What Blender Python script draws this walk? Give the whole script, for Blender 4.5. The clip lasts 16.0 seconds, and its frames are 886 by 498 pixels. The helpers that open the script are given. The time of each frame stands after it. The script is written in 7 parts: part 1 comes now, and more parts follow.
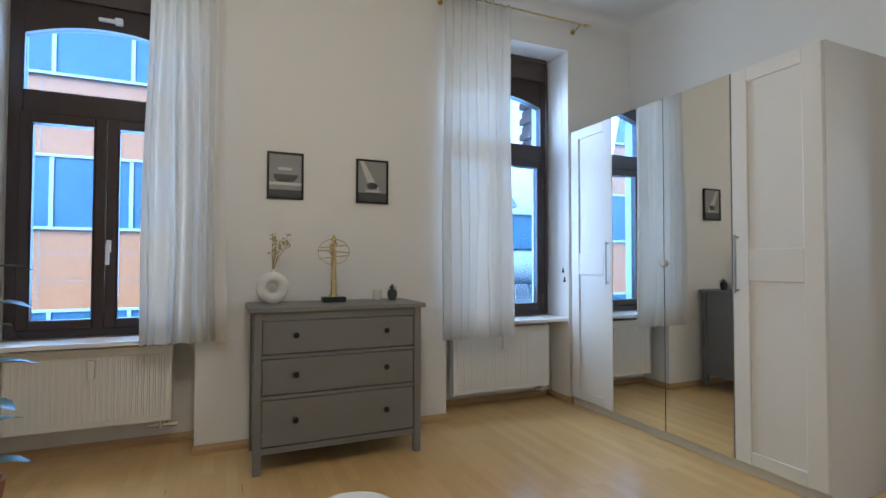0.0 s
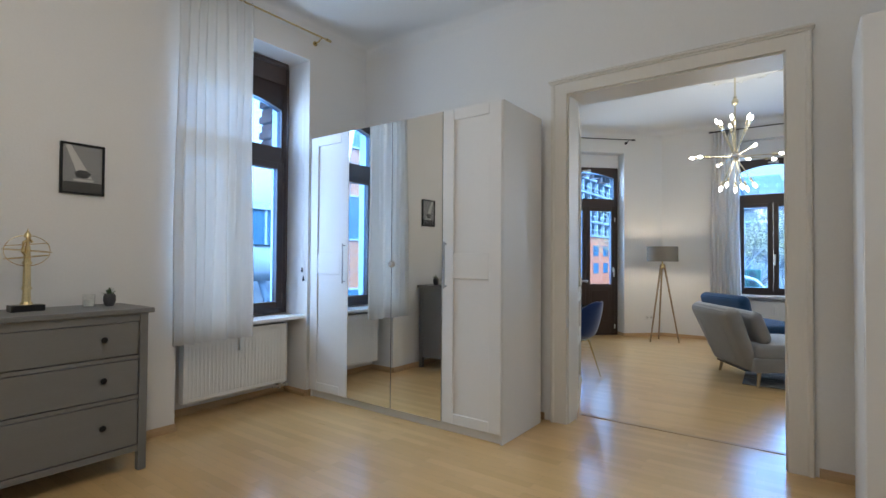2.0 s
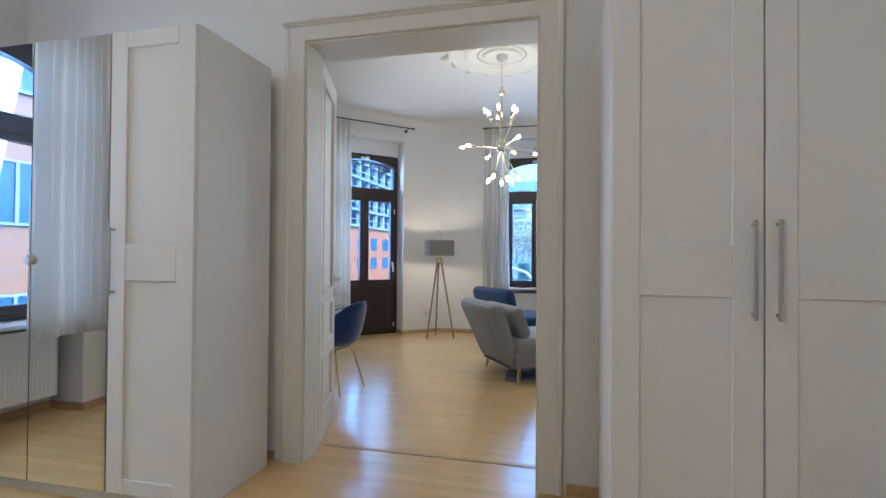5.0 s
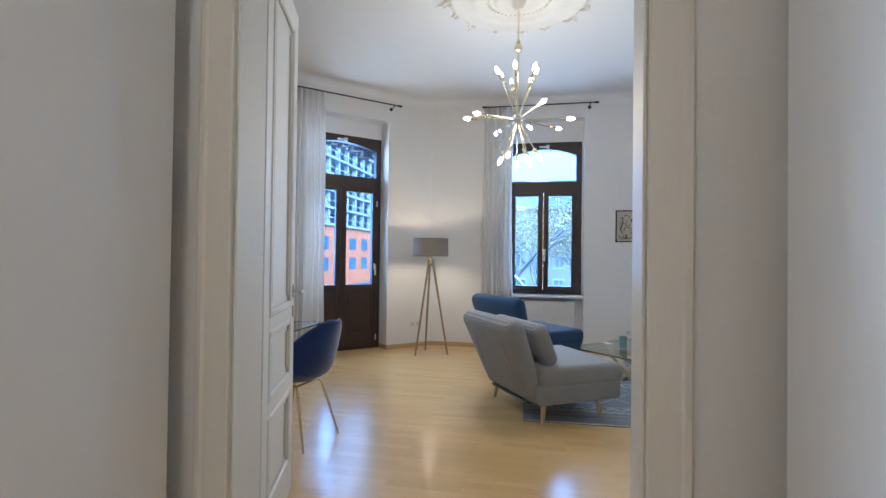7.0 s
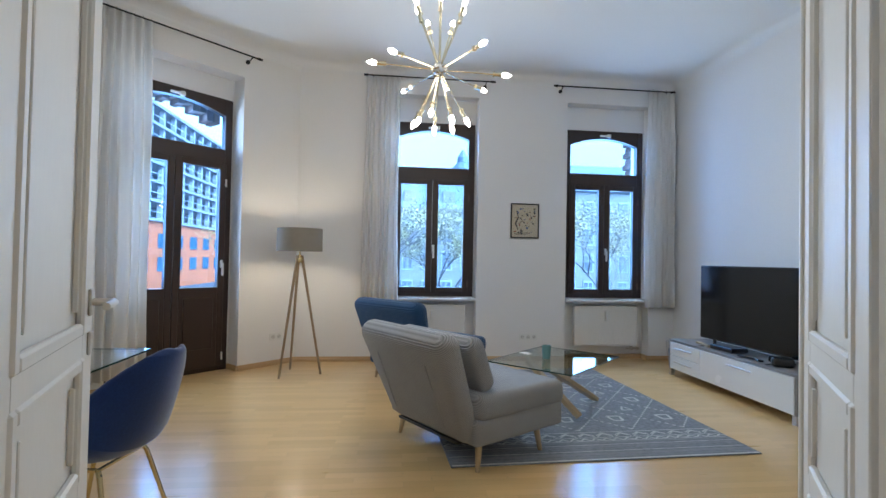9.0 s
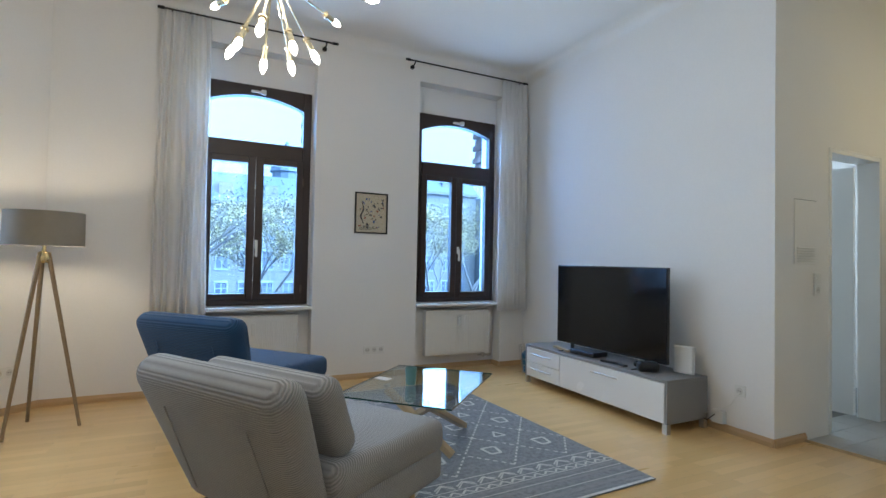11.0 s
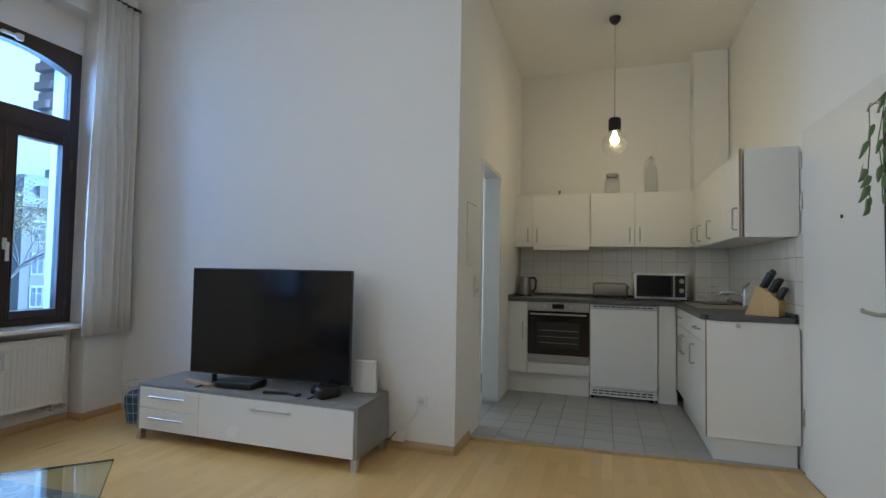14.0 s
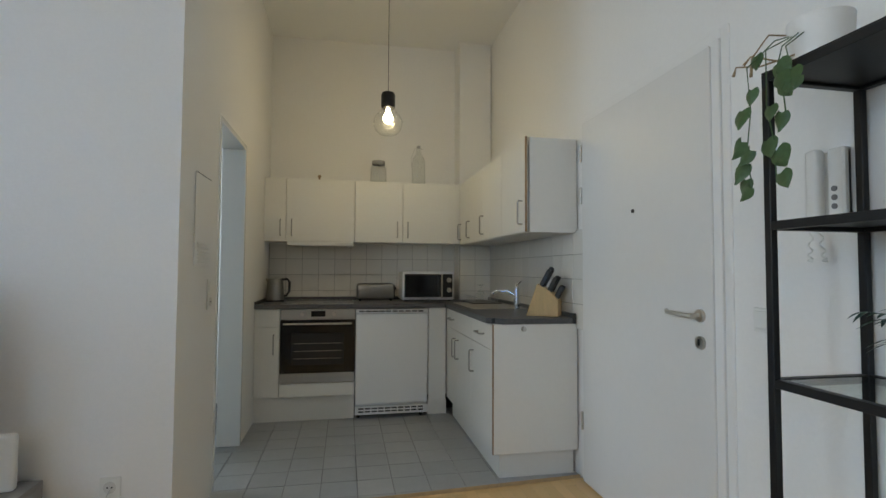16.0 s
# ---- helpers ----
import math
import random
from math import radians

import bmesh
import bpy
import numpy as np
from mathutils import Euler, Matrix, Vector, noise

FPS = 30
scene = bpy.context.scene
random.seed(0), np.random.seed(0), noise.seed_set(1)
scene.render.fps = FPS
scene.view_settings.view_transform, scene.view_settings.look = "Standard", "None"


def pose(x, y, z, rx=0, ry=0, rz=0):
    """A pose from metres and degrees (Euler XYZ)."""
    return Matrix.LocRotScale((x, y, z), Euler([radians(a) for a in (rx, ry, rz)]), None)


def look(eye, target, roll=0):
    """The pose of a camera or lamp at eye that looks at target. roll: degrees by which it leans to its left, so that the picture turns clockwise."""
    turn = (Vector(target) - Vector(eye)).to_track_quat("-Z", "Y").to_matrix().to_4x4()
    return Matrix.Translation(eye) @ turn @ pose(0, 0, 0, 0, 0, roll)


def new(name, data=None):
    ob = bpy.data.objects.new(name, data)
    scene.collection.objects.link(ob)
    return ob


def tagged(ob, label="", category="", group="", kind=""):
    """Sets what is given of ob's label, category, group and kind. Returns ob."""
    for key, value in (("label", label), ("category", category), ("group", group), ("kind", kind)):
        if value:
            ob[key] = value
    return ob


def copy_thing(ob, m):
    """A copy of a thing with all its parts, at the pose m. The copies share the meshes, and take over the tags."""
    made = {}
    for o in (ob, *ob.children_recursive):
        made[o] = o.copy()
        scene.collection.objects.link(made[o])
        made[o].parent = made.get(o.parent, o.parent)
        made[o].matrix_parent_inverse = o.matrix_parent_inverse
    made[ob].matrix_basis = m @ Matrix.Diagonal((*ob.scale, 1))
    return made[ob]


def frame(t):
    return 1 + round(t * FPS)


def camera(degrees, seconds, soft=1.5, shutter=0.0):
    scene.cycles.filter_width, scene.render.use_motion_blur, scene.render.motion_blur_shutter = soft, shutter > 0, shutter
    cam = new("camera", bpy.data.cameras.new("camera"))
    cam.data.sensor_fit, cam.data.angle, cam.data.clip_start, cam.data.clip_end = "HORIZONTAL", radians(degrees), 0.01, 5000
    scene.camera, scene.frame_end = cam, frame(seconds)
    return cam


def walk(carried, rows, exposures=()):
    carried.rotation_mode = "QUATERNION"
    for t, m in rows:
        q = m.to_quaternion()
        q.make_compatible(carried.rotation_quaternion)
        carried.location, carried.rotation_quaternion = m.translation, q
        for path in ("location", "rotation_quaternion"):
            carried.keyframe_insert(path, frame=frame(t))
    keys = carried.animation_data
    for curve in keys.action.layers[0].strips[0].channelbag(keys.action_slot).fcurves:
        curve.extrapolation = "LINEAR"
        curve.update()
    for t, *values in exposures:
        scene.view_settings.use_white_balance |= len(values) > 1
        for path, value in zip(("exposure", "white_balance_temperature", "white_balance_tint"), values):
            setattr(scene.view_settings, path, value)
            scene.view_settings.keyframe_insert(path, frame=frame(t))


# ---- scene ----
cam = camera(83.4, 16.0)
PATH = [
    (0, (0.757, 0.322, 1.223), (1.555, 2.155, 1.275), 0.1),
    (0.5, (0.73, 0.346, 1.232), (1.77, 2.054, 1.282), 0.2),
    (1, (0.629, 0.308, 1.236), (1.874, 1.873, 1.283), 0.3),
    (1.5, (0.571, 0.243, 1.255), (2.042, 1.597, 1.295), 0.4),
    (2, (0.556, 0.166, 1.26), (2.168, 1.35, 1.3), 0.4),
    (2.5, (0.614, 0.076, 1.265), (2.355, 1.059, 1.301), 0.5),
    (3, (0.718, 0.011, 1.27), (2.557, 0.796, 1.302), 0.6),
    (3.5, (0.867, -0.044, 1.27), (2.767, 0.58, 1.303), 0.6),
    (4, (1.044, -0.055, 1.277), (2.971, 0.478, 1.308), 0.6),
    (4.5, (1.257, 0.02, 1.258), (3.194, 0.515, 1.284), 0.5),
    (7, (2.624, 0.573, 1.261), (4.584, 0.972, 1.286), 0.7),
    (7.5, (2.905, 0.705, 1.253), (4.889, 0.956, 1.279), 0.9),
    (8, (3.186, 0.858, 1.242), (5.182, 0.986, 1.274), 0.9),
    (8.5, (3.42, 1.003, 1.225), (5.42, 1.005, 1.258), 1.1),
    (9, (3.649, 1.098, 1.194), (5.637, 0.881, 1.234), 1.1),
    (9.2, (3.726, 1.123, 1.196), (5.705, 0.839, 1.234), 1.1),
    (11.5, (4.819, 1.006, 1.191), (6.503, -0.071, 1.25), 1.2),
    (12, (5.016, 0.964, 1.196), (6.551, -0.317, 1.261), 1.3),
    (12.5, (5.209, 0.937, 1.211), (6.572, -0.525, 1.275), 1.3),
    (13, (5.394, 0.911, 1.203), (6.518, -0.742, 1.274), 1.2),
    (13.5, (5.557, 0.82, 1.19), (6.433, -0.976, 1.265), 1.1),
    (14, (5.684, 0.716, 1.2), (6.302, -1.185, 1.28), 1.0),
    (14.5, (5.785, 0.595, 1.205), (6.081, -1.381, 1.29), 1.0),
    (15, (5.887, 0.439, 1.214), (5.851, -1.559, 1.3), 0.7),
    (15.5, (5.919, 0.213, 1.186), (5.646, -1.767, 1.272), 0.5),
    (16, (5.899, -0.116, 1.212), (5.516, -2.077, 1.296), 0.3),
]
EXPOSURES = [(0.0, 1.77, 6450, 9), (2.0, 1.79, 6200, 10), (3.0, 1.82, 6200, 11), (5.0, 1.86, 6150, 12), (7.0, 1.98, 6150, 13), (9.0, 1.93, 6250, 11),
             (12.5, 1.78, 6750, 9), (14.5, 1.57, 6850, 10), (16.0, 1.6, 7000, 10)]
walk(cam, [(t, look(eye, target, roll)) for t, eye, target, roll in PATH], EXPOSURES)

# ---- world, sun, lamps ----
world = bpy.data.worlds.new("overcast_sky")
scene.world = world
world.use_nodes = True
wn, wl = world.node_tree.nodes, world.node_tree.links
sky = wn.new("ShaderNodeTexSky")
sky.sky_type = "NISHITA"
sky.sun_disc = False
sky.sun_elevation, sky.sun_rotation = radians(38), radians(221)
sky.dust_density, sky.ozone_density = 7.0, 1.0
pale = wn.new("ShaderNodeHueSaturation")
pale.inputs["Saturation"].default_value = 0.15
wl.new(sky.outputs[0], pale.inputs["Color"])
wl.new(pale.outputs[0], wn["Background"].inputs["Color"])
wn["Background"].inputs["Strength"].default_value = 0.42

sun = new("sun", bpy.data.lights.new("sun", "SUN"))
sun.data.energy, sun.data.angle, sun.data.color = 0.4, radians(25), (1.0, 0.97, 0.92)
sun.matrix_basis = look((12 * math.sin(radians(221)), 12 * math.cos(radians(221)), 9.4), (0, 0, 0))


def sky_panel(name, m, w, h, power):
    """The sky's light as it comes through one window opening."""
    la = bpy.data.lights.new(name, "AREA")
    la.shape, la.size, la.size_y, la.energy, la.color = "RECTANGLE", w, h, power, (0.62, 0.81, 1.0)
    ob = new(name, la)
    ob.matrix_basis = m
    return ob


def lamp(name, at, power, color, radius):
    la = bpy.data.lights.new(name, "POINT")
    la.energy, la.color, la.shadow_soft_size = power, color, radius
    ob = new(name, la)
    ob.matrix_basis = pose(*at)
    return ob


DAY = 0.94
for k, x in enumerate((0.04, 2.91)):
    sky_panel("sky_light_bedroom", look((x, 4.64, 1.85), (x, 0, 0.6)), 0.95, 1.9, 22.5 * DAY)
for y in (0.6, -1.55):
    sky_panel("sky_light_living", look((10.15, y, 1.85), (5, y, 0.5)), 0.95, 1.9, 26 * DAY)
sky_panel("sky_light_balcony", look((9.05, 3.65, 1.8), (6, 0.6, 0.6)), 0.9, 1.9, 22 * DAY)
sky_panel("sky_light_bathroom", look((8.62, -4.0, 1.75), (6, -3.7, 1.2)), 0.8, 1.0, 9 * DAY)
lamp("chandelier_light", (6.79, 0.8, 2.4), 5.2, (1.0, 0.89, 0.74), 0.3)
lamp("bedroom_lamp_light", (0.9, 1.3, 2.78), 3.8, (1.0, 0.9, 0.76), 0.14)
lamp("floor_lamp_light", (8.84, 2.0, 1.36), 2.2, (1.0, 0.82, 0.58), 0.05)
lamp("pendant_light", (5.6, -3.79, 2.3), 1.7, (1.0, 0.82, 0.42), 0.05)

# ---- materials ----
def material(name, color, rough=0.5, metal=0.0, var=0.06, scale=6.0, fine=90.0, bump=0.05, spec=0.5, rvar=0.1, stretch=(1, 1, 1), emit=0.0, coat=0.0, sheen=0.0):
    """A surface with broad and fine variation of tone, roughness and relief."""
    m = bpy.data.materials.new(name)
    m.use_nodes = True
    n, l = m.node_tree.nodes, m.node_tree.links
    b = n["Principled BSDF"]
    co = n.new("ShaderNodeTexCoord")
    mp = n.new("ShaderNodeMapping")
    mp.inputs["Scale"].default_value = stretch
    l.new(co.outputs["Object"], mp.inputs["Vector"])
    big, small = n.new("ShaderNodeTexNoise"), n.new("ShaderNodeTexNoise")
    big.inputs["Scale"].default_value, small.inputs["Scale"].default_value = scale, fine
    big.inputs["Detail"].default_value, small.inputs["Detail"].default_value = 3.0, 2.0
    for t in (big, small):
        l.new(mp.outputs["Vector"], t.inputs["Vector"])
    add = n.new("ShaderNodeMath")
    add.operation = "ADD"
    l.new(big.outputs["Fac"], add.inputs[0])
    l.new(small.outputs["Fac"], add.inputs[1])
    ramp = n.new("ShaderNodeMapRange")
    ramp.inputs["From Min"].default_value, ramp.inputs["From Max"].default_value = 0.5, 1.5
    ramp.inputs["To Min"].default_value, ramp.inputs["To Max"].default_value = 1 - var, 1 + var
    l.new(add.outputs[0], ramp.inputs["Value"])
    mul = n.new("ShaderNodeVectorMath")
    mul.operation = "SCALE"
    mul.inputs[0].default_value = color[:3]
    l.new(ramp.outputs[0], mul.inputs["Scale"])
    l.new(mul.outputs[0], b.inputs["Base Color"])
    rr = n.new("ShaderNodeMapRange")
    rr.inputs["To Min"].default_value, rr.inputs["To Max"].default_value = max(0.02, rough - rvar / 2), min(1, rough + rvar / 2)
    l.new(big.outputs["Fac"], rr.inputs["Value"])
    l.new(rr.outputs[0], b.inputs["Roughness"])
    if bump:
        bp = n.new("ShaderNodeBump")
        bp.inputs["Strength"].default_value, bp.inputs["Distance"].default_value = bump, 0.004
        l.new(small.outputs["Fac"], bp.inputs["Height"])
        l.new(bp.outputs[0], b.inputs["Normal"])
    b.inputs["Metallic"].default_value = metal
    b.inputs["Specular IOR Level"].default_value = spec
    b.inputs["Coat Weight"].default_value = coat
    b.inputs["Sheen Weight"].default_value = sheen
    if emit:
        b.inputs["Emission Color"].default_value = (*color[:3], 1)
        b.inputs["Emission Strength"].default_value = emit
    return m


def nodes_of(m):
    return m.node_tree.nodes, m.node_tree.links, m.node_tree.nodes["Principled BSDF"]


def glass_material(name, color=(1, 1, 1), rough=0.0, thin=True, gloss=0.07, haze=0.0):
    """Thin clear glass: what lies behind it, and a gloss that grows with the slant."""
    m = bpy.data.materials.new(name)
    m.use_nodes = True
    n, l = m.node_tree.nodes, m.node_tree.links
    n.remove(n["Principled BSDF"])
    clear, shine, mix = n.new("ShaderNodeBsdfTransparent"), n.new("ShaderNodeBsdfGlossy"), n.new("ShaderNodeMixShader")
    clear.inputs["Color"].default_value = (*color, 1)
    shine.inputs["Roughness"].default_value = rough
    f = n.new("ShaderNodeLayerWeight")
    f.inputs["Blend"].default_value = 0.5
    p = n.new("ShaderNodeMath")
    p.operation = "POWER"
    p.inputs[1].default_value = 4.0
    l.new(f.outputs["Facing"], p.inputs[0])
    k = n.new("ShaderNodeMath")
    k.operation = "MULTIPLY_ADD"
    k.use_clamp = True
    k.inputs[1].default_value, k.inputs[2].default_value = 0.85, 0.03 if thin else 0.05
    l.new(p.outputs[0], k.inputs[0])
    l.new(k.outputs[0], mix.inputs[0])
    l.new(clear.outputs[0], mix.inputs[1])
    l.new(shine.outputs[0], mix.inputs[2])
    out = mix
    if haze:
        # painted haze: a blue translucent share scatters the daylight as veiling glare
        haze_light, out = n.new("ShaderNodeBsdfTranslucent"), n.new("ShaderNodeMixShader")
        haze_light.inputs["Color"].default_value = (0.3, 0.62, 1.0, 1)
        out.inputs[0].default_value = haze
        l.new(mix.outputs[0], out.inputs[1])
        l.new(haze_light.outputs[0], out.inputs[2])
    l.new(out.outputs[0], n["Material Output"].inputs["Surface"])
    return m


def laminate_material():
    """Beech laminate of narrow staves that run along y."""
    m = material("beech_laminate", (0.5, 0.35, 0.19), 0.3, var=0.05, scale=2.0, fine=40, bump=0.015, stretch=(9, 1, 1), rvar=0.12)
    n, l, b = nodes_of(m)
    co = n.new("ShaderNodeTexCoord")
    mp = n.new("ShaderNodeMapping")
    mp.inputs["Rotation"].default_value = (0, 0, radians(90))
    l.new(co.outputs["Object"], mp.inputs["Vector"])
    br = n.new("ShaderNodeTexBrick")
    br.offset, br.offset_frequency = 0.37, 2
    br.inputs["Scale"].default_value = 1.0
    br.inputs["Brick Width"].default_value, br.inputs["Row Height"].default_value = 0.42, 0.064
    br.inputs["Mortar Size"].default_value = 0.0007
    br.inputs["Mortar Smooth"].default_value = 0.6
    br.inputs["Color1"].default_value = (0.76, 0.5, 0.22, 1)
    br.inputs["Color2"].default_value = (0.66, 0.42, 0.172, 1)
    br.inputs["Mortar"].default_value = (0.45, 0.3, 0.15, 1)
    l.new(mp.outputs[0], br.inputs["Vector"])
    old = b.inputs["Base Color"].links[0].from_node
    sc = n.new("ShaderNodeVectorMath")
    sc.operation = "SCALE"
    l.new(br.outputs["Color"], sc.inputs[0])
    l.new(old.inputs["Scale"].links[0].from_socket, sc.inputs["Scale"])
    l.new(sc.outputs[0], b.inputs["Base Color"])
    b.inputs["Coat Weight"].default_value = 0.5
    b.inputs["Coat Roughness"].default_value = 0.16
    return m


def piece_material(name, color, rough, vary=0.06, **kw):
    """For tiles and other pieces: each takes a slightly different tone."""
    m = material(name, color, rough, **kw)
    n, l, b = nodes_of(m)
    info = n.new("ShaderNodeObjectInfo")
    mr = n.new("ShaderNodeMapRange")
    mr.inputs["To Min"].default_value, mr.inputs["To Max"].default_value = 1 - vary, 1 + vary
    l.new(info.outputs["Random"], mr.inputs["Value"])
    old = b.inputs["Base Color"].links[0].from_socket
    sc = n.new("ShaderNodeVectorMath")
    sc.operation = "SCALE"
    l.new(old, sc.inputs[0])
    l.new(mr.outputs[0], sc.inputs["Scale"])
    l.new(sc.outputs[0], b.inputs["Base Color"])
    return m


def curtain_material():
    """Woven off-white voile that lets part of the light through."""
    m = bpy.data.materials.new("voile")
    m.use_nodes = True
    n, l = m.node_tree.nodes, m.node_tree.links
    n.remove(n["Principled BSDF"])
    d, t, c = n.new("ShaderNodeBsdfDiffuse"), n.new("ShaderNodeBsdfTranslucent"), n.new("ShaderNodeBsdfTransparent")
    w = n.new("ShaderNodeTexNoise")
    co = n.new("ShaderNodeTexCoord")
    mp = n.new("ShaderNodeMapping")
    mp.inputs["Scale"].default_value = (1, 1, 0.15)
    w.inputs["Scale"].default_value = 60
    l.new(co.outputs["Object"], mp.inputs["Vector"])
    l.new(mp.outputs[0], w.inputs["Vector"])
    r = n.new("ShaderNodeMixRGB")
    r.inputs[1].default_value, r.inputs[2].default_value = (0.86, 0.85, 0.83, 1), (0.93, 0.92, 0.9, 1)
    l.new(w.outputs["Fac"], r.inputs[0])
    l.new(r.outputs[0], d.inputs["Color"])
    l.new(r.outputs[0], t.inputs["Color"])
    a, e = n.new("ShaderNodeMixShader"), n.new("ShaderNodeMixShader")
    a.inputs[0].default_value, e.inputs[0].default_value = 0.13, 0.2
    l.new(d.outputs[0], a.inputs[1])
    l.new(t.outputs[0], a.inputs[2])
    l.new(a.outputs[0], e.inputs[1])
    l.new(c.outputs[0], e.inputs[2])
    l.new(e.outputs[0], n["Material Output"].inputs["Surface"])
    return m


def corduroy_material(name, color, width=0.012, axis="x"):
    m = material(name, color, 0.9, var=0.1, scale=5, fine=160, bump=0.1, spec=0.2, sheen=0.15)
    n, l, b = nodes_of(m)
    co = n.new("ShaderNodeTexCoord")
    wv = n.new("ShaderNodeTexWave")
    wv.bands_direction = "Y"
    tilt = n.new("ShaderNodeMapping")
    tilt.inputs["Rotation"].default_value = (radians(-45), 0, 0)
    l.new(co.outputs["Object"], tilt.inputs["Vector"])
    wv.inputs["Scale"].default_value = 0.314 / width
    wv.inputs["Distortion"].default_value = 0.4
    l.new(tilt.outputs[0], wv.inputs["Vector"])
    bp = n.new("ShaderNodeBump")
    bp.inputs["Strength"].default_value, bp.inputs["Distance"].default_value = 0.7, 0.006
    # shade between the ribs is put into the colour: dark grooves, lighter ridges
    groove_shade = n.new("ShaderNodeMapRange")
    groove_shade.inputs["To Min"].default_value, groove_shade.inputs["To Max"].default_value = 0.77, 1.07
    l.new(wv.outputs["Fac"], groove_shade.inputs["Value"])
    shaded_pile = n.new("ShaderNodeVectorMath")
    shaded_pile.operation = "SCALE"
    l.new(b.inputs["Base Color"].links[0].from_socket, shaded_pile.inputs[0])
    l.new(groove_shade.outputs[0], shaded_pile.inputs["Scale"])
    l.new(shaded_pile.outputs[0], b.inputs["Base Color"])
    l.new(wv.outputs["Fac"], bp.inputs["Height"])
    l.new(b.inputs["Normal"].links[0].from_socket, bp.inputs["Normal"])
    l.new(bp.outputs[0], b.inputs["Normal"])
    return m


WALL = material("white_wall_paint", (0.8, 0.79, 0.77), 0.75, var=0.025, scale=1.3, fine=70, bump=0.12, spec=0.3)
CEIL = material("ceiling_paint", (0.8, 0.8, 0.79), 0.85, var=0.02, scale=1.0, fine=50, bump=0.06, spec=0.2)
CREAM = material("cream_gloss_paint", (0.75, 0.72, 0.66), 0.46, var=0.03, scale=3, fine=40, bump=0.05, stretch=(2, 2, 0.4))
PLASTER = material("ornament_plaster", (0.78, 0.77, 0.72), 0.8, var=0.04, scale=9, fine=60, bump=0.15)
WHITE_FOIL = material("white_foil", (0.78, 0.77, 0.75), 0.42, var=0.015, scale=2, fine=30, bump=0.02)
WHITE_LAC = material("white_lacquer", (0.8, 0.8, 0.79), 0.25, var=0.01, scale=2, fine=30, bump=0.01)
RADIATOR = material("radiator_enamel", (0.78, 0.77, 0.74), 0.35, var=0.02, scale=3, fine=40, bump=0.02)
PLASTIC = material("white_plastic", (0.75, 0.75, 0.72), 0.35, var=0.02, bump=0.01)
PALE_BRASS = material("pale_brass", (0.8, 0.72, 0.52), 0.25, metal=1.0, var=0.05, bump=0.0)
FRAME = material("dark_brown_frame", (0.035, 0.019, 0.014), 0.42, var=0.18, scale=6, fine=70, bump=0.08, stretch=(3, 3, 0.6))
FRAME_L = material("brown_blind_box", (0.075, 0.05, 0.04), 0.5, var=0.15, scale=6, fine=70, bump=0.08)
LAMINATE = laminate_material()
BEECH = material("beech_skirting", (0.5, 0.33, 0.17), 0.4, var=0.1, scale=3, fine=50, bump=0.03, stretch=(1, 1, 8))
GREY_PAINT = material("grey_painted_wood", (0.185, 0.183, 0.18), 0.42, var=0.06, scale=4, fine=60, bump=0.05, stretch=(1, 4, 4))
KNOB = material("dark_knob", (0.02, 0.02, 0.022), 0.35, metal=0.6, bump=0.02)
STEEL = material("brushed_steel", (0.56, 0.53, 0.48), 0.38, metal=0.92, var=0.06, scale=4, fine=160, bump=0.03, stretch=(1, 1, 12))
DARK_STEEL = material("dark_brushed_steel", (0.3, 0.29, 0.275), 0.3, metal=0.95, var=0.08, scale=4, fine=160, bump=0.03, stretch=(1, 1, 12))
HANDLE = material("dull_handle", (0.42, 0.41, 0.39), 0.4, metal=0.85, var=0.05, bump=0.0)
CHROME = material("chrome", (0.75, 0.75, 0.76), 0.12, metal=1.0, var=0.02, bump=0.0)
BRASS = material("brass", (0.7, 0.56, 0.3), 0.25, metal=1.0, var=0.08, scale=10, bump=0.02)
BLACK_METAL = material("black_metal", (0.012, 0.012, 0.013), 0.45, metal=0.3, var=0.15, bump=0.05)
BLACK_PL = material("black_plastic", (0.012, 0.012, 0.013), 0.3, var=0.1, bump=0.02)
SCREEN = material("dark_screen", (0.006, 0.006, 0.007), 0.12, var=0.05, bump=0.0, rvar=0.03)
OAK = material("light_wood", (0.46, 0.33, 0.19), 0.45, var=0.16, scale=5, fine=60, bump=0.08, stretch=(6, 6, 0.8))
OLD_WOOD = material("weathered_tripod_wood", (0.3, 0.21, 0.12), 0.6, var=0.3, scale=9, fine=60, bump=0.15, stretch=(4, 4, 0.8))
VOILE = curtain_material()
PANE = glass_material("window_pane", (0.47, 0.68, 0.94), haze=0.009)
PICTURE_GLASS = glass_material("picture_glass")
TABLE_GLASS = glass_material("table_glass", (0.9, 0.96, 0.95), gloss=0.3, thin=False)
GLASS_EDGE = material("green_glass_edge", (0.02, 0.06, 0.05), 0.15, var=0.1, bump=0.0)
JAR_GLASS = glass_material("jar_glass", (0.98, 0.985, 0.98))
MIRROR = material("mirror_silver", (0.86, 0.88, 0.88), 0.02, metal=1.0, var=0.0, bump=0.0, rvar=0.0)
SHELL_BLUE = material("royal_blue_velvet", (0.012, 0.04, 0.16), 0.85, var=0.25, scale=6, fine=120, bump=0.12, sheen=0.6, spec=0.2)
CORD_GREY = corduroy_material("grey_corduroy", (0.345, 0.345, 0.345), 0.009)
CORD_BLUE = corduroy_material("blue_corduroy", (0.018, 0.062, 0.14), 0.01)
RUG = material("rug_weave", (0.235, 0.245, 0.265), 0.95, var=0.5, scale=45, fine=220, bump=0.5, spec=0.1)
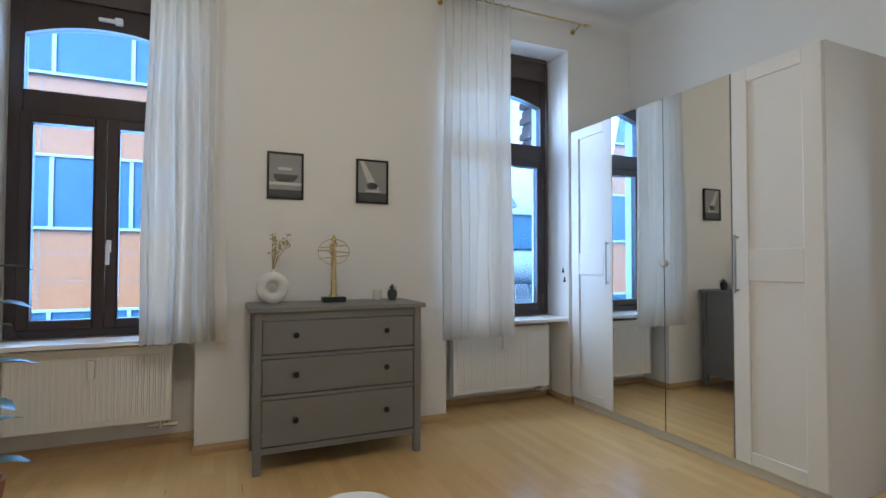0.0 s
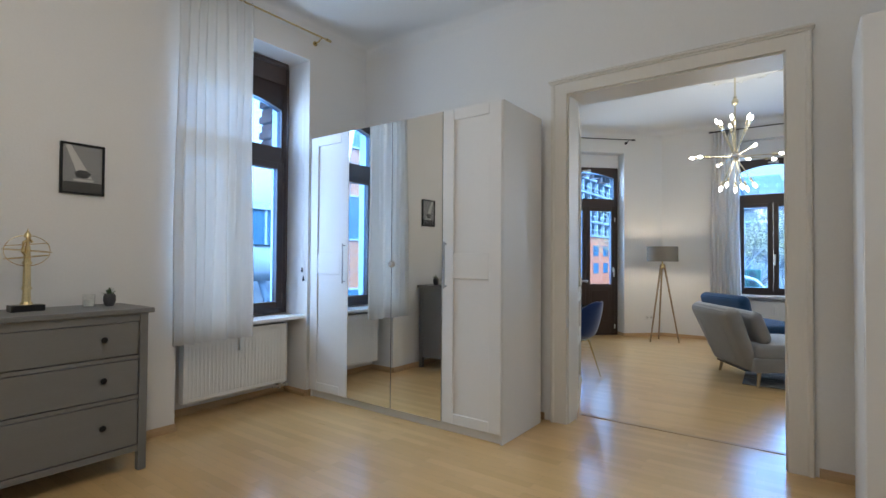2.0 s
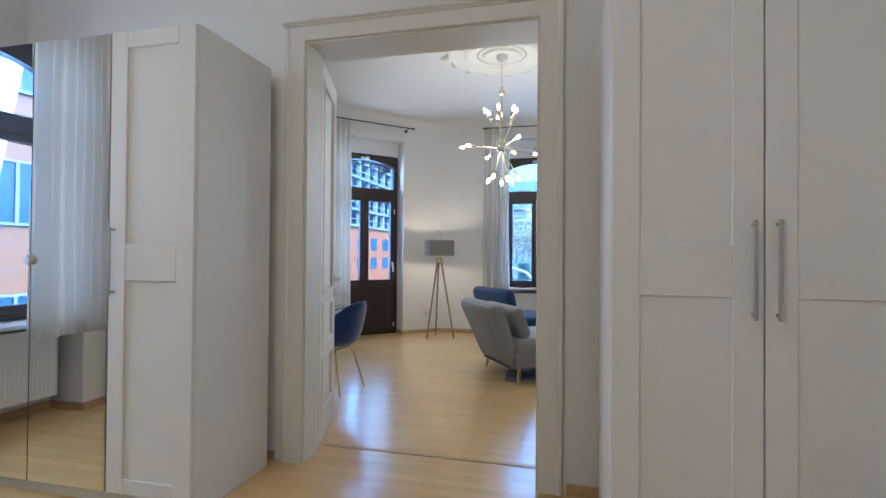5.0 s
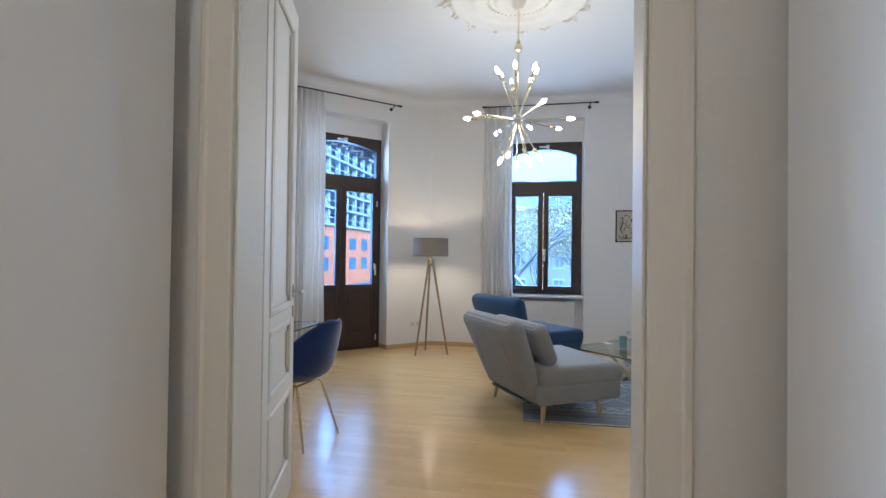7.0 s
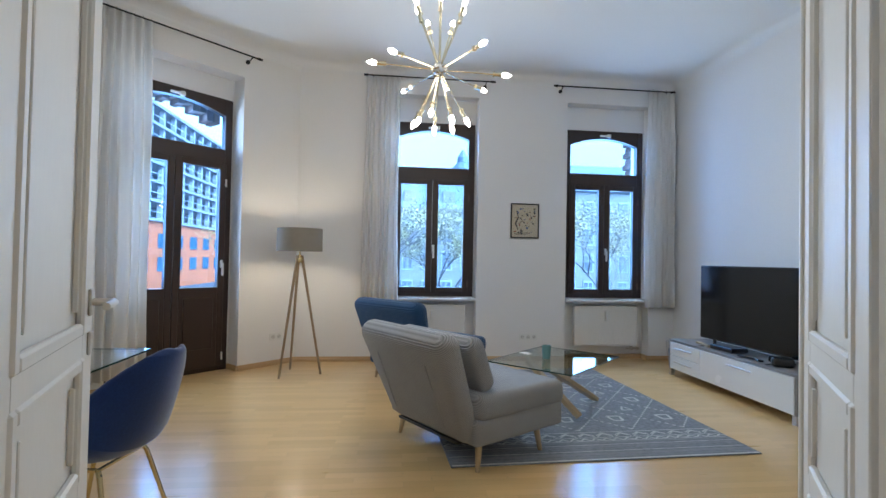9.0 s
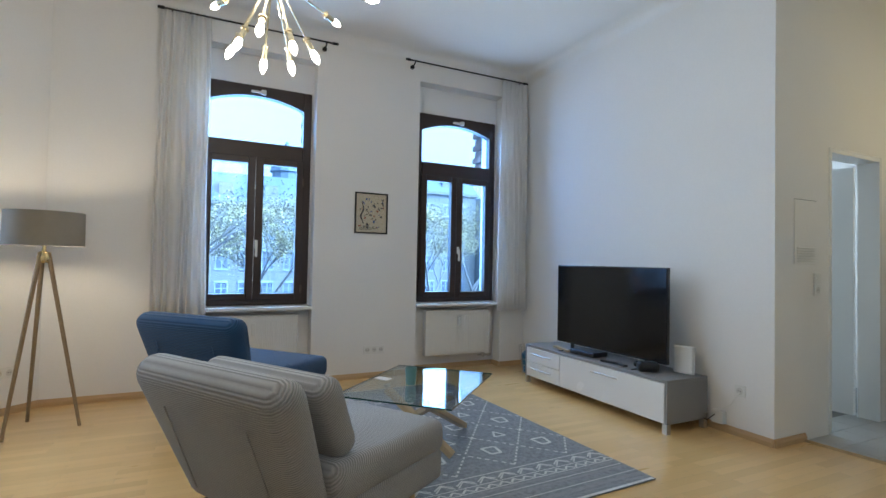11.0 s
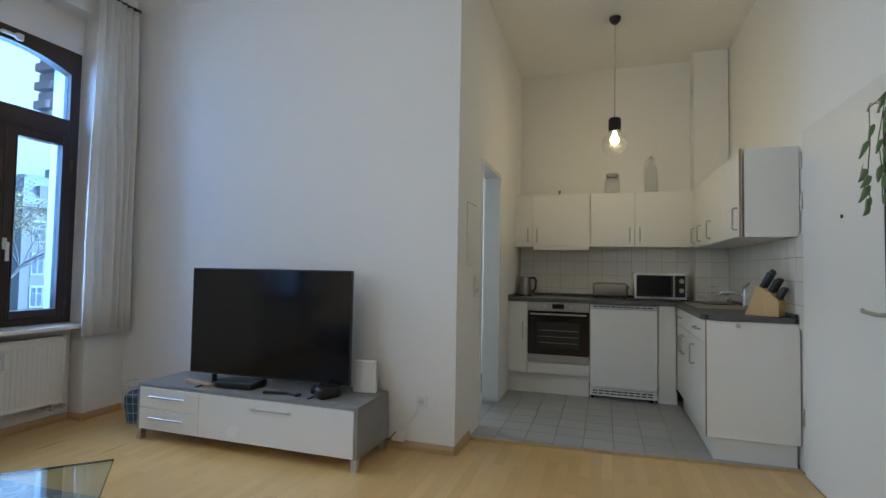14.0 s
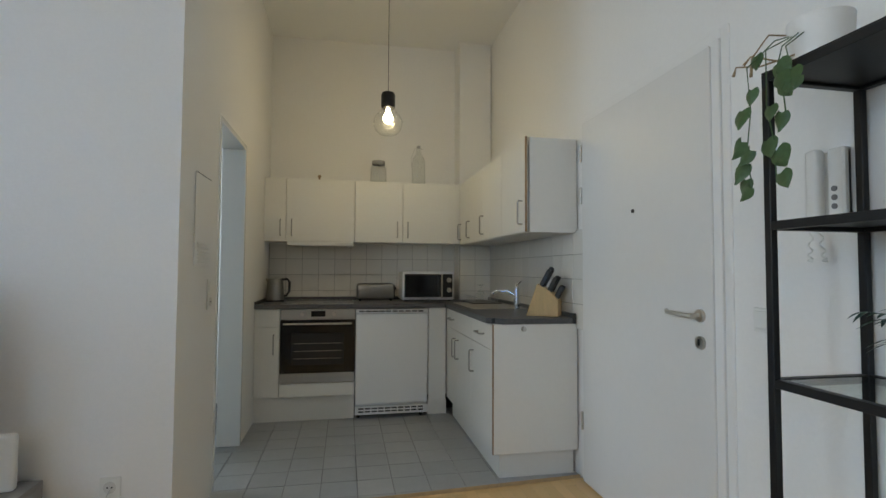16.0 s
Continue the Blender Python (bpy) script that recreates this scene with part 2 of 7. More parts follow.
RUG_YARN = material("rug_light_yarn", (0.58, 0.575, 0.56), 0.95, var=0.25, scale=30, fine=220, bump=0.5, spec=0.1)
RUG_MID = material("rug_mid_yarn", (0.27, 0.275, 0.29), 0.95, var=0.3, scale=30, fine=220, bump=0.5, spec=0.1)
SHADE = material("grey_lamp_shade", (0.2, 0.2, 0.2), 0.9, var=0.12, scale=20, fine=200, bump=0.2)
_n, _l, _b = nodes_of(SHADE)
_t, _x = _n.new("ShaderNodeBsdfTranslucent"), _n.new("ShaderNodeMixShader")
_t.inputs["Color"].default_value = (0.38, 0.36, 0.31, 1)
_x.inputs[0].default_value = 0.3
_l.new(_b.outputs[0], _x.inputs[1])
_l.new(_t.outputs[0], _x.inputs[2])
_l.new(_x.outputs[0], _n["Material Output"].inputs["Surface"])
TILE_W = piece_material("white_wall_tile", (0.74, 0.72, 0.67), 0.18, 0.03, var=0.02, bump=0.02)
TILE_F = piece_material("grey_floor_tile", (0.36, 0.37, 0.375), 0.35, 0.07, var=0.08, scale=9, fine=80, bump=0.05)
GROUT = material("grout", (0.36, 0.34, 0.31), 0.9, var=0.1, bump=0.2)
GROUT_D = material("floor_grout", (0.2, 0.2, 0.2), 0.9, var=0.1, bump=0.2)
STONE_TOP = material("dark_stone_worktop", (0.085, 0.085, 0.09), 0.4, var=0.45, scale=60, fine=260, bump=0.04)
KITCHEN = material("kitchen_front", (0.77, 0.76, 0.72), 0.35, var=0.02, scale=2, fine=40, bump=0.02)
DOOR_FOIL = material("pale_grey_door_foil", (0.7, 0.69, 0.67), 0.4, var=0.02, scale=2, fine=30, bump=0.02)
KEDGE = material("beech_edge_band", (0.3, 0.18, 0.09), 0.5, var=0.15, bump=0.05)
BLOCK_WOOD = material("knife_block_wood", (0.56, 0.38, 0.17), 0.4, var=0.15, scale=8, fine=60, bump=0.05, stretch=(6, 6, 1))
CERAMIC = material("white_ceramic", (0.78, 0.77, 0.74), 0.45, var=0.02, bump=0.04)
CONCRETE_POT = material("dark_pot", (0.05, 0.05, 0.055), 0.6, var=0.2, bump=0.1)
LEAF = material("plant_leaf", (0.045, 0.095, 0.032), 0.4, var=0.35, scale=14, fine=90, bump=0.1)
LEAF_B = material("dark_plant_leaf", (0.02, 0.07, 0.05), 0.35, var=0.3, scale=14, fine=90, bump=0.1)
DRIED = material("dried_flower", (0.42, 0.34, 0.16), 0.9, var=0.3, bump=0.1)
PAPER = material("photo_paper", (0.3, 0.3, 0.3), 0.5, var=0.06, bump=0.01)
PAPER_D = material("photo_dark", (0.05, 0.05, 0.05), 0.5, var=0.1, bump=0.01)
PAPER_L = material("photo_light", (0.62, 0.61, 0.58), 0.5, var=0.05, bump=0.01)
POSTER = material("poster_paper", (0.55, 0.48, 0.35), 0.6, var=0.06, bump=0.02)
INK = material("poster_ink", (0.03, 0.03, 0.035), 0.6, var=0.1, bump=0.01)
INK_B = material("poster_blue_ink", (0.08, 0.12, 0.25), 0.6, var=0.1, bump=0.01)
INK_R = material("poster_red_ink", (0.3, 0.07, 0.04), 0.6, var=0.1, bump=0.01)
TEAL = material("teal_cup", (0.12, 0.26, 0.25), 0.4, var=0.06, bump=0.02)
BASKET_BLUE = material("blue_basket", (0.03, 0.12, 0.22), 0.6, var=0.2, bump=0.2)
WIRE = material("steel_wire", (0.5, 0.5, 0.5), 0.35, metal=0.9, bump=0.0)
BULB = material("lit_bulb", (1.0, 0.93, 0.82), 0.3, var=0.0, bump=0.0, emit=5.0)
BULB_K = material("lit_kitchen_bulb", (1.0, 0.86, 0.6), 0.3, var=0.0, bump=0.0, emit=5.0)
BED = material("white_bedding", (0.8, 0.8, 0.8), 0.9, var=0.04, scale=6, fine=160, bump=0.2)
SAND = material("tile_bath", (0.7, 0.72, 0.74), 0.3, var=0.03, bump=0.02)


# ---- building helpers ----
def box(bm, x0, x1, y0, y1, z0, z1, bevel=0.0, seg=1):
    g = bmesh.ops.create_cube(bm, size=1.0)
    vs = g["verts"]
    for v in vs:
        v.co = Vector((x0 + (v.co.x + 0.5) * (x1 - x0), y0 + (v.co.y + 0.5) * (y1 - y0), z0 + (v.co.z + 0.5) * (z1 - z0)))
    if bevel:
        es = list({e for v in vs for e in v.link_edges})
        r = bmesh.ops.bevel(bm, geom=es, offset=bevel, segments=seg, affect="EDGES", profile=0.5)
        vs = list({v for f in r["faces"] for v in f.verts} | {v for v in vs if v.is_valid})
    return vs


def rod(bm, a, b, r, r2=None, n=12):
    """A round bar from a to b."""
    a, b = Vector(a), Vector(b)
    d = b - a
    g = bmesh.ops.create_cone(bm, cap_ends=True, segments=n, radius1=r, radius2=r if r2 is None else r2, depth=d.length)
    m = Matrix.Translation((a + b) / 2) @ d.to_track_quat("Z", "Y").to_matrix().to_4x4()
    bmesh.ops.transform(bm, matrix=m, verts=g["verts"])
    return g["verts"]


def beam(bm, a, b, w, h, bevel=0.003):
    """A square bar from a to b."""
    a, b = Vector(a), Vector(b)
    d = b - a
    vs = box(bm, -w / 2, w / 2, -h / 2, h / 2, -d.length / 2, d.length / 2, bevel)
    bmesh.ops.transform(bm, matrix=Matrix.Translation((a + b) / 2) @ d.to_track_quat("Z", "Y").to_matrix().to_4x4(), verts=vs)
    return vs


def tube(bm, pts, r, n=8, closed=False):
    """A bent round bar through pts."""
    pts = [Vector(p) for p in pts]
    rings, up = [], Vector((0.13, 0.31, 0.94))
    for i, p in enumerate(pts):
        if closed:
            d = pts[(i + 1) % len(pts)] - pts[i - 1]
        else:
            d = pts[min(i + 1, len(pts) - 1)] - pts[max(i - 1, 0)]
        d.normalize()
        side = d.cross(up)
        if side.length < 0.05:
            side = d.cross(Vector((1, 0, 0)))
        side.normalize()
        o = side.cross(d)
        rr = r[i] if isinstance(r, (list, tuple)) else r
        rings.append([bm.verts.new(p + (side * math.cos(k * math.tau / n) + o * math.sin(k * math.tau / n)) * rr) for k in range(n)])
    m = len(rings)
    for i in range(m if closed else m - 1):
        a, b = rings[i], rings[(i + 1) % m]
        for k in range(n):
            bm.faces.new((a[k], a[(k + 1) % n], b[(k + 1) % n], b[k]))
    if not closed:
        bm.faces.new(rings[0][::-1])
        bm.faces.new(rings[-1])


def lathe(bm, prof, n=24, at=(0, 0, 0)):
    """A turned body: profile of (radius, height)."""
    at = Vector(at)
    rings = []
    for r, z in prof:
        if r < 1e-5:
            rings.append([bm.verts.new(at + Vector((0, 0, z)))])
        else:
            rings.append([bm.verts.new(at + Vector((r * math.cos(k * math.tau / n), r * math.sin(k * math.tau / n), z))) for k in range(n)])
    for a, b in zip(rings, rings[1:]):
        for k in range(n):
            k2 = (k + 1) % n
            if len(a) == 1 and len(b) == 1:
                continue
            if len(a) == 1:
                bm.faces.new((a[0], b[k2], b[k]))
            elif len(b) == 1:
                bm.faces.new((a[k], a[k2], b[0]))
            else:
                bm.faces.new((a[k], a[k2], b[k2], b[k]))


def prism(bm, pts, z0, z1):
    """An upright body over a flat outline of (x, y)."""
    lo, hi = [bm.verts.new((x, y, z0)) for x, y in pts], [bm.verts.new((x, y, z1)) for x, y in pts]
    n = len(pts)
    fs = [bm.faces.new(lo[::-1]), bm.faces.new(hi)]
    for k in range(n):
        fs.append(bm.faces.new((lo[k], lo[(k + 1) % n], hi[(k + 1) % n], hi[k])))
    return lo + hi


def B():
    return bmesh.new()


def part(name, bm, mat, parent=None, label="", smooth=False, at=None):
    """Links a bmesh as one mesh object, under a thing or on its own."""
    bmesh.ops.recalc_face_normals(bm, faces=bm.faces)
    me = bpy.data.meshes.new(name)
    bm.to_mesh(me)
    bm.free()
    me.materials.append(mat)
    if smooth:
        me.shade_smooth()
        me.set_sharp_from_angle(angle=radians(38))
    ob = new(name, me)
    if parent:
        ob.parent = parent
    if at is not None:
        ob.matrix_basis = at
    if label:
        ob["label"] = label
    return ob


def thing(name, m, label, category, group="", kind=""):
    ob = new(name)
    ob.empty_display_size = 0.1
    ob.matrix_basis = m
    return tagged(ob, label, category, group, kind)


def structure(name, bm, mat, label="", category="", smooth=False):
    return tagged(part(name, bm, mat, smooth=smooth), label, category, "", "structure")


def bx(*a, bevel=0.0, seg=1):
    bm = B()
    box(bm, *a, bevel=bevel, seg=seg)
    return bm


# ---- structure ----
CEIL_Z = 3.42
NORTH, EAST, DIV0, DIV1, TVW = 3.87, 9.46, 4.22, 4.52, -2.41
WEST, SOUTH = -2.6, -1.32
KIT_Y, KIT_X0, KIT_X1 = -4.95, 4.53, 6.60


def wall_with_openings(bm, length, thick, height, holes):
    """A wall along +x from 0, its room face at y = 0 and its body behind, with (x0, x1, z0, z1) left open."""
    xs = sorted({0, length, *[h[0] for h in holes], *[h[1] for h in holes]})
    for a, b in zip(xs, xs[1:]):
        zs = [0.0]
        for h in holes:
            if h[0] <= a and h[1] >= b:
                zs += [h[2], h[3]]
        zs.append(height)
        for z0, z1 in zip(zs[::2], zs[1::2]):
            if z1 - z0 > 1e-4:
                box(bm, a, b, 0, thick, z0, z1)


N_WIN = ((-0.5, 0.58), (2.33, 3.5))
bm = B()
wall_with_openings(bm, 4.22 - WEST, 0.32, CEIL_Z, [(a - WEST, b - WEST, 0, 3.09) for a, b in N_WIN])
bmesh.ops.translate(bm, verts=bm.verts, vec=(WEST, NORTH, 0))
structure("wall_north", bm, WALL, "white painted bedroom wall with deep window niches", "wall", True)
# the outer leaf of brickwork behind the niches
bm = B()
wall_with_openings(bm, 4.22 - WEST, 0.2, CEIL_Z, [(a + 0.03 - WEST, b - 0.03 - WEST, 0.74, 3.07) for a, b in N_WIN])
bmesh.ops.translate(bm, verts=bm.verts, vec=(WEST, NORTH + 0.324, 0))
structure("wall_north_outer", bm, WALL, "white window reveal of the outer wall", "wall")

bm = B()
wall_with_openings(bm, 7.73 - 4.22, 0.44, CEIL_Z, [])
bmesh.ops.translate(bm, verts=bm.verts, vec=(4.22, NORTH, 0))
structure("wall_north_living", bm, WALL, "plain white living room wall", "wall")

# diagonal corner wall with the balcony door
DIAG = Matrix.Translation((7.73, 3.87, 0)) @ Matrix.Rotation(radians(-45), 4, "Z")
DLEN = 2.446
BD0, BD1 = 0.58, 1.765
bm = B()
wall_with_openings(bm, DLEN, 0.2, CEIL_Z, [(BD0, BD1, 0, 3.04)])
bmesh.ops.transform(bm, matrix=DIAG, verts=bm.verts)
structure("wall_corner", bm, WALL, "white angled corner wall with a balcony door niche", "wall")
bm = B()
wall_with_openings(bm, DLEN + 0.35, 0.2, CEIL_Z, [(BD0 + 0.175 + 0.02, BD1 + 0.175 - 0.02, 0, 2.82)])
bmesh.ops.translate(bm, verts=bm.verts, vec=(-0.175, 0.204, 0))
bmesh.ops.transform(bm, matrix=DIAG, verts=bm.verts)
structure("wall_corner_outer", bm, WALL, "white outer reveal of the balcony door", "wall")

E_WIN = ((0.06, 1.12), (-2.085, -1.03))
ROT_E = Matrix.Translation((EAST, 2.14, 0)) @ Matrix.Rotation(radians(-90), 4, "Z")
bm = B()
wall_with_openings(bm, 2.14 - TVW, 0.15, CEIL_Z, [(2.14 - b, 2.14 - a, 0, 3.12) for a, b in E_WIN])
bmesh.ops.transform(bm, matrix=ROT_E, verts=bm.verts)
structure("wall_east", bm, WALL, "white painted living room wall with two window niches", "wall")
bm = B()
wall_with_openings(bm, 2.14 - TVW, 0.3, CEIL_Z, [(2.14 - b + 0.015, 2.14 - a - 0.015, 0.74, 2.83) for a, b in E_WIN])
bmesh.ops.transform(bm, matrix=Matrix.Translation((0.154, 0, 0)) @ ROT_E, verts=bm.verts)
structure("wall_east_outer", bm, WALL, "white outer reveal of the living room windows", "wall")

# television wall, the strip beside the kitchen with the bathroom door, and the kitchen walls
structure("wall_tv", bx(6.6, 9.92, TVW - 0.14, TVW, 0, CEIL_Z), WALL, "plain white wall behind the television", "wall")
bm = B()
for a in ((6.6, 6.74, -3.06, TVW - 0.14, 0, CEIL_Z), (6.6, 6.74, KIT_Y, -3.80, 0, CEIL_Z), (6.6, 6.74, -3.80, -3.06, 2.075, CEIL_Z)):
    box(bm, *a)
structure("wall_bathroom", bm, WALL, "white wall with an open bathroom doorway", "wall")
bm = B()
box(bm, 4.0, 9.92, KIT_Y - 0.2, KIT_Y, 0, CEIL_Z)
box(bm, KIT_X0, 4.84, KIT_Y, -4.73, 0, CEIL_Z)
structure("wall_kitchen_back", bm, WALL, "cream-lit white kitchen wall with a boxed corner", "wall")

# dividing wall with the wide double doorway and the flat's entrance door
bm = B()
OP0, OP1, OPZ = 0.27, 1.665, 2.545
RB = 4.40
for a in ((DIV0, DIV1, OP1 + 0.065, NORTH, 0, CEIL_Z), (DIV0, DIV1, SOUTH - 0.3, OP0 - 0.065, 0, CEIL_Z), (DIV0, DIV1, OP0 - 0.065, OP1 + 0.065, OPZ, CEIL_Z), (DIV0, RB, OP1, OP1 + 0.065, 0, OPZ), (DIV0, RB, OP0 - 0.065, OP0, 0, OPZ)):
    box(bm, *a)
ED0, ED1, EDZ = -2.83, -1.72, 2.09
box(bm, DIV0, DIV1, ED1, SOUTH - 0.3, 0, CEIL_Z)
box(bm, DIV0, DIV1, KIT_Y, ED0, 0, CEIL_Z)
box(bm, DIV0, DIV1, ED0, ED1, EDZ, CEIL_Z)
structure("wall_dividing", bm, WALL, "thick white dividing wall with a wide double doorway", "wall")
structure("wall_south", bx(WEST, DIV0, SOUTH - 0.2, SOUTH, 0, CEIL_Z), WALL, "plain white bedroom wall", "wall")
structure("wall_west", bx(WEST - 0.2, WEST, SOUTH - 0.2, NORTH + 0.44, 0, CEIL_Z), WALL, "plain white bedroom wall", "wall")
structure("wall_hallway", bx(3.0, 3.1, KIT_Y, SOUTH - 0.2, 0, CEIL_Z), WALL, "plain hallway wall", "wall")
bm = B()
box(bm, 9.62, 9.92, -4.0, TVW - 0.14, 0, CEIL_Z)
structure("wall_bath_side", bm, WALL, "plain wall beside the bathroom window", "wall")
structure("wall_bath_far", bx(9.62, 9.92, KIT_Y, -4.0, 0, 1.2), WALL, "low wall under the bathroom window", "wall")
structure("wall_bath_top", bx(9.62, 9.92, KIT_Y, -4.0, 2.4, CEIL_Z), WALL, "wall over the bathroom window", "wall")

# floors
bm = B()
prism(bm, [(WEST - 0.2, -2.87), (4.53, -2.87), (6.6, -2.73), (9.95, -2.5), (9.95, 4.5), (WEST - 0.2, 4.5)], -0.2, 0.0)
structure("floor", bm, LAMINATE, "beech laminate floor with a satin shine", "floor")
bm = B()
prism(bm, [(3.0, KIT_Y - 0.2), (9.95, KIT_Y - 0.2), (9.95, -2.504), (6.6, -2.734), (4.53, -2.874), (3.0, -2.874)], -0.2, -0.006)
KITCHEN_FLOOR = structure("floor_kitchen", bm, GROUT_D, "floor of square grey tiles", "floor")
# ceilings with a soft cove
structure("ceiling", bx(WEST - 0.2, 9.95, KIT_Y - 0.2, 4.4, CEIL_Z, CEIL_Z + 0.2), CEIL, "white painted ceiling", "ceiling")


def cove(name, pts, r=0.11, closed=False):
    """A hollow quarter-round between wall and ceiling, the room on the left of the line."""
    bm = B()
    rows = []
    for i, p in enumerate(pts):
        p = Vector((*p, 0))
        d0 = (p - Vector((*pts[i - 1], 0))).normalized() if i or closed else None
        d1 = (Vector((*pts[(i + 1) % len(pts)], 0)) - p).normalized() if i < len(pts) - 1 or closed else None
        d0, d1 = d0 or d1, d1 or d0
        n0, n1 = Vector((-d0.y, d0.x, 0)), Vector((-d1.y, d1.x, 0))
        nn = (n0 + n1).normalized()
        nn /= max(0.3, nn.dot(n0))
        rows.append([bm.verts.new(p + nn * (r * (1 - math.cos(a)) + 0.001) + Vector((0, 0, CEIL_Z - 0.001 - r * (1 - math.sin(a))))) for a in [k * math.pi / 12 for k in range(7)]]
                    + [bm.verts.new(p + nn * -0.004 + Vector((0, 0, CEIL_Z + 0.01)))])
    m = len(rows)
    for i in range(m if closed else m - 1):
        a, b = rows[i], rows[(i + 1) % m]
        for k in range(8):
            bm.faces.new((a[k], a[(k + 1) % 8], b[(k + 1) % 8], b[k]))
    return structure(name, bm, CEIL, "rounded white cove along the ceiling", "cove", True)


cove("trim_cove_living", [(6.6, TVW), (EAST, TVW), (EAST, 2.14), (7.73, NORTH), (DIV1, NORTH), (DIV1, -1.2)])
cove("trim_cove_bedroom", [(WEST, SOUTH), (DIV0, SOUTH), (DIV0, NORTH), (WEST, NORTH)], closed=True)


# skirting boards
def skirting(a, b, h=0.055, t=0.016):
    """A small moulded board along the foot of a wall from a to b; the room is on its left."""
    a, b = Vector((*a, 0)), Vector((*b, 0))
    d = (b - a).normalized()
    n = Vector((-d.y, d.x, 0))
    bm = B()
    prof = ((0.0005, 0.0005), (t, 0.0005), (t, h * 0.55), (t * 0.65, h * 0.75), (t * 0.4, h), (0.0005, h))
    r = [[bm.verts.new(p + n * u + Vector((0, 0, v))) for u, v in prof] for p in (a, b)]
    for k in range(6):
        bm.faces.new((r[0][k], r[0][(k + 1) % 6], r[1][(k + 1) % 6], r[1][k]))
    bm.faces.new(r[0])
    bm.faces.new(r[1][::-1])
    structure("baseboard", bm, BEECH, "narrow beech skirting board", "skirting")


NB = NORTH + 0.324
for a, b in (((2.33, NORTH), (0.58, NORTH)), ((0.58, NB), (-0.5, NB)), ((3.5, NB), (2.33, NB)), ((4.2, NORTH), (3.5, NORTH)), ((-0.5, NORTH), (WEST, NORTH)),
             ((0.58, NORTH), (0.58, NB)), ((2.33, NB), (2.33, NORTH)), ((3.5, NORTH), (3.5, NB)), ((-0.5, NB), (-0.5, NORTH)),
             ((WEST, NORTH), (WEST, SOUTH)), ((WEST, SOUTH), (DIV0, SOUTH)), ((DIV0, 1.85), (DIV0, NORTH)), ((DIV0, SOUTH), (DIV0, 0.12)),
             ((6.6, TVW), (EAST, TVW)), ((6.6, -2.76), (6.6, TVW)), ((EAST, TVW), (EAST, -2.085)), ((EAST, -1.03), (EAST, 0.06)), ((EAST, 1.12), (EAST, 2.14)),
             ((EAST, -2.085), (EAST + 0.15, -2.085)), ((EAST + 0.15, -2.085), (EAST + 0.15, -1.03)), ((EAST + 0.15, -1.03), (EAST, -1.03)),
             ((EAST, 0.06), (EAST + 0.15, 0.06)), ((EAST + 0.15, 0.06), (EAST + 0.15, 1.12)), ((EAST + 0.15, 1.12), (EAST, 1.12)),
             ((7.73, NORTH), (DIV1, NORTH)), ((DIV1, NORTH), (DIV1, 1.85)), ((DIV1, 0.1), (DIV1, -1.62))):
    skirting(a, b)
for a, b in ((DLEN, BD1), (BD0, 0.0)):
    pa, pb = DIAG @ Vector((a, 0, 0)), DIAG @ Vector((b, 0, 0))
    skirting(pa[:2], pb[:2])
pa, pb = DIAG @ Vector((BD1, 0, 0)), DIAG @ Vector((BD1, 0.2, 0))
skirting(pa[:2], pb[:2])
structure("threshold_strip", bx(4.5, 4.54, OP0, OP1, 0.0, 0.004, bevel=0.0015), BEECH, "flat strip across the double doorway", "threshold")
bm = B()
beam(bm, (4.535, -2.872, 0.002), (6.6, -2.732, 0.002), 0.008, 0.035, 0.002)
structure("threshold_kitchen", bm, OAK, "wooden strip between laminate and tiles", "threshold")


# ---- windows ----
def arch_panel(bm, x0, x1, z0, z1, ztop, y0, y1, rise, n=14):
    """The solid between a segmental arch (springing z1 - rise, crown z1) and the flat top ztop."""
    xs = [x0 + (x1 - x0) * k / n for k in range(n + 1)]
    def zc(x):
        u = (x - (x0 + x1) / 2) / ((x1 - x0) / 2)
        return z1 - rise * u * u
    lo = [[bm.verts.new((x, y, zc(x))) for x in xs] for y in (y0, y1)]
    hi = [[bm.verts.new((x, y, ztop)) for x in xs] for y in (y0, y1)]
    for k in range(n):
        bm.faces.new((lo[0][k], lo[0][k + 1], hi[0][k + 1], hi[0][k]))
        bm.faces.new((lo[1][k], lo[1][k + 1], hi[1][k + 1], hi[1][k]))
        bm.faces.new((lo[0][k], lo[0][k + 1], lo[1][k + 1], lo[1][k]))
        bm.faces.new((hi[0][k], hi[0][k + 1], hi[1][k + 1], hi[1][k]))
    for k in (0, n):
        bm.faces.new((lo[0][k], hi[0][k], hi[1][k], lo[1][k]))


def window_handle(parent, x, z):
    bm = B()
    box(bm, x - 0.014, x + 0.014, -0.036, -0.026, z - 0.04, z + 0.04, 0.004)
    rod(bm, (x, -0.03, z), (x, -0.06, z), 0.009)
    part("handle_plate", bm, PLASTIC, parent)
    bm = B()
    box(bm, x - 0.011, x + 0.011, -0.07, -0.055, z - 0.12, z + 0.012, 0.005, 2)
    part("handle", bm, PLASTIC, parent, "white window handle")


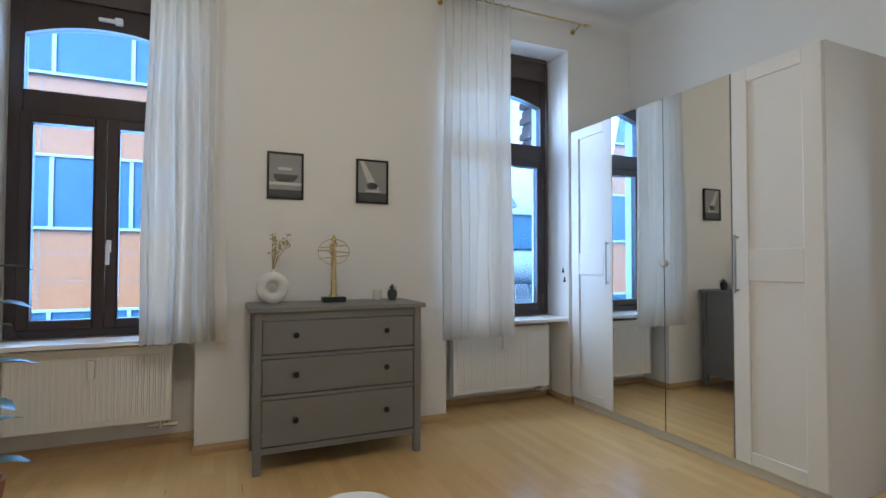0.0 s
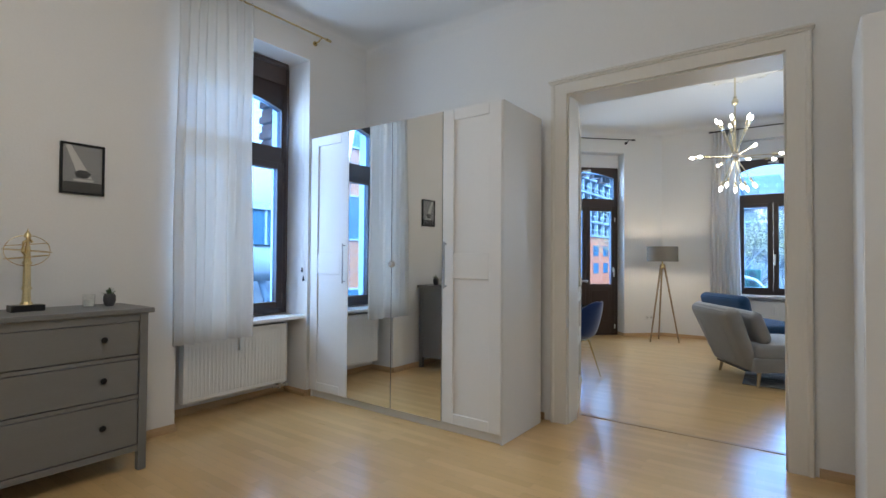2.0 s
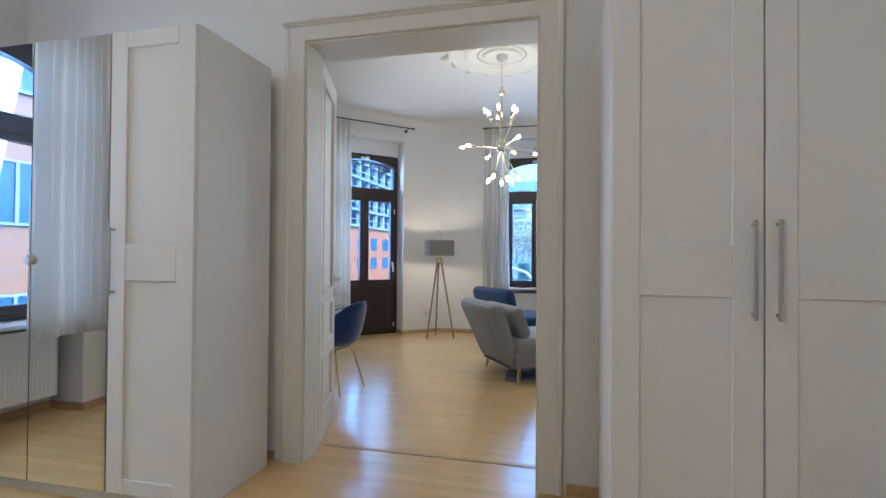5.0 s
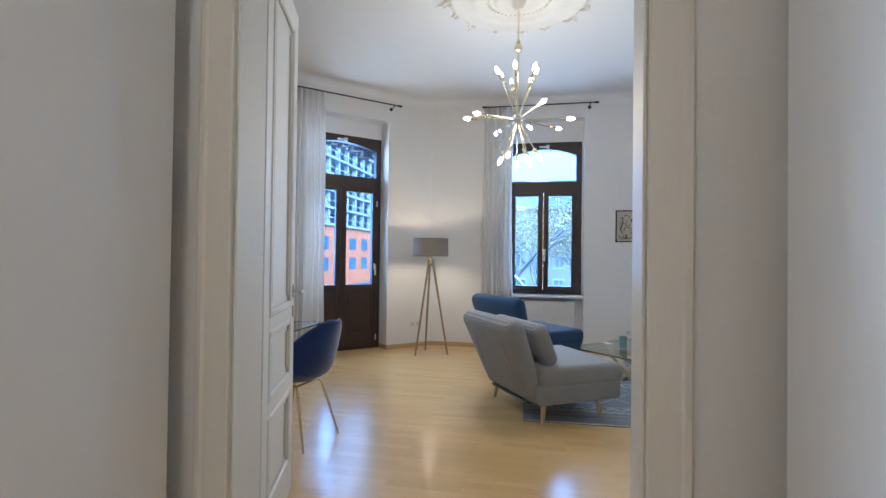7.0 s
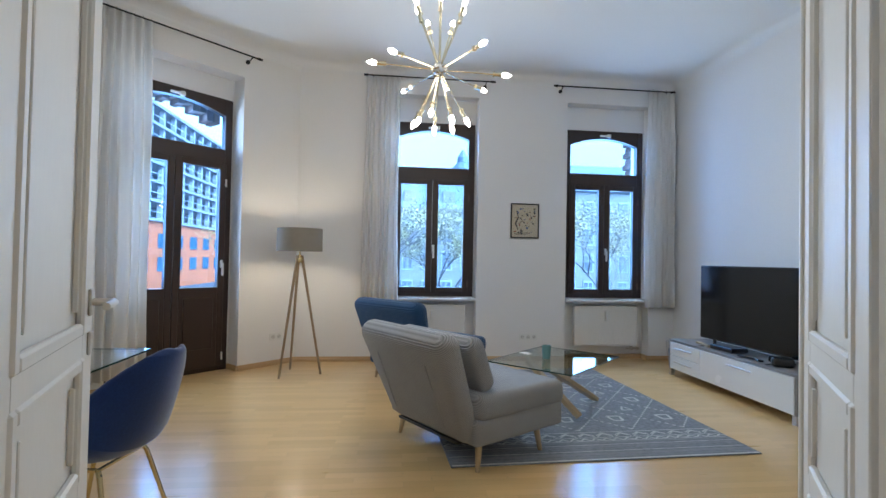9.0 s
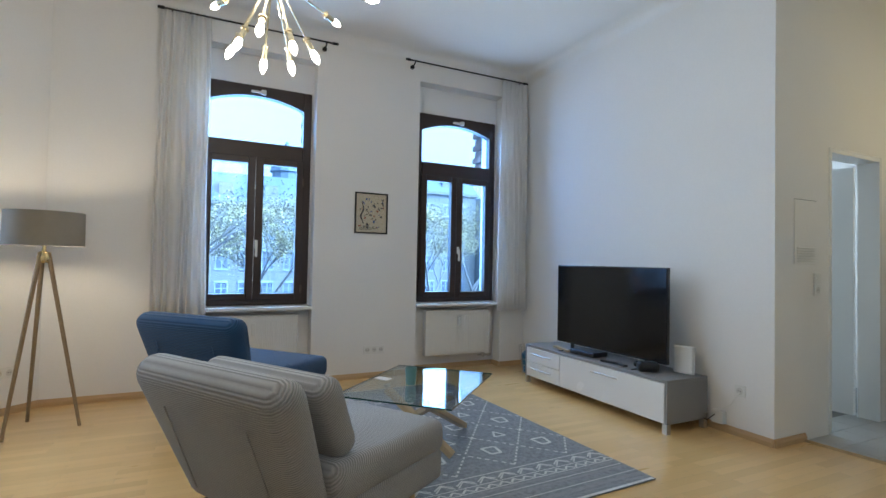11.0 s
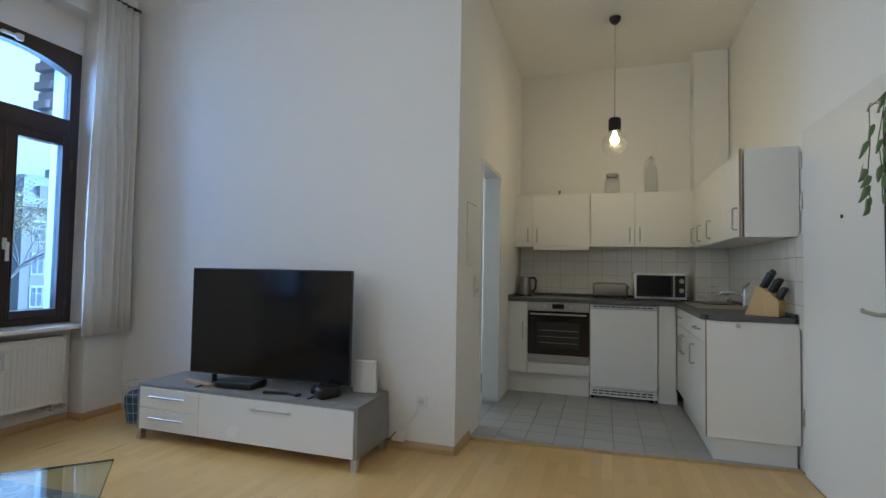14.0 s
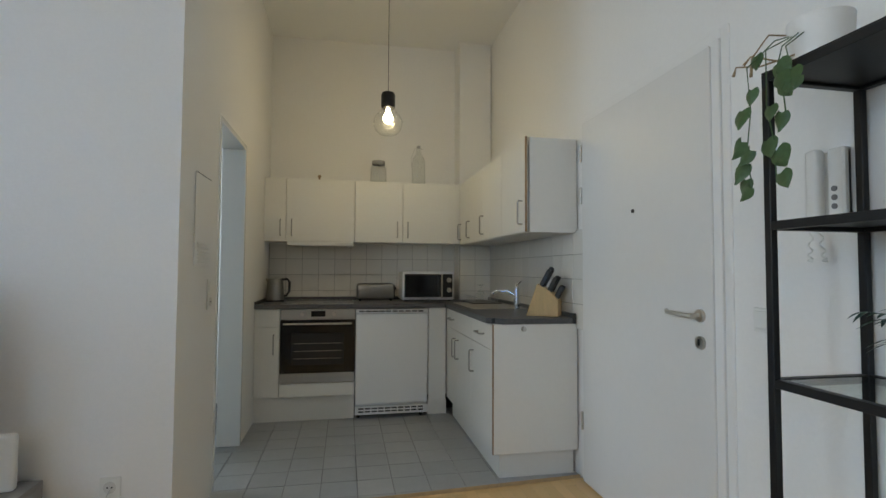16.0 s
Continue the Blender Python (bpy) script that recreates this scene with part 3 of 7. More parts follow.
def window(name, m, w, top, label, door=False, blind=False, split=0.5):
    """A dark wooden window: a fixed arched light over two casements. Local x across, y outwards, z up."""
    t = thing(name, m, label, "window" if not door else "balcony door", "", "structure")
    z0 = 0.0 if door else 0.745
    bm = B()
    e = 0.075
    box(bm, 0, e, 0, 0.08, z0, top, 0.004)
    box(bm, w - e, w, 0, 0.08, z0, top, 0.004)
    box(bm, e, w - e, 0, 0.08, z0, z0 + 0.06, 0.004)
    box(bm, e, w - e, -0.012, 0.082, 2.14, 2.29, 0.006)
    part("window_frame", bm, FRAME, t)
    bm = B()
    arch_panel(bm, e, w - e, 0, 2.735, top, 0.002, 0.078, 0.09)
    part("arched_head", bm, FRAME, t)
    bm = B()
    box(bm, w / 2 - 0.06, w / 2 + 0.06, -0.034, -0.006, top - 0.075 if not blind else 2.78, (top - 0.075 if not blind else 2.78) + 0.022, 0.004)
    box(bm, w / 2 + 0.03, w / 2 + 0.075, -0.036, -0.004, (top - 0.085 if not blind else 2.77), (top - 0.04 if not blind else 2.815), 0.004)
    part("vent_lever", bm, PLASTIC, t, "white plastic vent lever")
    xm = w * split
    low = 0.84
    for a, b in ((e - 0.01, xm - 0.002), (xm + 0.002, w - e + 0.01)):
        bm = B()
        s = 0.062
        zb = z0 + 0.05
        box(bm, a, a + s, -0.026, 0.05, zb, 2.145, 0.005)
        box(bm, b - s, b, -0.026, 0.05, zb, 2.145, 0.005)
        box(bm, a + s, b - s, -0.026, 0.05, zb, (zb + 0.06) if not door else 0.86, 0.005)
        box(bm, a + s, b - s, -0.026, 0.05, 2.145 - s, 2.145, 0.005)
        c = part("casement", bm, FRAME, t)
        if door:
            bm = B()
            box(bm, a + s + 0.04, b - s - 0.04, -0.034, -0.02, 0.24, 0.76, 0.01)
            part("raised_panel", bm, FRAME, c)
        zg = zb + 0.06 if not door else 0.86
        g = part("pane", bx(a + s, b - s, 0.012, 0.02, zg, 2.145 - s), PANE, c)
        g.visible_shadow = False
        bm = B()
        for q in ((a + s, a + s + 0.008, zg, 2.145 - s), (b - s - 0.008, b - s, zg, 2.145 - s)):
            box(bm, q[0], q[1], -0.028, -0.004, q[2], q[3])
        part("glazing_bead", bm, FRAME, c)
    g = part("pane", bx(e, w - e, 0.03, 0.038, 2.29, 2.74), PANE, t, "clear arched pane")
    g.visible_shadow = False
    window_handle(t, xm + (0.02 if not door else (w / 2 - 0.10)), 1.32 if not door else 1.1)
    bm = B()
    for z in (z0 + 0.11, 1.9):
        box(bm, w - e - 0.004, w - e + 0.014, -0.036, -0.02, z, z + 0.08, 0.004)
    part("hinge", bm, PLASTIC if door else FRAME_L, t)
    if blind:
        bm = B()
        box(bm, 0.03, w - 0.03, -0.04, -0.005, top - 0.045, top, 0.008)
        part("blind_cassette", bm, FRAME_L, t, "brown roller blind cassette")
        bm = B()
        box(bm, 0.05, w - 0.05, -0.02, -0.014, top - 0.20, top - 0.045)
        part("rolled_blind", bm, FRAME_L, t)
        bm = B()
        rod(bm, (w - 0.045, -0.05, top - 0.06), (w - 0.045, -0.05, top - 2.05), 0.008)
        part("blind_rail", bm, FRAME_L, t)
    return t


def sill(m, w, depth=0.2):
    bm = B()
    box(bm, 0, w, -depth, 0.0, 0.705, 0.735, 0.006, 2)
    ob = part("window_sill", bm, WHITE_LAC, at=m)
    return tagged(ob, "white window sill board over a radiator", "window sill", "", "structure")


for k, (a, b) in enumerate(N_WIN):
    window("window_%d" % (k + 1), pose(a + 0.02, NORTH + 0.28, 0), b - a - 0.04, 3.085, "tall dark brown wooden window with an arched top light", blind=True)
    sill(pose(a + 0.002, NORTH + 0.276, 0), b - a - 0.004, 0.25)
ME = Matrix.Rotation(radians(-90), 4, "Z")
for k, (a, b) in enumerate(E_WIN):
    window("window_%d" % (k + 3), Matrix.Translation((EAST + 0.14, b - 0.02, 0)) @ ME, b - a - 0.04, 2.83, "tall dark brown wooden window with an arched top light")
    sill(Matrix.Translation((EAST + 0.136, b - 0.002, 0)) @ ME, b - a - 0.004, 0.16)
window("door_balcony", DIAG @ pose(BD0 + 0.015, 0.19, 0), BD1 - BD0 - 0.03, 2.82, "dark brown glazed balcony door with panelled foot", door=True)


# ---- double doorway ----
def casing(m, label):
    """Moulded door surround: local x across from 0 to OP1 - OP0, y out of the wall towards -y."""
    t = thing("door_casing", m, label, "door casing", "", "structure")
    w = OP1 - OP0
    prof = ((0.0, 0.0), (0.0, 0.019), (0.006, 0.022), (0.02, 0.022), (0.095, 0.023), (0.105, 0.03), (0.122, 0.03), (0.13, 0.022), (0.13, 0.0))
    path = [(0, 0, -1, 0), (0, OPZ, -1, 1), (w, OPZ, 1, 1), (w, 0, 1, 0)]
    bm = B()
    rows = [[bm.verts.new((x + sx * u, -v, z + sz * u)) for u, v in prof] for x, z, sx, sz in path]
    for a, b in zip(rows, rows[1:]):
        for k in range(len(prof) - 1):
            bm.faces.new((a[k], a[k + 1], b[k + 1], b[k]))
    bm.faces.new(rows[0])
    bm.faces.new(rows[-1][::-1])
    part("surround", bm, CREAM, t)
    return t


def header(m):
    bm = B()
    w = OP1 - OP0
    box(bm, -0.145, w + 0.145, -0.05, 0, OPZ + 0.1, OPZ + 0.118, 0.006)
    box(bm, -0.135, w + 0.135, -0.04, 0, OPZ + 0.085, OPZ + 0.1, 0.005)
    ob = part("door_cornice", bm, CREAM, at=m)
    return tagged(ob, "cream moulded ledge over the doorway", "door casing", "", "structure")


MB = Matrix.Translation((DIV0, OP1, 0)) @ Matrix.Rotation(radians(-90), 4, "Z")
ML = Matrix.Translation((DIV1, OP0, 0)) @ Matrix.Rotation(radians(90), 4, "Z")
casing(MB, "cream painted moulded casing of the double doorway")
header(MB)
# lining boards with a stop and old hinge seats
for nm, a in (("door_jamb", (DIV0 + 0.0005, RB - 0.0005, OP1 - 0.012, OP1 - 0.0005, 0, OPZ)), ("door_jamb", (DIV0 + 0.0005, RB - 0.0005, OP0 + 0.0005, OP0 + 0.012, 0, OPZ)),
              ("door_head", (DIV0 + 0.0005, DIV1 - 0.0005, OP0 + 0.012, OP1 - 0.012, OPZ - 0.012, OPZ - 0.0005))):
    structure(nm, bx(*a, bevel=0.003), CREAM, "cream painted door lining with filled hinge marks", "door lining")

def panel_leaf(name, m, w, h, flip, label, handle=True):
    """A panelled door leaf. Local x from the hinge, y through the leaf, z up."""
    t = thing(name, m, label, "door", "", "structure")
    bm = B()
    th = 0.04
    st = 0.105
    rows = [(0.01, 0.2), (0.56, 0.64), (0.92, 1.0), (h - 0.12, h)]
    box(bm, 0, st, 0, th, 0.01, h, 0.003)
    box(bm, w - st, w, 0, th, 0.01, h, 0.003)
    for a, b in rows:
        box(bm, st, w - st, 0, th, a, b)
    leaf = part("leaf", bm, CREAM, t)
    for (a0, a1), (b0, b1) in zip(rows, rows[1:]):
        bm = B()
        box(bm, st, w - st, 0.013, th - 0.013, a1, b0)
        part("panel", bm, CREAM, leaf)
        bm = B()
        for y0, y1 in ((-0.006, 0.014), (th - 0.014, th + 0.006)):
            for q in ((st - 0.012, st + 0.02, a1 - 0.012, b0 + 0.012), (w - st - 0.02, w - st + 0.012, a1 - 0.012, b0 + 0.012)):
                box(bm, q[0], q[1], y0, y1, q[2], q[3], 0.006)
            for q in ((a1 - 0.012, a1 + 0.02), (b0 - 0.02, b0 + 0.012)):
                box(bm, st + 0.02, w - st - 0.02, y0, y1, q[0], q[1], 0.006)
            for q in ((st + 0.05, st + 0.058), (w - st - 0.058, w - st - 0.05)):
                box(bm, q[0], q[1], y0 + 0.006, y1 - 0.002, a1 + 0.05, b0 - 0.05, 0.002)
        part("panel_moulding", bm, CREAM, leaf)
    if handle:
        for s, y in ((-1, 0.0), (1, th)):
            bm = B()
            box(bm, w - 0.06, w - 0.03, min(y, y + s * 0.008), max(y, y + s * 0.008), 1.03, 1.10, 0.003)
            box(bm, w - 0.06, w - 0.03, min(y, y + s * 0.008), max(y, y + s * 0.008), 0.93, 0.99, 0.003)
            part("rosette", bm, STEEL, t)
            bm = B()
            tube(bm, [(w - 0.045, y, 1.065), (w - 0.045, y + s * 0.05, 1.065), (w - 0.06, y + s * 0.058, 1.065), (w - 0.15, y + s * 0.055, 1.062)], 0.0095)
            part("lever", bm, STEEL, t, "brushed steel door lever", True)
    else:
        bm = B()
        box(bm, w - 0.004, w + 0.02, th - 0.016, th + 0.01, 0.01, h, 0.004)
        part("astragal", bm, CREAM, t)
    bm = B()
    for z in (0.3, 1.3, 2.2):
        rod(bm, (-0.006, -0.004 if flip else th + 0.004, z), (-0.006, -0.004 if flip else th + 0.004, z + 0.09), 0.008)
    part("hinge", bm, STEEL, t)
    return t


panel_leaf("door_leaf_handle", Matrix.Translation((4.425, 1.665, 0)) @ Matrix.Rotation(radians(18.3), 4, "Z"), 0.68, 2.53, False, "open cream panelled double-door leaf with steel lever")
panel_leaf("door_leaf_plain", Matrix.Translation((4.425, 0.27, 0)) @ Matrix.Rotation(radians(-34.5), 4, "Z") @ Matrix.Translation((0, -0.04, 0)), 0.68, 2.53, True, "open cream panelled double-door leaf", handle=False)


# ---- shared fittings ----
def curtain(m, w, h, label, folds=9, depth=0.045, seed=1, flare=0.0):
    """A hanging curtain in folds. Local x across, z down from 0."""
    rnd = random.Random(seed)
    t = thing("curtain", m, label, "curtain", "curtains")
    bm = B()
    n, rows = folds * 10, 12
    ph = [rnd.uniform(-0.5, 0.5) for _ in range(folds + 2)]
    am = [rnd.uniform(0.6, 1.15) for _ in range(folds + 2)]
    grid = []
    for j in range(rows + 1):
        v = j / rows
        row = []
        for i in range(n + 1):
            u = i / n
            k = u * folds
            k0 = int(k)
            f = k - k0
            a = am[k0] * (1 - f) + am[k0 + 1] * f
            p = ph[k0] * (1 - f) + ph[k0 + 1] * f
            y = depth * a * math.sin(math.tau * (k + p * (0.3 + 0.7 * v))) * (0.55 + 0.45 * v)
            x = (u - 0.5) * w * (1 + flare * v) + 0.008 * math.sin(7 * v + k)
            row.append(bm.verts.new((x, y, -h * v)))
        grid.append(row)
    for a, b in zip(grid, grid[1:]):
        for i in range(n):
            bm.faces.new((a[i], a[i + 1], b[i + 1], b[i]))
    c = part("cloth", bm, VOILE, t, smooth=True)
    so = c.modifiers.new("thickness", "SOLIDIFY")
    so.thickness = 0.0015
    for i in range(folds + 1):
        bm = B()
        x = (i / folds - 0.5) * w * 0.97
        ring = [(x + 0.004 * math.sin(a), 0.016 * math.cos(a), 0.012 + 0.016 * math.sin(a)) for a in [k * math.tau / 10 for k in range(10)]]
        tube(bm, ring, 0.0018, 5, True)
        part("curtain_ring", bm, BLACK_METAL, t)
    return t


def curtain_rod(m, w, mat, label, r=0.008):
    """A thin rod on two brackets. Local x along it, wall at y = +0.1."""
    t = thing("curtain_rod", m, label, "curtain rod", "curtain rods")
    bm = B()
    rod(bm, (0, 0, 0), (w, 0, 0), r)
    part("rod", bm, mat, t, smooth=True)
    for x in (0, w):
        bm = B()
        s = -1 if x == 0 else 1
        rod(bm, (x - s * 0.01, 0, 0), (x + s * 0.04, 0, 0), r * 1.8, r * 1.5)
        part("finial", bm, mat, t, smooth=True)
    for x in (0.07, w - 0.07):
        bm = B()
        tube(bm, [(x, 0, -0.008), (x, 0.045, -0.03), (x, 0.098, -0.035)], 0.006)
        rod(bm, (x, 0.085, -0.035), (x, 0.099, -0.035), 0.022)
        part("bracket", bm, mat, t, smooth=True)
    return t


def radiator(m, w, h, label, meter=0.5, gap=0.132):
    """A fluted panel radiator. Local x across, front at y = 0, body behind, z from its underside."""
    t = thing("radiator", m, label, "radiator", "radiators")
    bm = B()
    box(bm, 0, w, 0.012, 0.03, 0, h, 0.004)
    box(bm, 0, w, 0.05, 0.066, 0.01, h - 0.01, 0.004)
    part("panel", bm, RADIATOR, t)
    n = int(w / 0.034)
    for k in range(n):
        bm = B()
        x = 0.03 + (w - 0.06) * (k + 0.5) / n
        box(bm, x - 0.012, x + 0.012, 0.0105, 0.014, 0.03, h - 0.04, 0.004)
        part("flute", bm, RADIATOR, t)
    bm = B()
    box(bm, -0.004, w + 0.004, 0.0, 0.075, h - 0.002, h + 0.012, 0.004)
    for s in (0, w):
        box(bm, s - 0.006, s + 0.004, 0.002, 0.075, 0, h, 0.003)
    part("cover", bm, RADIATOR, t)
    bm = B()
    for k in range(int(w / 0.022)):
        x = 0.02 + k * 0.022
        box(bm, x, x + 0.012, 0.02, 0.06, h + 0.010, h + 0.0135)
    part("grille", bm, GROUT_D, t)
    bm = B()
    x = w * meter
    box(bm, x - 0.019, x + 0.019, -0.026, 0.006, h - 0.17, h - 0.055, 0.006, 2)
    part("heat_meter", bm, PLASTIC, t, "white heat meter clipped to the panel")
    bm = B()
    rod(bm, (w - 0.13, 0.03, -0.03), (w + 0.01, 0.03, -0.03), 0.011)
    rod(bm, (w - 0.06, 0.03, -0.05), (w - 0.06, 0.03, 0.0), 0.016)
    rod(bm, (w + 0.0, 0.03, -0.03), (w + 0.035, 0.03, -0.03), 0.019, 0.014)
    rod(bm, (w - 0.03, 0.035, -0.03), (w - 0.03, 0.14, -0.03), 0.009)
    part("valve", bm, STEEL, t, "metal valve under the panel", True)
    for x in (0.12, w - 0.12):
        part("bracket", bx(x, x + 0.03, 0.066, gap, h * 0.25, h * 0.75), RADIATOR, t)
    return t


def framed_picture(m, w, h, label, motif):
    """A picture on the wall. Local x across, z up, wall at y = 0, front towards -y."""
    t = thing("framed_picture", m, label, "picture", "pictures")
    bm = B()
    f = 0.014
    for a in ((0, w, 0, f), (0, w, h - f, h), (0, f, f, h - f), (w - f, w, f, h - f)):
        box(bm, a[0], a[1], -0.022, -0.0005, a[2], a[3], 0.002)
    part("frame", bm, BLACK_METAL, t)
    pic = part("print", bx(f, w - f, -0.012, -0.006, f, h - f), PAPER if motif < 2 else POSTER, t)
    bm = B()
    if motif == 0:
        box(bm, f, w - f, -0.0135, -0.0122, h * 0.30, h * 0.36)
        part("print_table", bm, PAPER_L, pic)
        bm = B()
        lathe(bm, [(0, -0.0006), (0.05, 0), (0.078, 0.03), (0.082, 0.05), (0, 0.05)], 18)
        for v in bm.verts:
            v.co.y = v.co.y * 0.01 - 0.0145
            v.co.x += w / 2
            v.co.z += h * 0.37
        part("print_bowl", bm, PAPER_D, pic)
        bm = B()
        box(bm, w * 0.3, w * 0.68, -0.0136, -0.0122, h * 0.62, h * 0.68)
        box(bm, w * 0.36, w * 0.62, -0.0150, -0.0146, h * 0.45, h * 0.49)
        part("print_light", bm, PAPER_L, pic)
        bm = B()
        box(bm, f, w - f, -0.0132, -0.0122, f, h * 0.2)
        part("print_shade", bm, PAPER_D, pic)
    elif motif == 1:
        bm = B()
        for pts in (((0.1, 0.97), (0.22, 0.97), (0.72, 0.32), (0.42, 0.32)),):
            vs = [bm.verts.new((w * a, -0.0126, h * b)) for a, b in pts]
            bm.faces.new(vs)
        part("print_beam", bm, PAPER_L, pic)
        bm = B()
        box(bm, f, w - f, -0.0133, -0.0128, f, h * 0.24)
        lathe(bm, [(0, 0), (0.03, 0.004), (0.045, 0.03), (0.02, 0.05), (0, 0.05)], 14, (w * 0.5, -0.0138, h * 0.32))
        for v in bm.verts:
            if v.co.z > h * 0.3:
                v.co.y = -0.0138 + (v.co.y + 0.0138) * 0.01
        part("print_dish", bm, PAPER_D, pic)
        bm = B()
        box(bm, w * 0.3, w * 0.75, -0.0136, -0.0130, h * 0.26, h * 0.30)
        part("print_table", bm, PAPER_L, pic)
    else:
        rnd = random.Random(5)
        mats = (INK, INK, INK_B, INK_R, INK)
        for k in range(48):
            bm = B()
            cx, cz, a, b = rnd.uniform(0.14, 0.86) * w, rnd.uniform(0.14, 0.86) * h, rnd.uniform(0.005, 0.024), rnd.uniform(0.003, 0.013)
            g = rnd.uniform(0, math.pi)
            vs = []
            for q in range(10):
                r = rnd.uniform(0.7, 1.2)
                u, v = a * r * math.cos(q * math.tau / 10), b * r * math.sin(q * math.tau / 10)
                vs.append(bm.verts.new((cx + u * math.cos(g) - v * math.sin(g), -0.0126 - k * 0.00002, cz + u * math.sin(g) + v * math.cos(g))))
            bm.faces.new(vs)
            part("print_motif", bm, mats[k % 5], pic)
        bm = B()
        tube(bm, [(w * 0.26, -0.0136, h * 0.25), (w * 0.17, -0.0136, h * 0.42), (w * 0.27, -0.0136, h * 0.6), (w * 0.2, -0.0136, h * 0.78)], [0.004, 0.009, 0.007, 0.003], 6)
        part("print_motif", bm, INK, pic)
        bm = B()
        for k in range(4):
            box(bm, w * 0.14, w * (0.5 + 0.1 * (k % 3)), -0.0132, -0.0124, h * 0.09 + k * 0.008, h * 0.09 + k * 0.008 + 0.003)
        part("print_caption", bm, INK, pic)
    g = part("glass", bx(f, w - f, -0.0185, -0.0175, f, h - f), PICTURE_GLASS, t)
    g.visible_shadow = False
    return t


def socket_plate(m, n, label, kind="socket"):
    """A row of wall sockets. Local x along the row, z up, wall at y = 0."""
    t = thing("wall_socket" if kind == "socket" else "light_switch", m, label, "socket" if kind == "socket" else "switch")
    bm = B()
    box(bm, -0.04, 0.071 * n - 0.031, -0.008, -0.0005, -0.04, 0.04, 0.003, 2)
    part("plate", bm, PLASTIC, t)
    for k in range(n):
        x = k * 0.071
        bm = B()
        if kind == "socket":
            lathe(bm, [(0.022, 0.0), (0.024, 0.003), (0.0, 0.003)], 18)
            bmesh.ops.rotate(bm, verts=bm.verts, matrix=Matrix.Rotation(radians(90), 3, "X"))
            bmesh.ops.translate(bm, verts=bm.verts, vec=(x, -0.0085, 0))
            part("socket_well", bm, PAPER_L, t)
            bm = B()
            for s in (-0.008, 0.008):
                rod(bm, (x + s, -0.0118, 0), (x + s, -0.0125, 0), 0.0035)
            part("pin_hole", bm, BLACK_PL, t)
        else:
            box(bm, x - 0.03, x + 0.03, -0.014, -0.008, -0.03, 0.03, 0.003)
            part("rocker", bm, PLASTIC, t)
    return t


# ---- bedroom ----
radiator(pose(-0.42, NORTH + 0.11, 0.2), 0.86, 0.475, "white fluted panel radiator under the window", gap=0.212)
radiator(pose(2.45, NORTH + 0.11, 0.14), 0.92, 0.52, "white fluted panel radiator under the window", gap=0.212)
curtain_rod(pose(2.2, 3.77, 3.295), 1.42, BRASS, "thin brass curtain rod on wall brackets")
curtain_rod(pose(-0.78, 3.77, 3.295), 1.6, BRASS, "thin brass curtain rod on wall brackets")
curtain(pose(2.55, 3.765, 3.282), 0.58, 2.65, "long off-white sheer curtain beside the window", 8, 0.04, 3, 0.06)
curtain(pose(0.525, 3.765, 3.282), 0.41, 2.56, "long off-white sheer curtain beside the window", 7, 0.045, 8, 0.16)
framed_picture(pose(1.0, NORTH - 0.001, 1.65), 0.24, 0.32, "small black-framed photograph of a bowl on the wall", 0)
framed_picture(pose(1.61, NORTH - 0.001, 1.65), 0.24, 0.32, "small black-framed photograph of a dish in a light beam", 1)


def dresser(m):
    t = thing("chest_of_drawers", m, "grey painted wooden chest of three drawers", "chest of drawers")
    w, d, h = 1.08, 0.5, 0.955
    part("top", bx(0, w, 0, d, h - 0.028, h, bevel=0.004), GREY_PAINT, t)
    for x in (0.03, w - 0.075):
        for y in (0.015, d - 0.055):
            part("leg", bx(x, x + 0.045, y, y + 0.045, 0, h - 0.028, bevel=0.003), GREY_PAINT, t)
        part("side_panel", bx(x + 0.012, x + 0.03, 0.06, d - 0.055, 0.12, h - 0.028), GREY_PAINT, t)
    part("back_panel", bx(0.075, w - 0.075, d - 0.03, d - 0.02, 0.12, h - 0.028), GREY_PAINT, t)
    bm = B()
    for z0, z1 in ((0.115, 0.15), (0.425, 0.445), (0.66, 0.68), (0.88, h - 0.028)):
        box(bm, 0.075, w - 0.075, 0.022, 0.05, z0, z1)
    part("rail", bm, GREY_PAINT, t)
    for z0, z1 in ((0.155, 0.42), (0.45, 0.655), (0.685, 0.876)):
        dr = part("drawer", bx(0.078, w - 0.078, 0.024, 0.042, z0, z1, bevel=0.003), GREY_PAINT, t)
        part("drawer_box", bx(0.09, w - 0.09, 0.043, d - 0.05, z0 + 0.01, z1 - 0.03), BLACK_PL, dr)
        for x in (0.265, w - 0.265):
            bm = B()
            lathe(bm, [(0.0, 0.0), (0.008, 0.0), (0.007, 0.012), (0.016, 0.018), (0.017, 0.024), (0.011, 0.03), (0, 0.031)], 16)
            bmesh.ops.rotate(bm, verts=bm.verts, matrix=Matrix.Rotation(radians(90), 3, "X"))
            bmesh.ops.translate(bm, verts=bm.verts, vec=(x, 0.024, (z0 + z1) / 2 + 0.01))
            part("knob", bm, KNOB, dr, "dark round knob", True)
    return t


dresser(pose(0.874, 3.345, 0))
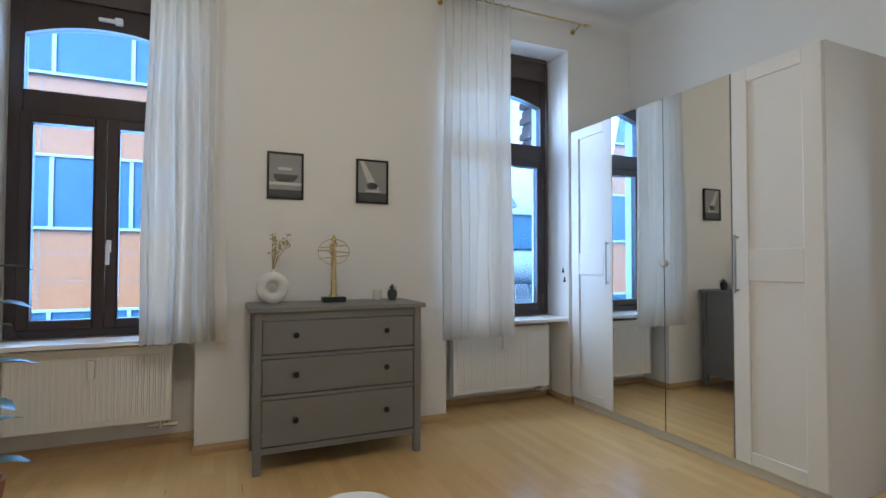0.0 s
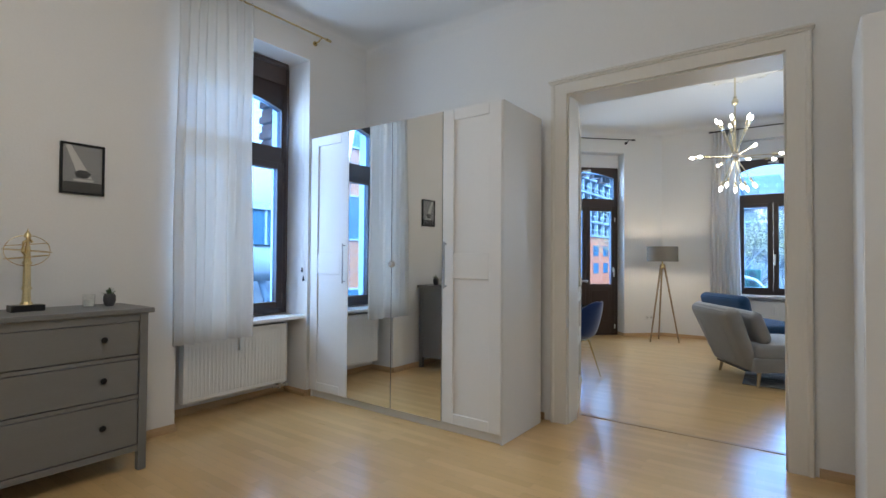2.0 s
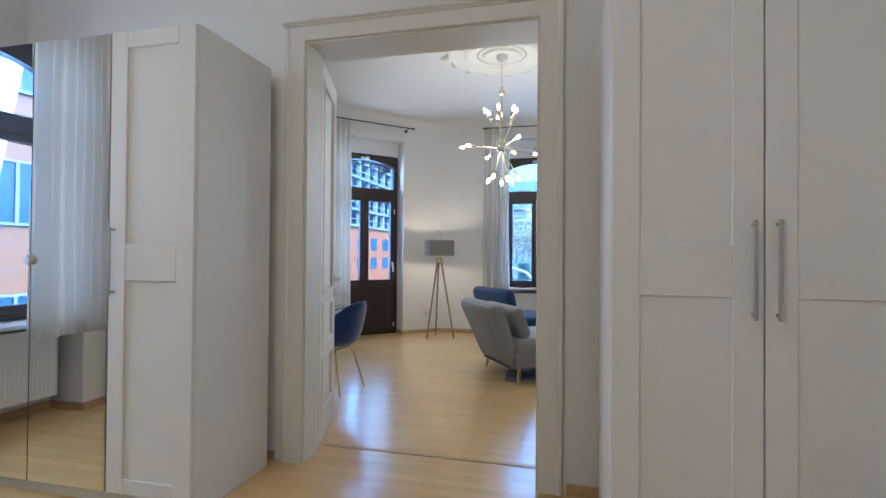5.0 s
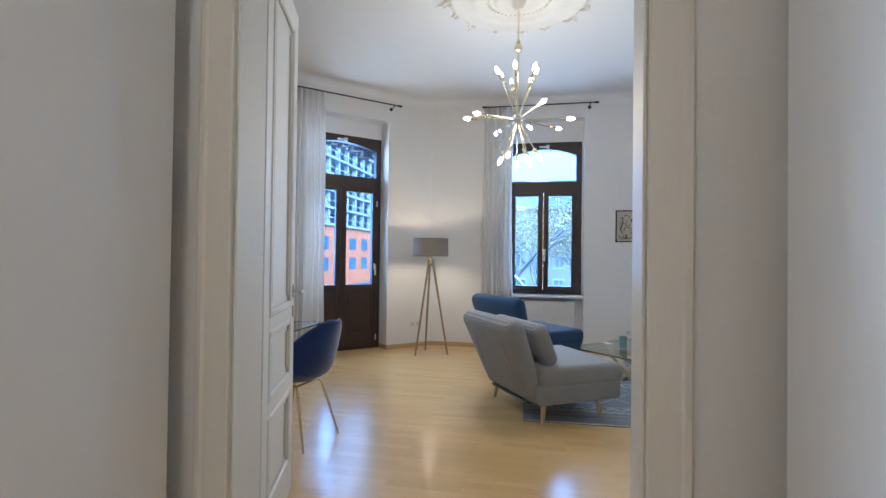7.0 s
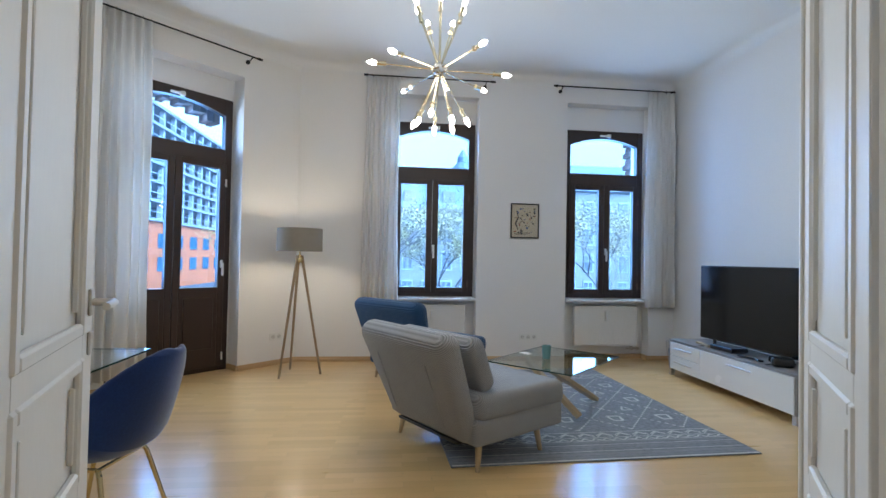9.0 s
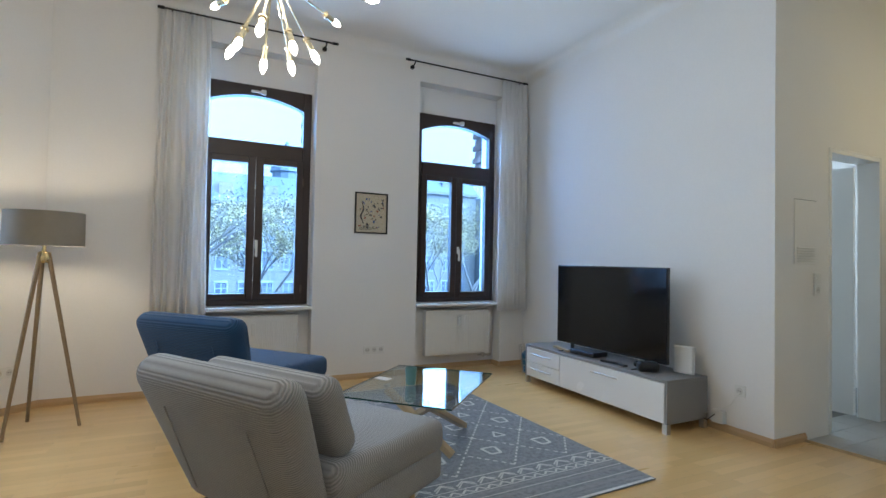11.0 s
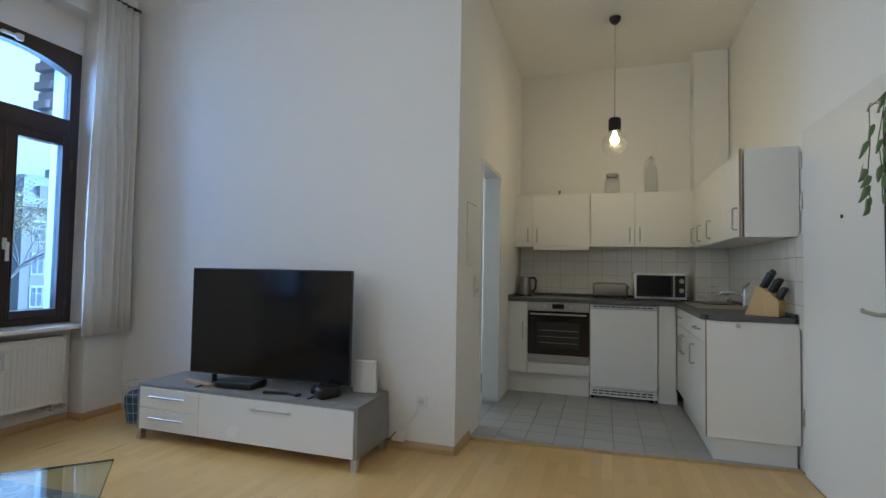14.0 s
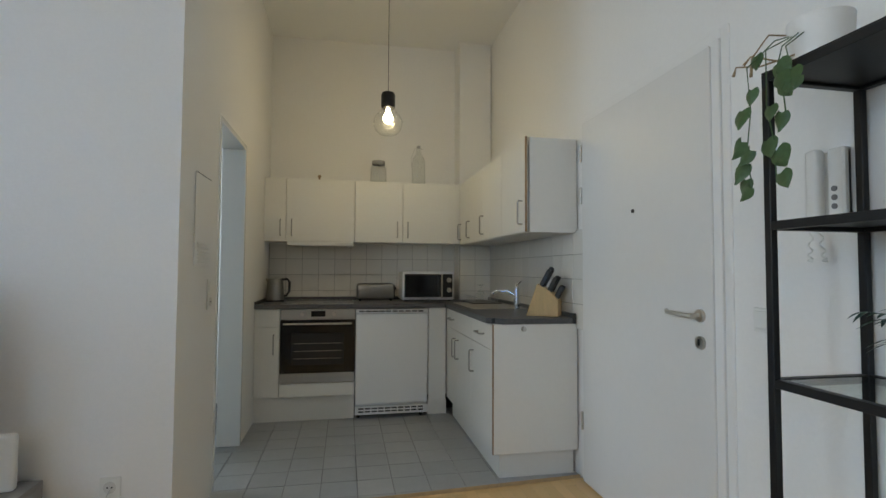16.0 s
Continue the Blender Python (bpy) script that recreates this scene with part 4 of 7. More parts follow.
# vase in the shape of a ring, with dried flowers
t = thing("ring_vase", pose(1.03, 3.68, 0.955) @ Matrix.Scale(1.15, 4), "white ceramic ring-shaped vase with dried flowers", "vase")
bm = B()
tube(bm, [(0.058 * math.cos(a), 0, 0.088 + 0.058 * math.sin(a)) for a in [k * math.tau / 28 for k in range(28)]], 0.031, 14, True)
rod(bm, (0, 0, 0.14), (0, 0, 0.19), 0.016, 0.013, 16)
box(bm, -0.03, 0.03, -0.022, 0.022, 0, 0.03, 0.006)
part("body", bm, CERAMIC, t, smooth=True)
rnd = random.Random(4)
bm = B()
for k in range(14):
    a, l = rnd.uniform(0, math.tau), rnd.uniform(0.1, 0.19)
    tip = (0.02 + 0.06 * rnd.uniform(-0.6, 1), 0.03 * math.sin(a), 0.19 + l)
    tube(bm, [(0, 0, 0.17), (tip[0] * 0.4, tip[1] * 0.4, 0.19 + l * 0.5), tip], 0.0012, 4)
    for q in range(5):
        p = Vector(tip) + Vector((rnd.uniform(-0.02, 0.02), rnd.uniform(-0.02, 0.02), rnd.uniform(-0.02, 0.015)))
        g = bmesh.ops.create_icosphere(bm, subdivisions=1, radius=rnd.uniform(0.003, 0.007))
        bmesh.ops.translate(bm, verts=g["verts"], vec=p)
part("dried_flowers", bm, DRIED, t, "small dried yellow-brown flowers")


def sculpture(m):
    bm = B()
    for k, (r, z0, z1) in enumerate(((0.03, 0.035, 0.05), (0.021, 0.05, 0.12), (0.025, 0.12, 0.135), (0.019, 0.135, 0.26), (0.024, 0.26, 0.275), (0.016, 0.275, 0.36), (0.009, 0.36, 0.42))):
        rod(bm, (0, 0, z0), (0, 0, z1), r, r * 0.86, 10)
    tube(bm, [(0.0, 0, 0.3), (-0.025, -0.01, 0.33), (-0.02, -0.01, 0.38), (0.01, 0, 0.4), (0.02, 0, 0.38)], 0.008, 8)
    lathe(bm, [(0, 0.40), (0.018, 0.41), (0.014, 0.43), (0.004, 0.445), (0, 0.46)], 12)
    for z, r, tilt in ((0.3, 0.1, 0.12), (0.335, 0.108, -0.08), (0.37, 0.095, 0.1)):
        tube(bm, [(r * math.cos(a), r * math.sin(a), z + tilt * r * math.cos(a)) for a in [k * math.tau / 30 for k in range(30)]], 0.0022, 5, True)
    tube(bm, [(0.103 * math.cos(a), 0, 0.335 + 0.085 * math.sin(a)) for a in [k * math.tau / 30 for k in range(30)]], 0.0022, 5, True)
    n = len(bm.faces)
    box(bm, -0.075, 0.075, -0.045, 0.045, 0.0, 0.035, 0.002)
    bm.faces.ensure_lookup_table()
    for f in bm.faces[n:]:
        f.material_index = 1
    ob = part("gold_sculpture", bm, BRASS, at=m)
    ob.data.materials.append(BLACK_PL)
    return tagged(ob, "gold metal sculpture with hoops on a black plinth", "sculpture")


sculpture(pose(1.415, 3.66, 0.955))
t = thing("tealight_glass", pose(1.72, 3.68, 0.955), "small clear glass with a white candle", "candle")
bm = B()
lathe(bm, [(0, 0), (0.031, 0), (0.033, 0.075), (0.031, 0.075), (0.029, 0.004), (0, 0.004)], 20)
part("glass", bm, JAR_GLASS, t, smooth=True)
bm = B()
lathe(bm, [(0, 0.005), (0.027, 0.005), (0.027, 0.045), (0, 0.046)], 18)
part("candle", bm, CERAMIC, t, smooth=True)
t = thing("potted_succulent", pose(1.825, 3.665, 0.955), "small dark pot with a green succulent", "plant")
bm = B()
lathe(bm, [(0, 0), (0.022, 0), (0.034, 0.03), (0.033, 0.06), (0.026, 0.075), (0.023, 0.075), (0.022, 0.06), (0, 0.06)], 18)
part("pot", bm, CONCRETE_POT, t, smooth=True)


def leaf_mesh(bm, at, d, l, w, droop=0.2, fold=0.15):
    """A pointed leaf from at, along d."""
    d = Vector(d).normalized()
    side = d.cross(Vector((0, 0, 1)))
    side = side.normalized() if side.length > 0.05 else Vector((1, 0, 0))
    up = side.cross(d)
    prof = ((0.0, 0.08), (0.2, 0.75), (0.45, 1.0), (0.72, 0.72), (1.0, 0.03))
    rows = []
    for u, q in prof:
        c = Vector(at) + d * (u * l) - Vector((0, 0, 1)) * (droop * l * u * u)
        rows.append((bm.verts.new(c - side * w / 2 * q + up * fold * w * q), bm.verts.new(c), bm.verts.new(c + side * w / 2 * q + up * fold * w * q)))
    for a, b in zip(rows, rows[1:]):
        bm.faces.new((a[0], a[1], b[1], b[0]))
        bm.faces.new((a[1], a[2], b[2], b[1]))


bm = B()
for k in range(22):
    a, e = rnd.uniform(0, math.tau), rnd.uniform(0.4, 1.4)
    leaf_mesh(bm, (0, 0, 0.062), (math.cos(a) * math.cos(e), math.sin(a) * math.cos(e), math.sin(e)), rnd.uniform(0.03, 0.06), 0.016, 0.0)
part("leaves", bm, LEAF, t, smooth=True)

# the bedroom's own hanging lamp
t = thing("globe_lamp", pose(0.9, 1.3, 0), "white glass globe lamp hanging from the bedroom ceiling", "lamp")
bm = B()
lathe(bm, [(0, CEIL_Z - 0.04), (0.05, CEIL_Z - 0.035), (0.055, CEIL_Z - 0.001), (0, CEIL_Z - 0.001)], 20)
part("canopy", bm, PLASTIC, t, smooth=True)
bm = B()
rod(bm, (0, 0, 2.9), (0, 0, CEIL_Z - 0.03), 0.003, n=8)
part("cord", bm, PLASTIC, t)
bm = B()
lathe(bm, [(0, 2.64)] + [(0.14 * math.sin(a), 2.78 - 0.14 * math.cos(a)) for a in [k * math.pi / 12 for k in range(1, 12)]] + [(0, 2.92)], 28)
g = part("globe", bm, BULB, t, "lit white glass globe", True)
g.visible_shadow = False

# white round stool
t = thing("round_stool", pose(1.12, 1.82, 0), "small white round stool on the bedroom floor", "stool")
bm = B()
lathe(bm, [(0, 0.43), (0.12, 0.43), (0.14, 0.44), (0.14, 0.462), (0.13, 0.472), (0, 0.474)], 32)
part("seat", bm, WHITE_LAC, t, smooth=True)
for k in range(3):
    a = k * math.tau / 3 + 0.4
    bm = B()
    rod(bm, (0.13 * math.cos(a), 0.13 * math.sin(a), 0), (0.07 * math.cos(a), 0.07 * math.sin(a), 0.44), 0.011, 0.014)
    part("leg", bm, WHITE_LAC, t)

# rubber plant
t = thing("rubber_plant", pose(-0.28, 3.2, 0), "tall rubber plant in a terracotta pot on the floor", "plant")
TERRA = material("terracotta", (0.3, 0.13, 0.07), 0.8, var=0.15, bump=0.1)
bm = B()
lathe(bm, [(0, 0), (0.09, 0), (0.125, 0.2), (0.13, 0.24), (0.118, 0.24), (0.11, 0.2), (0, 0.2)], 28)
part("pot", bm, TERRA, t, smooth=True)
bm = B()
tube(bm, [(0, 0, 0.19), (0.02, 0.01, 0.6), (-0.01, 0, 1.0), (0.02, 0, 1.25)], [0.014, 0.011, 0.008, 0.005], 8)
part("stem", bm, OLD_WOOD, t, smooth=True)
for k in range(17):
    a, z = k * 2.4, 0.3 + k * 0.055
    bm = B()
    leaf_mesh(bm, (0.01, 0, z), (math.cos(a), math.sin(a), 0.35), 0.24, 0.11, 0.35, 0.12)
    part("leaf", bm, LEAF_B, t, smooth=True)


# ---- wardrobes ----
def shaker_door(t, y0, y1, z0, z1):
    """A framed door with two sunk panels on the x = 0 plane, its face towards -x."""
    f = 0.098
    door = part("door", bx(0.011, 0.02, y0, y1, z0, z1), WHITE_FOIL, t)
    for a in ((y0, y0 + f, z0, z1), (y1 - f, y1, z0, z1)):
        part("stile", bx(0, 0.011, *a, bevel=0.003), WHITE_FOIL, door)
    for a, b in ((z0, 0.145), (1.118, 1.3), (z1 - 0.083, z1)):
        part("rail", bx(0, 0.011, y0 + f, y1 - f, a, b, bevel=0.0025), WHITE_FOIL, door)
    return door


def bar_handle(parent, y, z0, z1):
    bm = B()
    box(bm, -0.034, -0.026, y - 0.007, y + 0.007, z0, z1, 0.002)
    for z in (z0 + 0.012, z1 - 0.02):
        box(bm, -0.027, 0.001, y - 0.005, y + 0.005, z, z + 0.01)
    part("handle", bm, HANDLE, parent, "slim steel bar handle")


def wardrobe(m, n, mirrors, handles, label, h=2.36):
    """A tall wardrobe of n doors each half a metre wide. Local -x is the front, y across from 0."""
    t = thing("wardrobe", m, label, "wardrobe")
    w = 0.5 * n
    d = 0.62
    part("side_panel", bx(0.022, d, 0, 0.018, 0, h, bevel=0.001), WHITE_FOIL, t)
    part("side_panel", bx(0.022, d, w - 0.018, w, 0, h, bevel=0.001), WHITE_FOIL, t)
    part("top_panel", bx(0.022, d, 0.018, w - 0.018, h - 0.018, h), WHITE_FOIL, t)
    part("bottom_panel", bx(0.022, d, 0.018, w - 0.018, 0.07, 0.088), WHITE_FOIL, t)
    part("back_panel", bx(d - 0.008, d - 0.002, 0.018, w - 0.018, 0.07, h - 0.018), WHITE_FOIL, t)
    part("plinth", bx(0.04, 0.056, 0.018, w - 0.018, 0, 0.07), WHITE_FOIL, t)
    for k in range(n):
        y0, y1 = 0.5 * k + 0.0025, 0.5 * k + 0.4975
        if k in mirrors:
            door = part("mirror_door", bx(0.006, 0.018, y0, y1, 0.07, h - 0.006), GREY_PAINT, t, "full-height mirror door")
            part("mirror", bx(0, 0.005, y0 + 0.001, y1 - 0.001, 0.072, h - 0.008), MIRROR, door, "clear mirror")
        else:
            door = shaker_door(t, y0, y1, 0.07, h - 0.006)
        for kk, s in handles:
            if kk == k:
                bar_handle(door, y0 + 0.035 if s < 0 else y1 - 0.035, 1.045, 1.385)
    if mirrors:
        bm = B()
        y = 0.5 * mirrors[1]
        lathe(bm, [(0, -0.022), (0.02, -0.02), (0.026, -0.012), (0.026, 0.0), (0.0, 0.0)], 22)
        bmesh.ops.rotate(bm, verts=bm.verts, matrix=Matrix.Rotation(radians(90), 3, "Y"))
        bmesh.ops.translate(bm, verts=bm.verts, vec=(-0.0005, y, 1.215))
        part("knob", bm, STEEL, t, "round steel knob between the mirrors", True)
    return t


wardrobe(pose(3.505, 1.84, 0), 4, (1, 2), ((0, 1), (3, -1)), "white four-door wardrobe with two mirror doors")
wardrobe(pose(3.41, -1.03, 0), 2, (), ((0, 1), (1, -1)), "white two-door panelled wardrobe with steel handles")
t = thing("leaning_panel", pose(3.86, SOUTH + 0.075, 0, -4, 0, 0), "grey framed board leaning behind the wardrobe", "board")
bm = B()
box(bm, 0, 0.33, 0.0, 0.018, 0, 0.68, 0.002)
part("frame", bm, BLACK_METAL, t)
part("panel", bx(0.015, 0.315, 0.019, 0.021, 0.015, 0.665), GREY_PAINT, t)
# pull cord of the blind with two weights
t = thing("blind_cord", pose(3.49, 3.96, 2.9), "thin blind pull cord with two dark tassels", "cord")
bm = B()
tube(bm, [(0, 0, 0), (-0.003, -0.02, -0.8), (-0.004, -0.03, -1.72)], 0.0012, 5)
tube(bm, [(0, 0.004, 0), (-0.003, -0.03, -0.8), (-0.004, -0.05, -1.8)], 0.0012, 5)
part("cord", bm, PLASTIC, t)
for p in ((-0.005, -0.03, -1.75), (-0.005, -0.05, -1.83)):
    bm = B()
    lathe(bm, [(0, 0.03), (0.005, 0.02), (0.011, -0.02), (0.0, -0.022)], 10, p)
    part("tassel", bm, BLACK_PL, t, smooth=True)


# ---- living room ----
for a, b in ((0.06, 1.12), (-2.085, -1.03)):
    w = b - a
    radiator(Matrix.Translation((EAST + 0.03, b - 0.14, 0.165)) @ ME, w - 0.26, 0.48, "white fluted panel radiator under the window")
curtain_rod(Matrix.Translation((EAST - 0.1, 1.38, 3.285)) @ ME, 1.45, BLACK_METAL, "thin black curtain rod on wall brackets")
curtain_rod(Matrix.Translation((EAST - 0.1, -0.86, 3.285)) @ ME, 1.45, BLACK_METAL, "thin black curtain rod on wall brackets")
curtain_rod(DIAG @ pose(0.40, -0.1, 3.24), 1.46, BLACK_METAL, "thin black curtain rod on wall brackets")
curtain(Matrix.Translation((EAST - 0.1, 1.2, 3.272)) @ ME, 0.38, 2.6, "long off-white sheer curtain beside the window", 7, 0.04, 11, 0.1)
curtain(Matrix.Translation((EAST - 0.1, -2.17, 3.272)) @ ME, 0.34, 2.62, "long off-white sheer curtain beside the window", 6, 0.04, 12, 0.08)
curtain(DIAG @ pose(0.62, -0.1, 3.227), 0.42, 3.1, "floor-length off-white sheer curtain beside the balcony door", 6, 0.045, 13, 0.1)
framed_picture(Matrix.Translation((EAST - 0.001, -0.34, 1.46)) @ ME, 0.345, 0.415, "framed print of black creatures on cream paper", 2)
socket_plate(Matrix.Translation((EAST - 0.001, -0.505, 0.283)) @ ME, 3, "row of three white wall sockets")
socket_plate(DIAG @ pose(DLEN - 0.28, -0.001, 0.31), 2, "white double wall socket behind the lamp")


def rosette(at):
    t = thing("ceiling_rosette", pose(*at), "round plaster ceiling rose with leaf ornament", "ceiling rose", "", "structure")
    bm = B()
    prof = [(0.0, -0.03), (0.14, -0.03), (0.16, -0.045), (0.19, -0.045), (0.21, -0.025), (0.3, -0.022), (0.33, -0.04), (0.37, -0.045), (0.40, -0.03), (0.42, -0.018), (0.5, -0.014), (0.53, -0.03), (0.56, -0.03), (0.58, -0.006), (0.6, 0.0)]
    lathe(bm, prof, 64)
    part("disc", bm, PLASTER, t, smooth=True)
    for k in range(16):
        a = k * math.tau / 16
        bm = B()
        big = k % 2 == 0
        for s in (-1, 0, 1):
            r0, l = 0.55, (0.17 if big else 0.11) * (1 if s == 0 else 0.75)
            aa = a + s * 0.42
            p = Vector((r0 * math.cos(a), r0 * math.sin(a), -0.012))
            leaf_mesh(bm, p, (math.cos(aa), math.sin(aa), -0.02), l, 0.055, 0.0, 0.3)
            for f in bm.faces:
                f.smooth = True
        g = bmesh.ops.create_uvsphere(bm, u_segments=8, v_segments=5, radius=0.022)
        bmesh.ops.translate(bm, verts=g["verts"], vec=(0.62 * math.cos(a), 0.62 * math.sin(a), -0.008))
        tube(bm, [(0.6 * math.cos(a + q * 0.04) + 0.045 * math.cos(a) * math.sin(q * 1.2), 0.6 * math.sin(a + q * 0.04) + 0.045 * math.sin(a) * math.sin(q * 1.2), -0.014) for q in range(6)], 0.012, 6)
        part("leaf_ornament", bm, PLASTER, t, smooth=True)
    for k in range(40):
        a = k * math.tau / 40
        bm = B()
        g = bmesh.ops.create_uvsphere(bm, u_segments=8, v_segments=5, radius=0.016)
        bmesh.ops.translate(bm, verts=g["verts"], vec=(0.255 * math.cos(a), 0.255 * math.sin(a), -0.022))
        part("bead", bm, PLASTER, t, smooth=True)
    return t


rosette((6.79, 0.8, CEIL_Z - 0.001))


def sputnik(at):
    """A spoked brass chandelier. at: the hub."""
    t = thing("chandelier", pose(*at), "brass spoked chandelier with many lit candle bulbs", "chandelier")
    top = CEIL_Z - 0.03 - at[2]
    bm = B()
    lathe(bm, [(0, top - 0.075), (0.02, top - 0.075), (0.05, top - 0.05), (0.062, top - 0.02), (0.062, top), (0, top)], 28)
    part("canopy", bm, CERAMIC, t, "white ceiling cup", True)
    bm = B()
    rod(bm, (0, 0, 0), (0, 0, top - 0.06), 0.008)
    lathe(bm, [(0.008, 0.56), (0.03, 0.575), (0.034, 0.6), (0.028, 0.62), (0.012, 0.635), (0.02, 0.65), (0.008, 0.66)], 20)
    part("stem", bm, PALE_BRASS, t, smooth=True)
    bm = B()
    g = bmesh.ops.create_icosphere(bm, subdivisions=2, radius=0.045)
    for k in range(18):
        d = Vector((math.cos(k * 2.4) * math.sqrt(1 - ((k + 0.5) / 9 - 1) ** 2), math.sin(k * 2.4) * math.sqrt(1 - ((k + 0.5) / 9 - 1) ** 2), (k + 0.5) / 9 - 1))
        g = bmesh.ops.create_icosphere(bm, subdivisions=1, radius=0.013)
        bmesh.ops.translate(bm, verts=g["verts"], vec=d * 0.045)
    part("hub", bm, CHROME, t, "knobbly round metal hub", True)
    arms = []
    for k in range(7):
        arms.append((math.tau * k / 7 + 0.35, radians(66 + (3 if k % 2 else -3)), 0.35))
        arms.append((math.tau * k / 7 + 0.1, radians(-65 + (4 if k % 2 else -3)), 0.3))
    for k, q in enumerate((5, 60, 135, 182, 240, 283, 322)):
        arms.append((radians(270 - q), radians(4 if k % 2 else -3), 0.35))
    for az, el, l in arms:
        d = Vector((math.cos(az) * math.cos(el), math.sin(az) * math.cos(el), math.sin(el)))
        bm = B()
        rod(bm, d * 0.04, d * l, 0.0045, n=8)
        arm = part("arm", bm, PALE_BRASS, t, smooth=True)
        bm = B()
        rod(bm, d * (l - 0.005), d * (l + 0.05), 0.0125, n=12)
        rod(bm, d * (l - 0.008), d * (l + 0.002), 0.017, n=12)
        part("bulb_holder", bm, PALE_BRASS, arm, smooth=True)
        bm = B()
        lathe(bm, [(0, 0.0), (0.011, 0.0), (0.016, 0.018), (0.0165, 0.03), (0.011, 0.048), (0.004, 0.061), (0, 0.063)], 12)
        bmesh.ops.transform(bm, matrix=Matrix.Translation(d * (l + 0.05)) @ d.to_track_quat("Z", "Y").to_matrix().to_4x4(), verts=bm.verts)
        b = part("bulb", bm, BULB, arm, "lit candle-shaped bulb", True)
        b.visible_shadow = False
    return t


sputnik((6.79, 0.8, 2.40))


def floor_lamp(m):
    t = thing("floor_lamp", m, "tripod floor lamp with weathered wood legs and grey drum shade", "lamp")
    for k in range(3):
        a = math.tau * k / 3 + 2.55
        bm = B()
        rod(bm, (0.24 * math.cos(a), 0.24 * math.sin(a), 0.002), (0.025 * math.cos(a), 0.025 * math.sin(a), 1.2), 0.011, 0.015, 10)
        part("leg", bm, OLD_WOOD, t, smooth=True)
    bm = B()
    lathe(bm, [(0, 1.13), (0.035, 1.13), (0.042, 1.16), (0.03, 1.2), (0.012, 1.21), (0.012, 1.27), (0, 1.27)], 18)
    part("joint", bm, BRASS, t, smooth=True)
    bm = B()
    lathe(bm, [(0.228, 1.245), (0.225, 1.475), (0.222, 1.475), (0.225, 1.245), (0.228, 1.245)], 48)
    part("shade", bm, SHADE, t, "grey fabric drum shade", True)
    bm = B()
    for k in range(3):
        a = math.tau * k / 3
        rod(bm, (0, 0, 1.27), (0.223 * math.cos(a), 0.223 * math.sin(a), 1.255), 0.002, n=6)
    part("shade_ring", bm, BRASS, t)
    bm = B()
    lathe(bm, [(0, 1.27), (0.014, 1.27), (0.03, 1.32), (0.028, 1.35), (0, 1.37)], 14)
    b = part("bulb", bm, BULB, t, "lit bulb inside the shade", True)
    b.visible_shadow = False
    return t


floor_lamp(pose(8.84, 2.0, 0))


def soft_box(bm, x0, x1, y0, y1, z0, z1, r=0.05, puff=0.0):
    """An upholstered block with round edges."""
    vs = box(bm, x0, x1, y0, y1, z0, z1, r, 4)
    if puff:
        cx, cy = (x0 + x1) / 2, (y0 + y1) / 2
        for v in vs:
            if v.is_valid and v.co.z > (z0 + z1) / 2:
                u, w = (v.co.x - cx) / (x1 - x0) * 2, (v.co.y - cy) / (y1 - y0) * 2
                v.co.z += puff * max(0, 1 - u * u) * max(0, 1 - w * w)
    return vs


def slipper_chair(m, mat, label, recline=22, cushion=True):
    """A low upholstered folding chair. Local -y is its front."""
    t = thing("slipper_chair", m, label, "chair", "lounge chairs")
    W = 0.44
    for x in (-0.375, 0.375):
        for y in (-0.25, 0.25):
            bm = B()
            s = 1 if y > 0 else -1
            rod(bm, (x * 1.05, y + s * 0.015, 0.0), (x, y - s * 0.01, 0.17), 0.013, 0.022, 14)
            part("leg", bm, OAK, t, "light wooden tapered leg", True)
    bm = B()
    soft_box(bm, -W, W, -0.43, 0.32, 0.15, 0.30, 0.03)
    part("seat_base", bm, mat, t, smooth=True)
    bm = B()
    soft_box(bm, -W, W, -0.46, 0.30, 0.27, 0.43, 0.055, 0.015)
    part("seat_cushion", bm, mat, t, smooth=True)
    # leaning back, narrower towards its foot
    bm = B()
    vs = soft_box(bm, -W - 0.015, W + 0.015, -0.075, 0.085, 0.0, 0.68, 0.076)
    for v in bm.verts:
        k = v.co.z / 0.68
        v.co.x *= 0.86 + 0.14 * min(1, k * 1.2)
        v.co.y *= 0.75 + 0.25 * min(1, k)
    bmesh.ops.transform(bm, matrix=Matrix.Translation((0, 0.27, 0.155)) @ Matrix.Rotation(radians(-recline), 4, "X"), verts=bm.verts)
    back = part("backrest", bm, mat, t, smooth=True)
    for x in (-0.25, 0.25):
        bm = B()
        box(bm, x - 0.003, x + 0.003, 0.083, 0.089, 0.12, 0.52, 0.001)
        bmesh.ops.transform(bm, matrix=Matrix.Translation((0, 0.27, 0.155)) @ Matrix.Rotation(radians(-recline), 4, "X"), verts=bm.verts)
        part("seam", bm, mat, back)
    bm = B()
    box(bm, -0.3, 0.3, 0.2, 0.34, 0.14, 0.155)
    part("underside", bm, BLACK_PL, t)
    if cushion:
        bm = B()
        soft_box(bm, -0.38, 0.40, -0.05, 0.085, 0.0, 0.34, 0.06)
        bmesh.ops.transform(bm, matrix=Matrix.Translation((0.0, 0.13, 0.43)) @ Matrix.Rotation(radians(-recline), 4, "X"), verts=bm.verts)
        part("back_cushion", bm, mat, t, smooth=True)
    return t


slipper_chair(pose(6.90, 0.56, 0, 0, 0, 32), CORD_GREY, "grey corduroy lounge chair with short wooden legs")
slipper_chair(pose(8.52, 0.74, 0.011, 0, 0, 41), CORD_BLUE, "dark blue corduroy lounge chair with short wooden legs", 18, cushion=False)


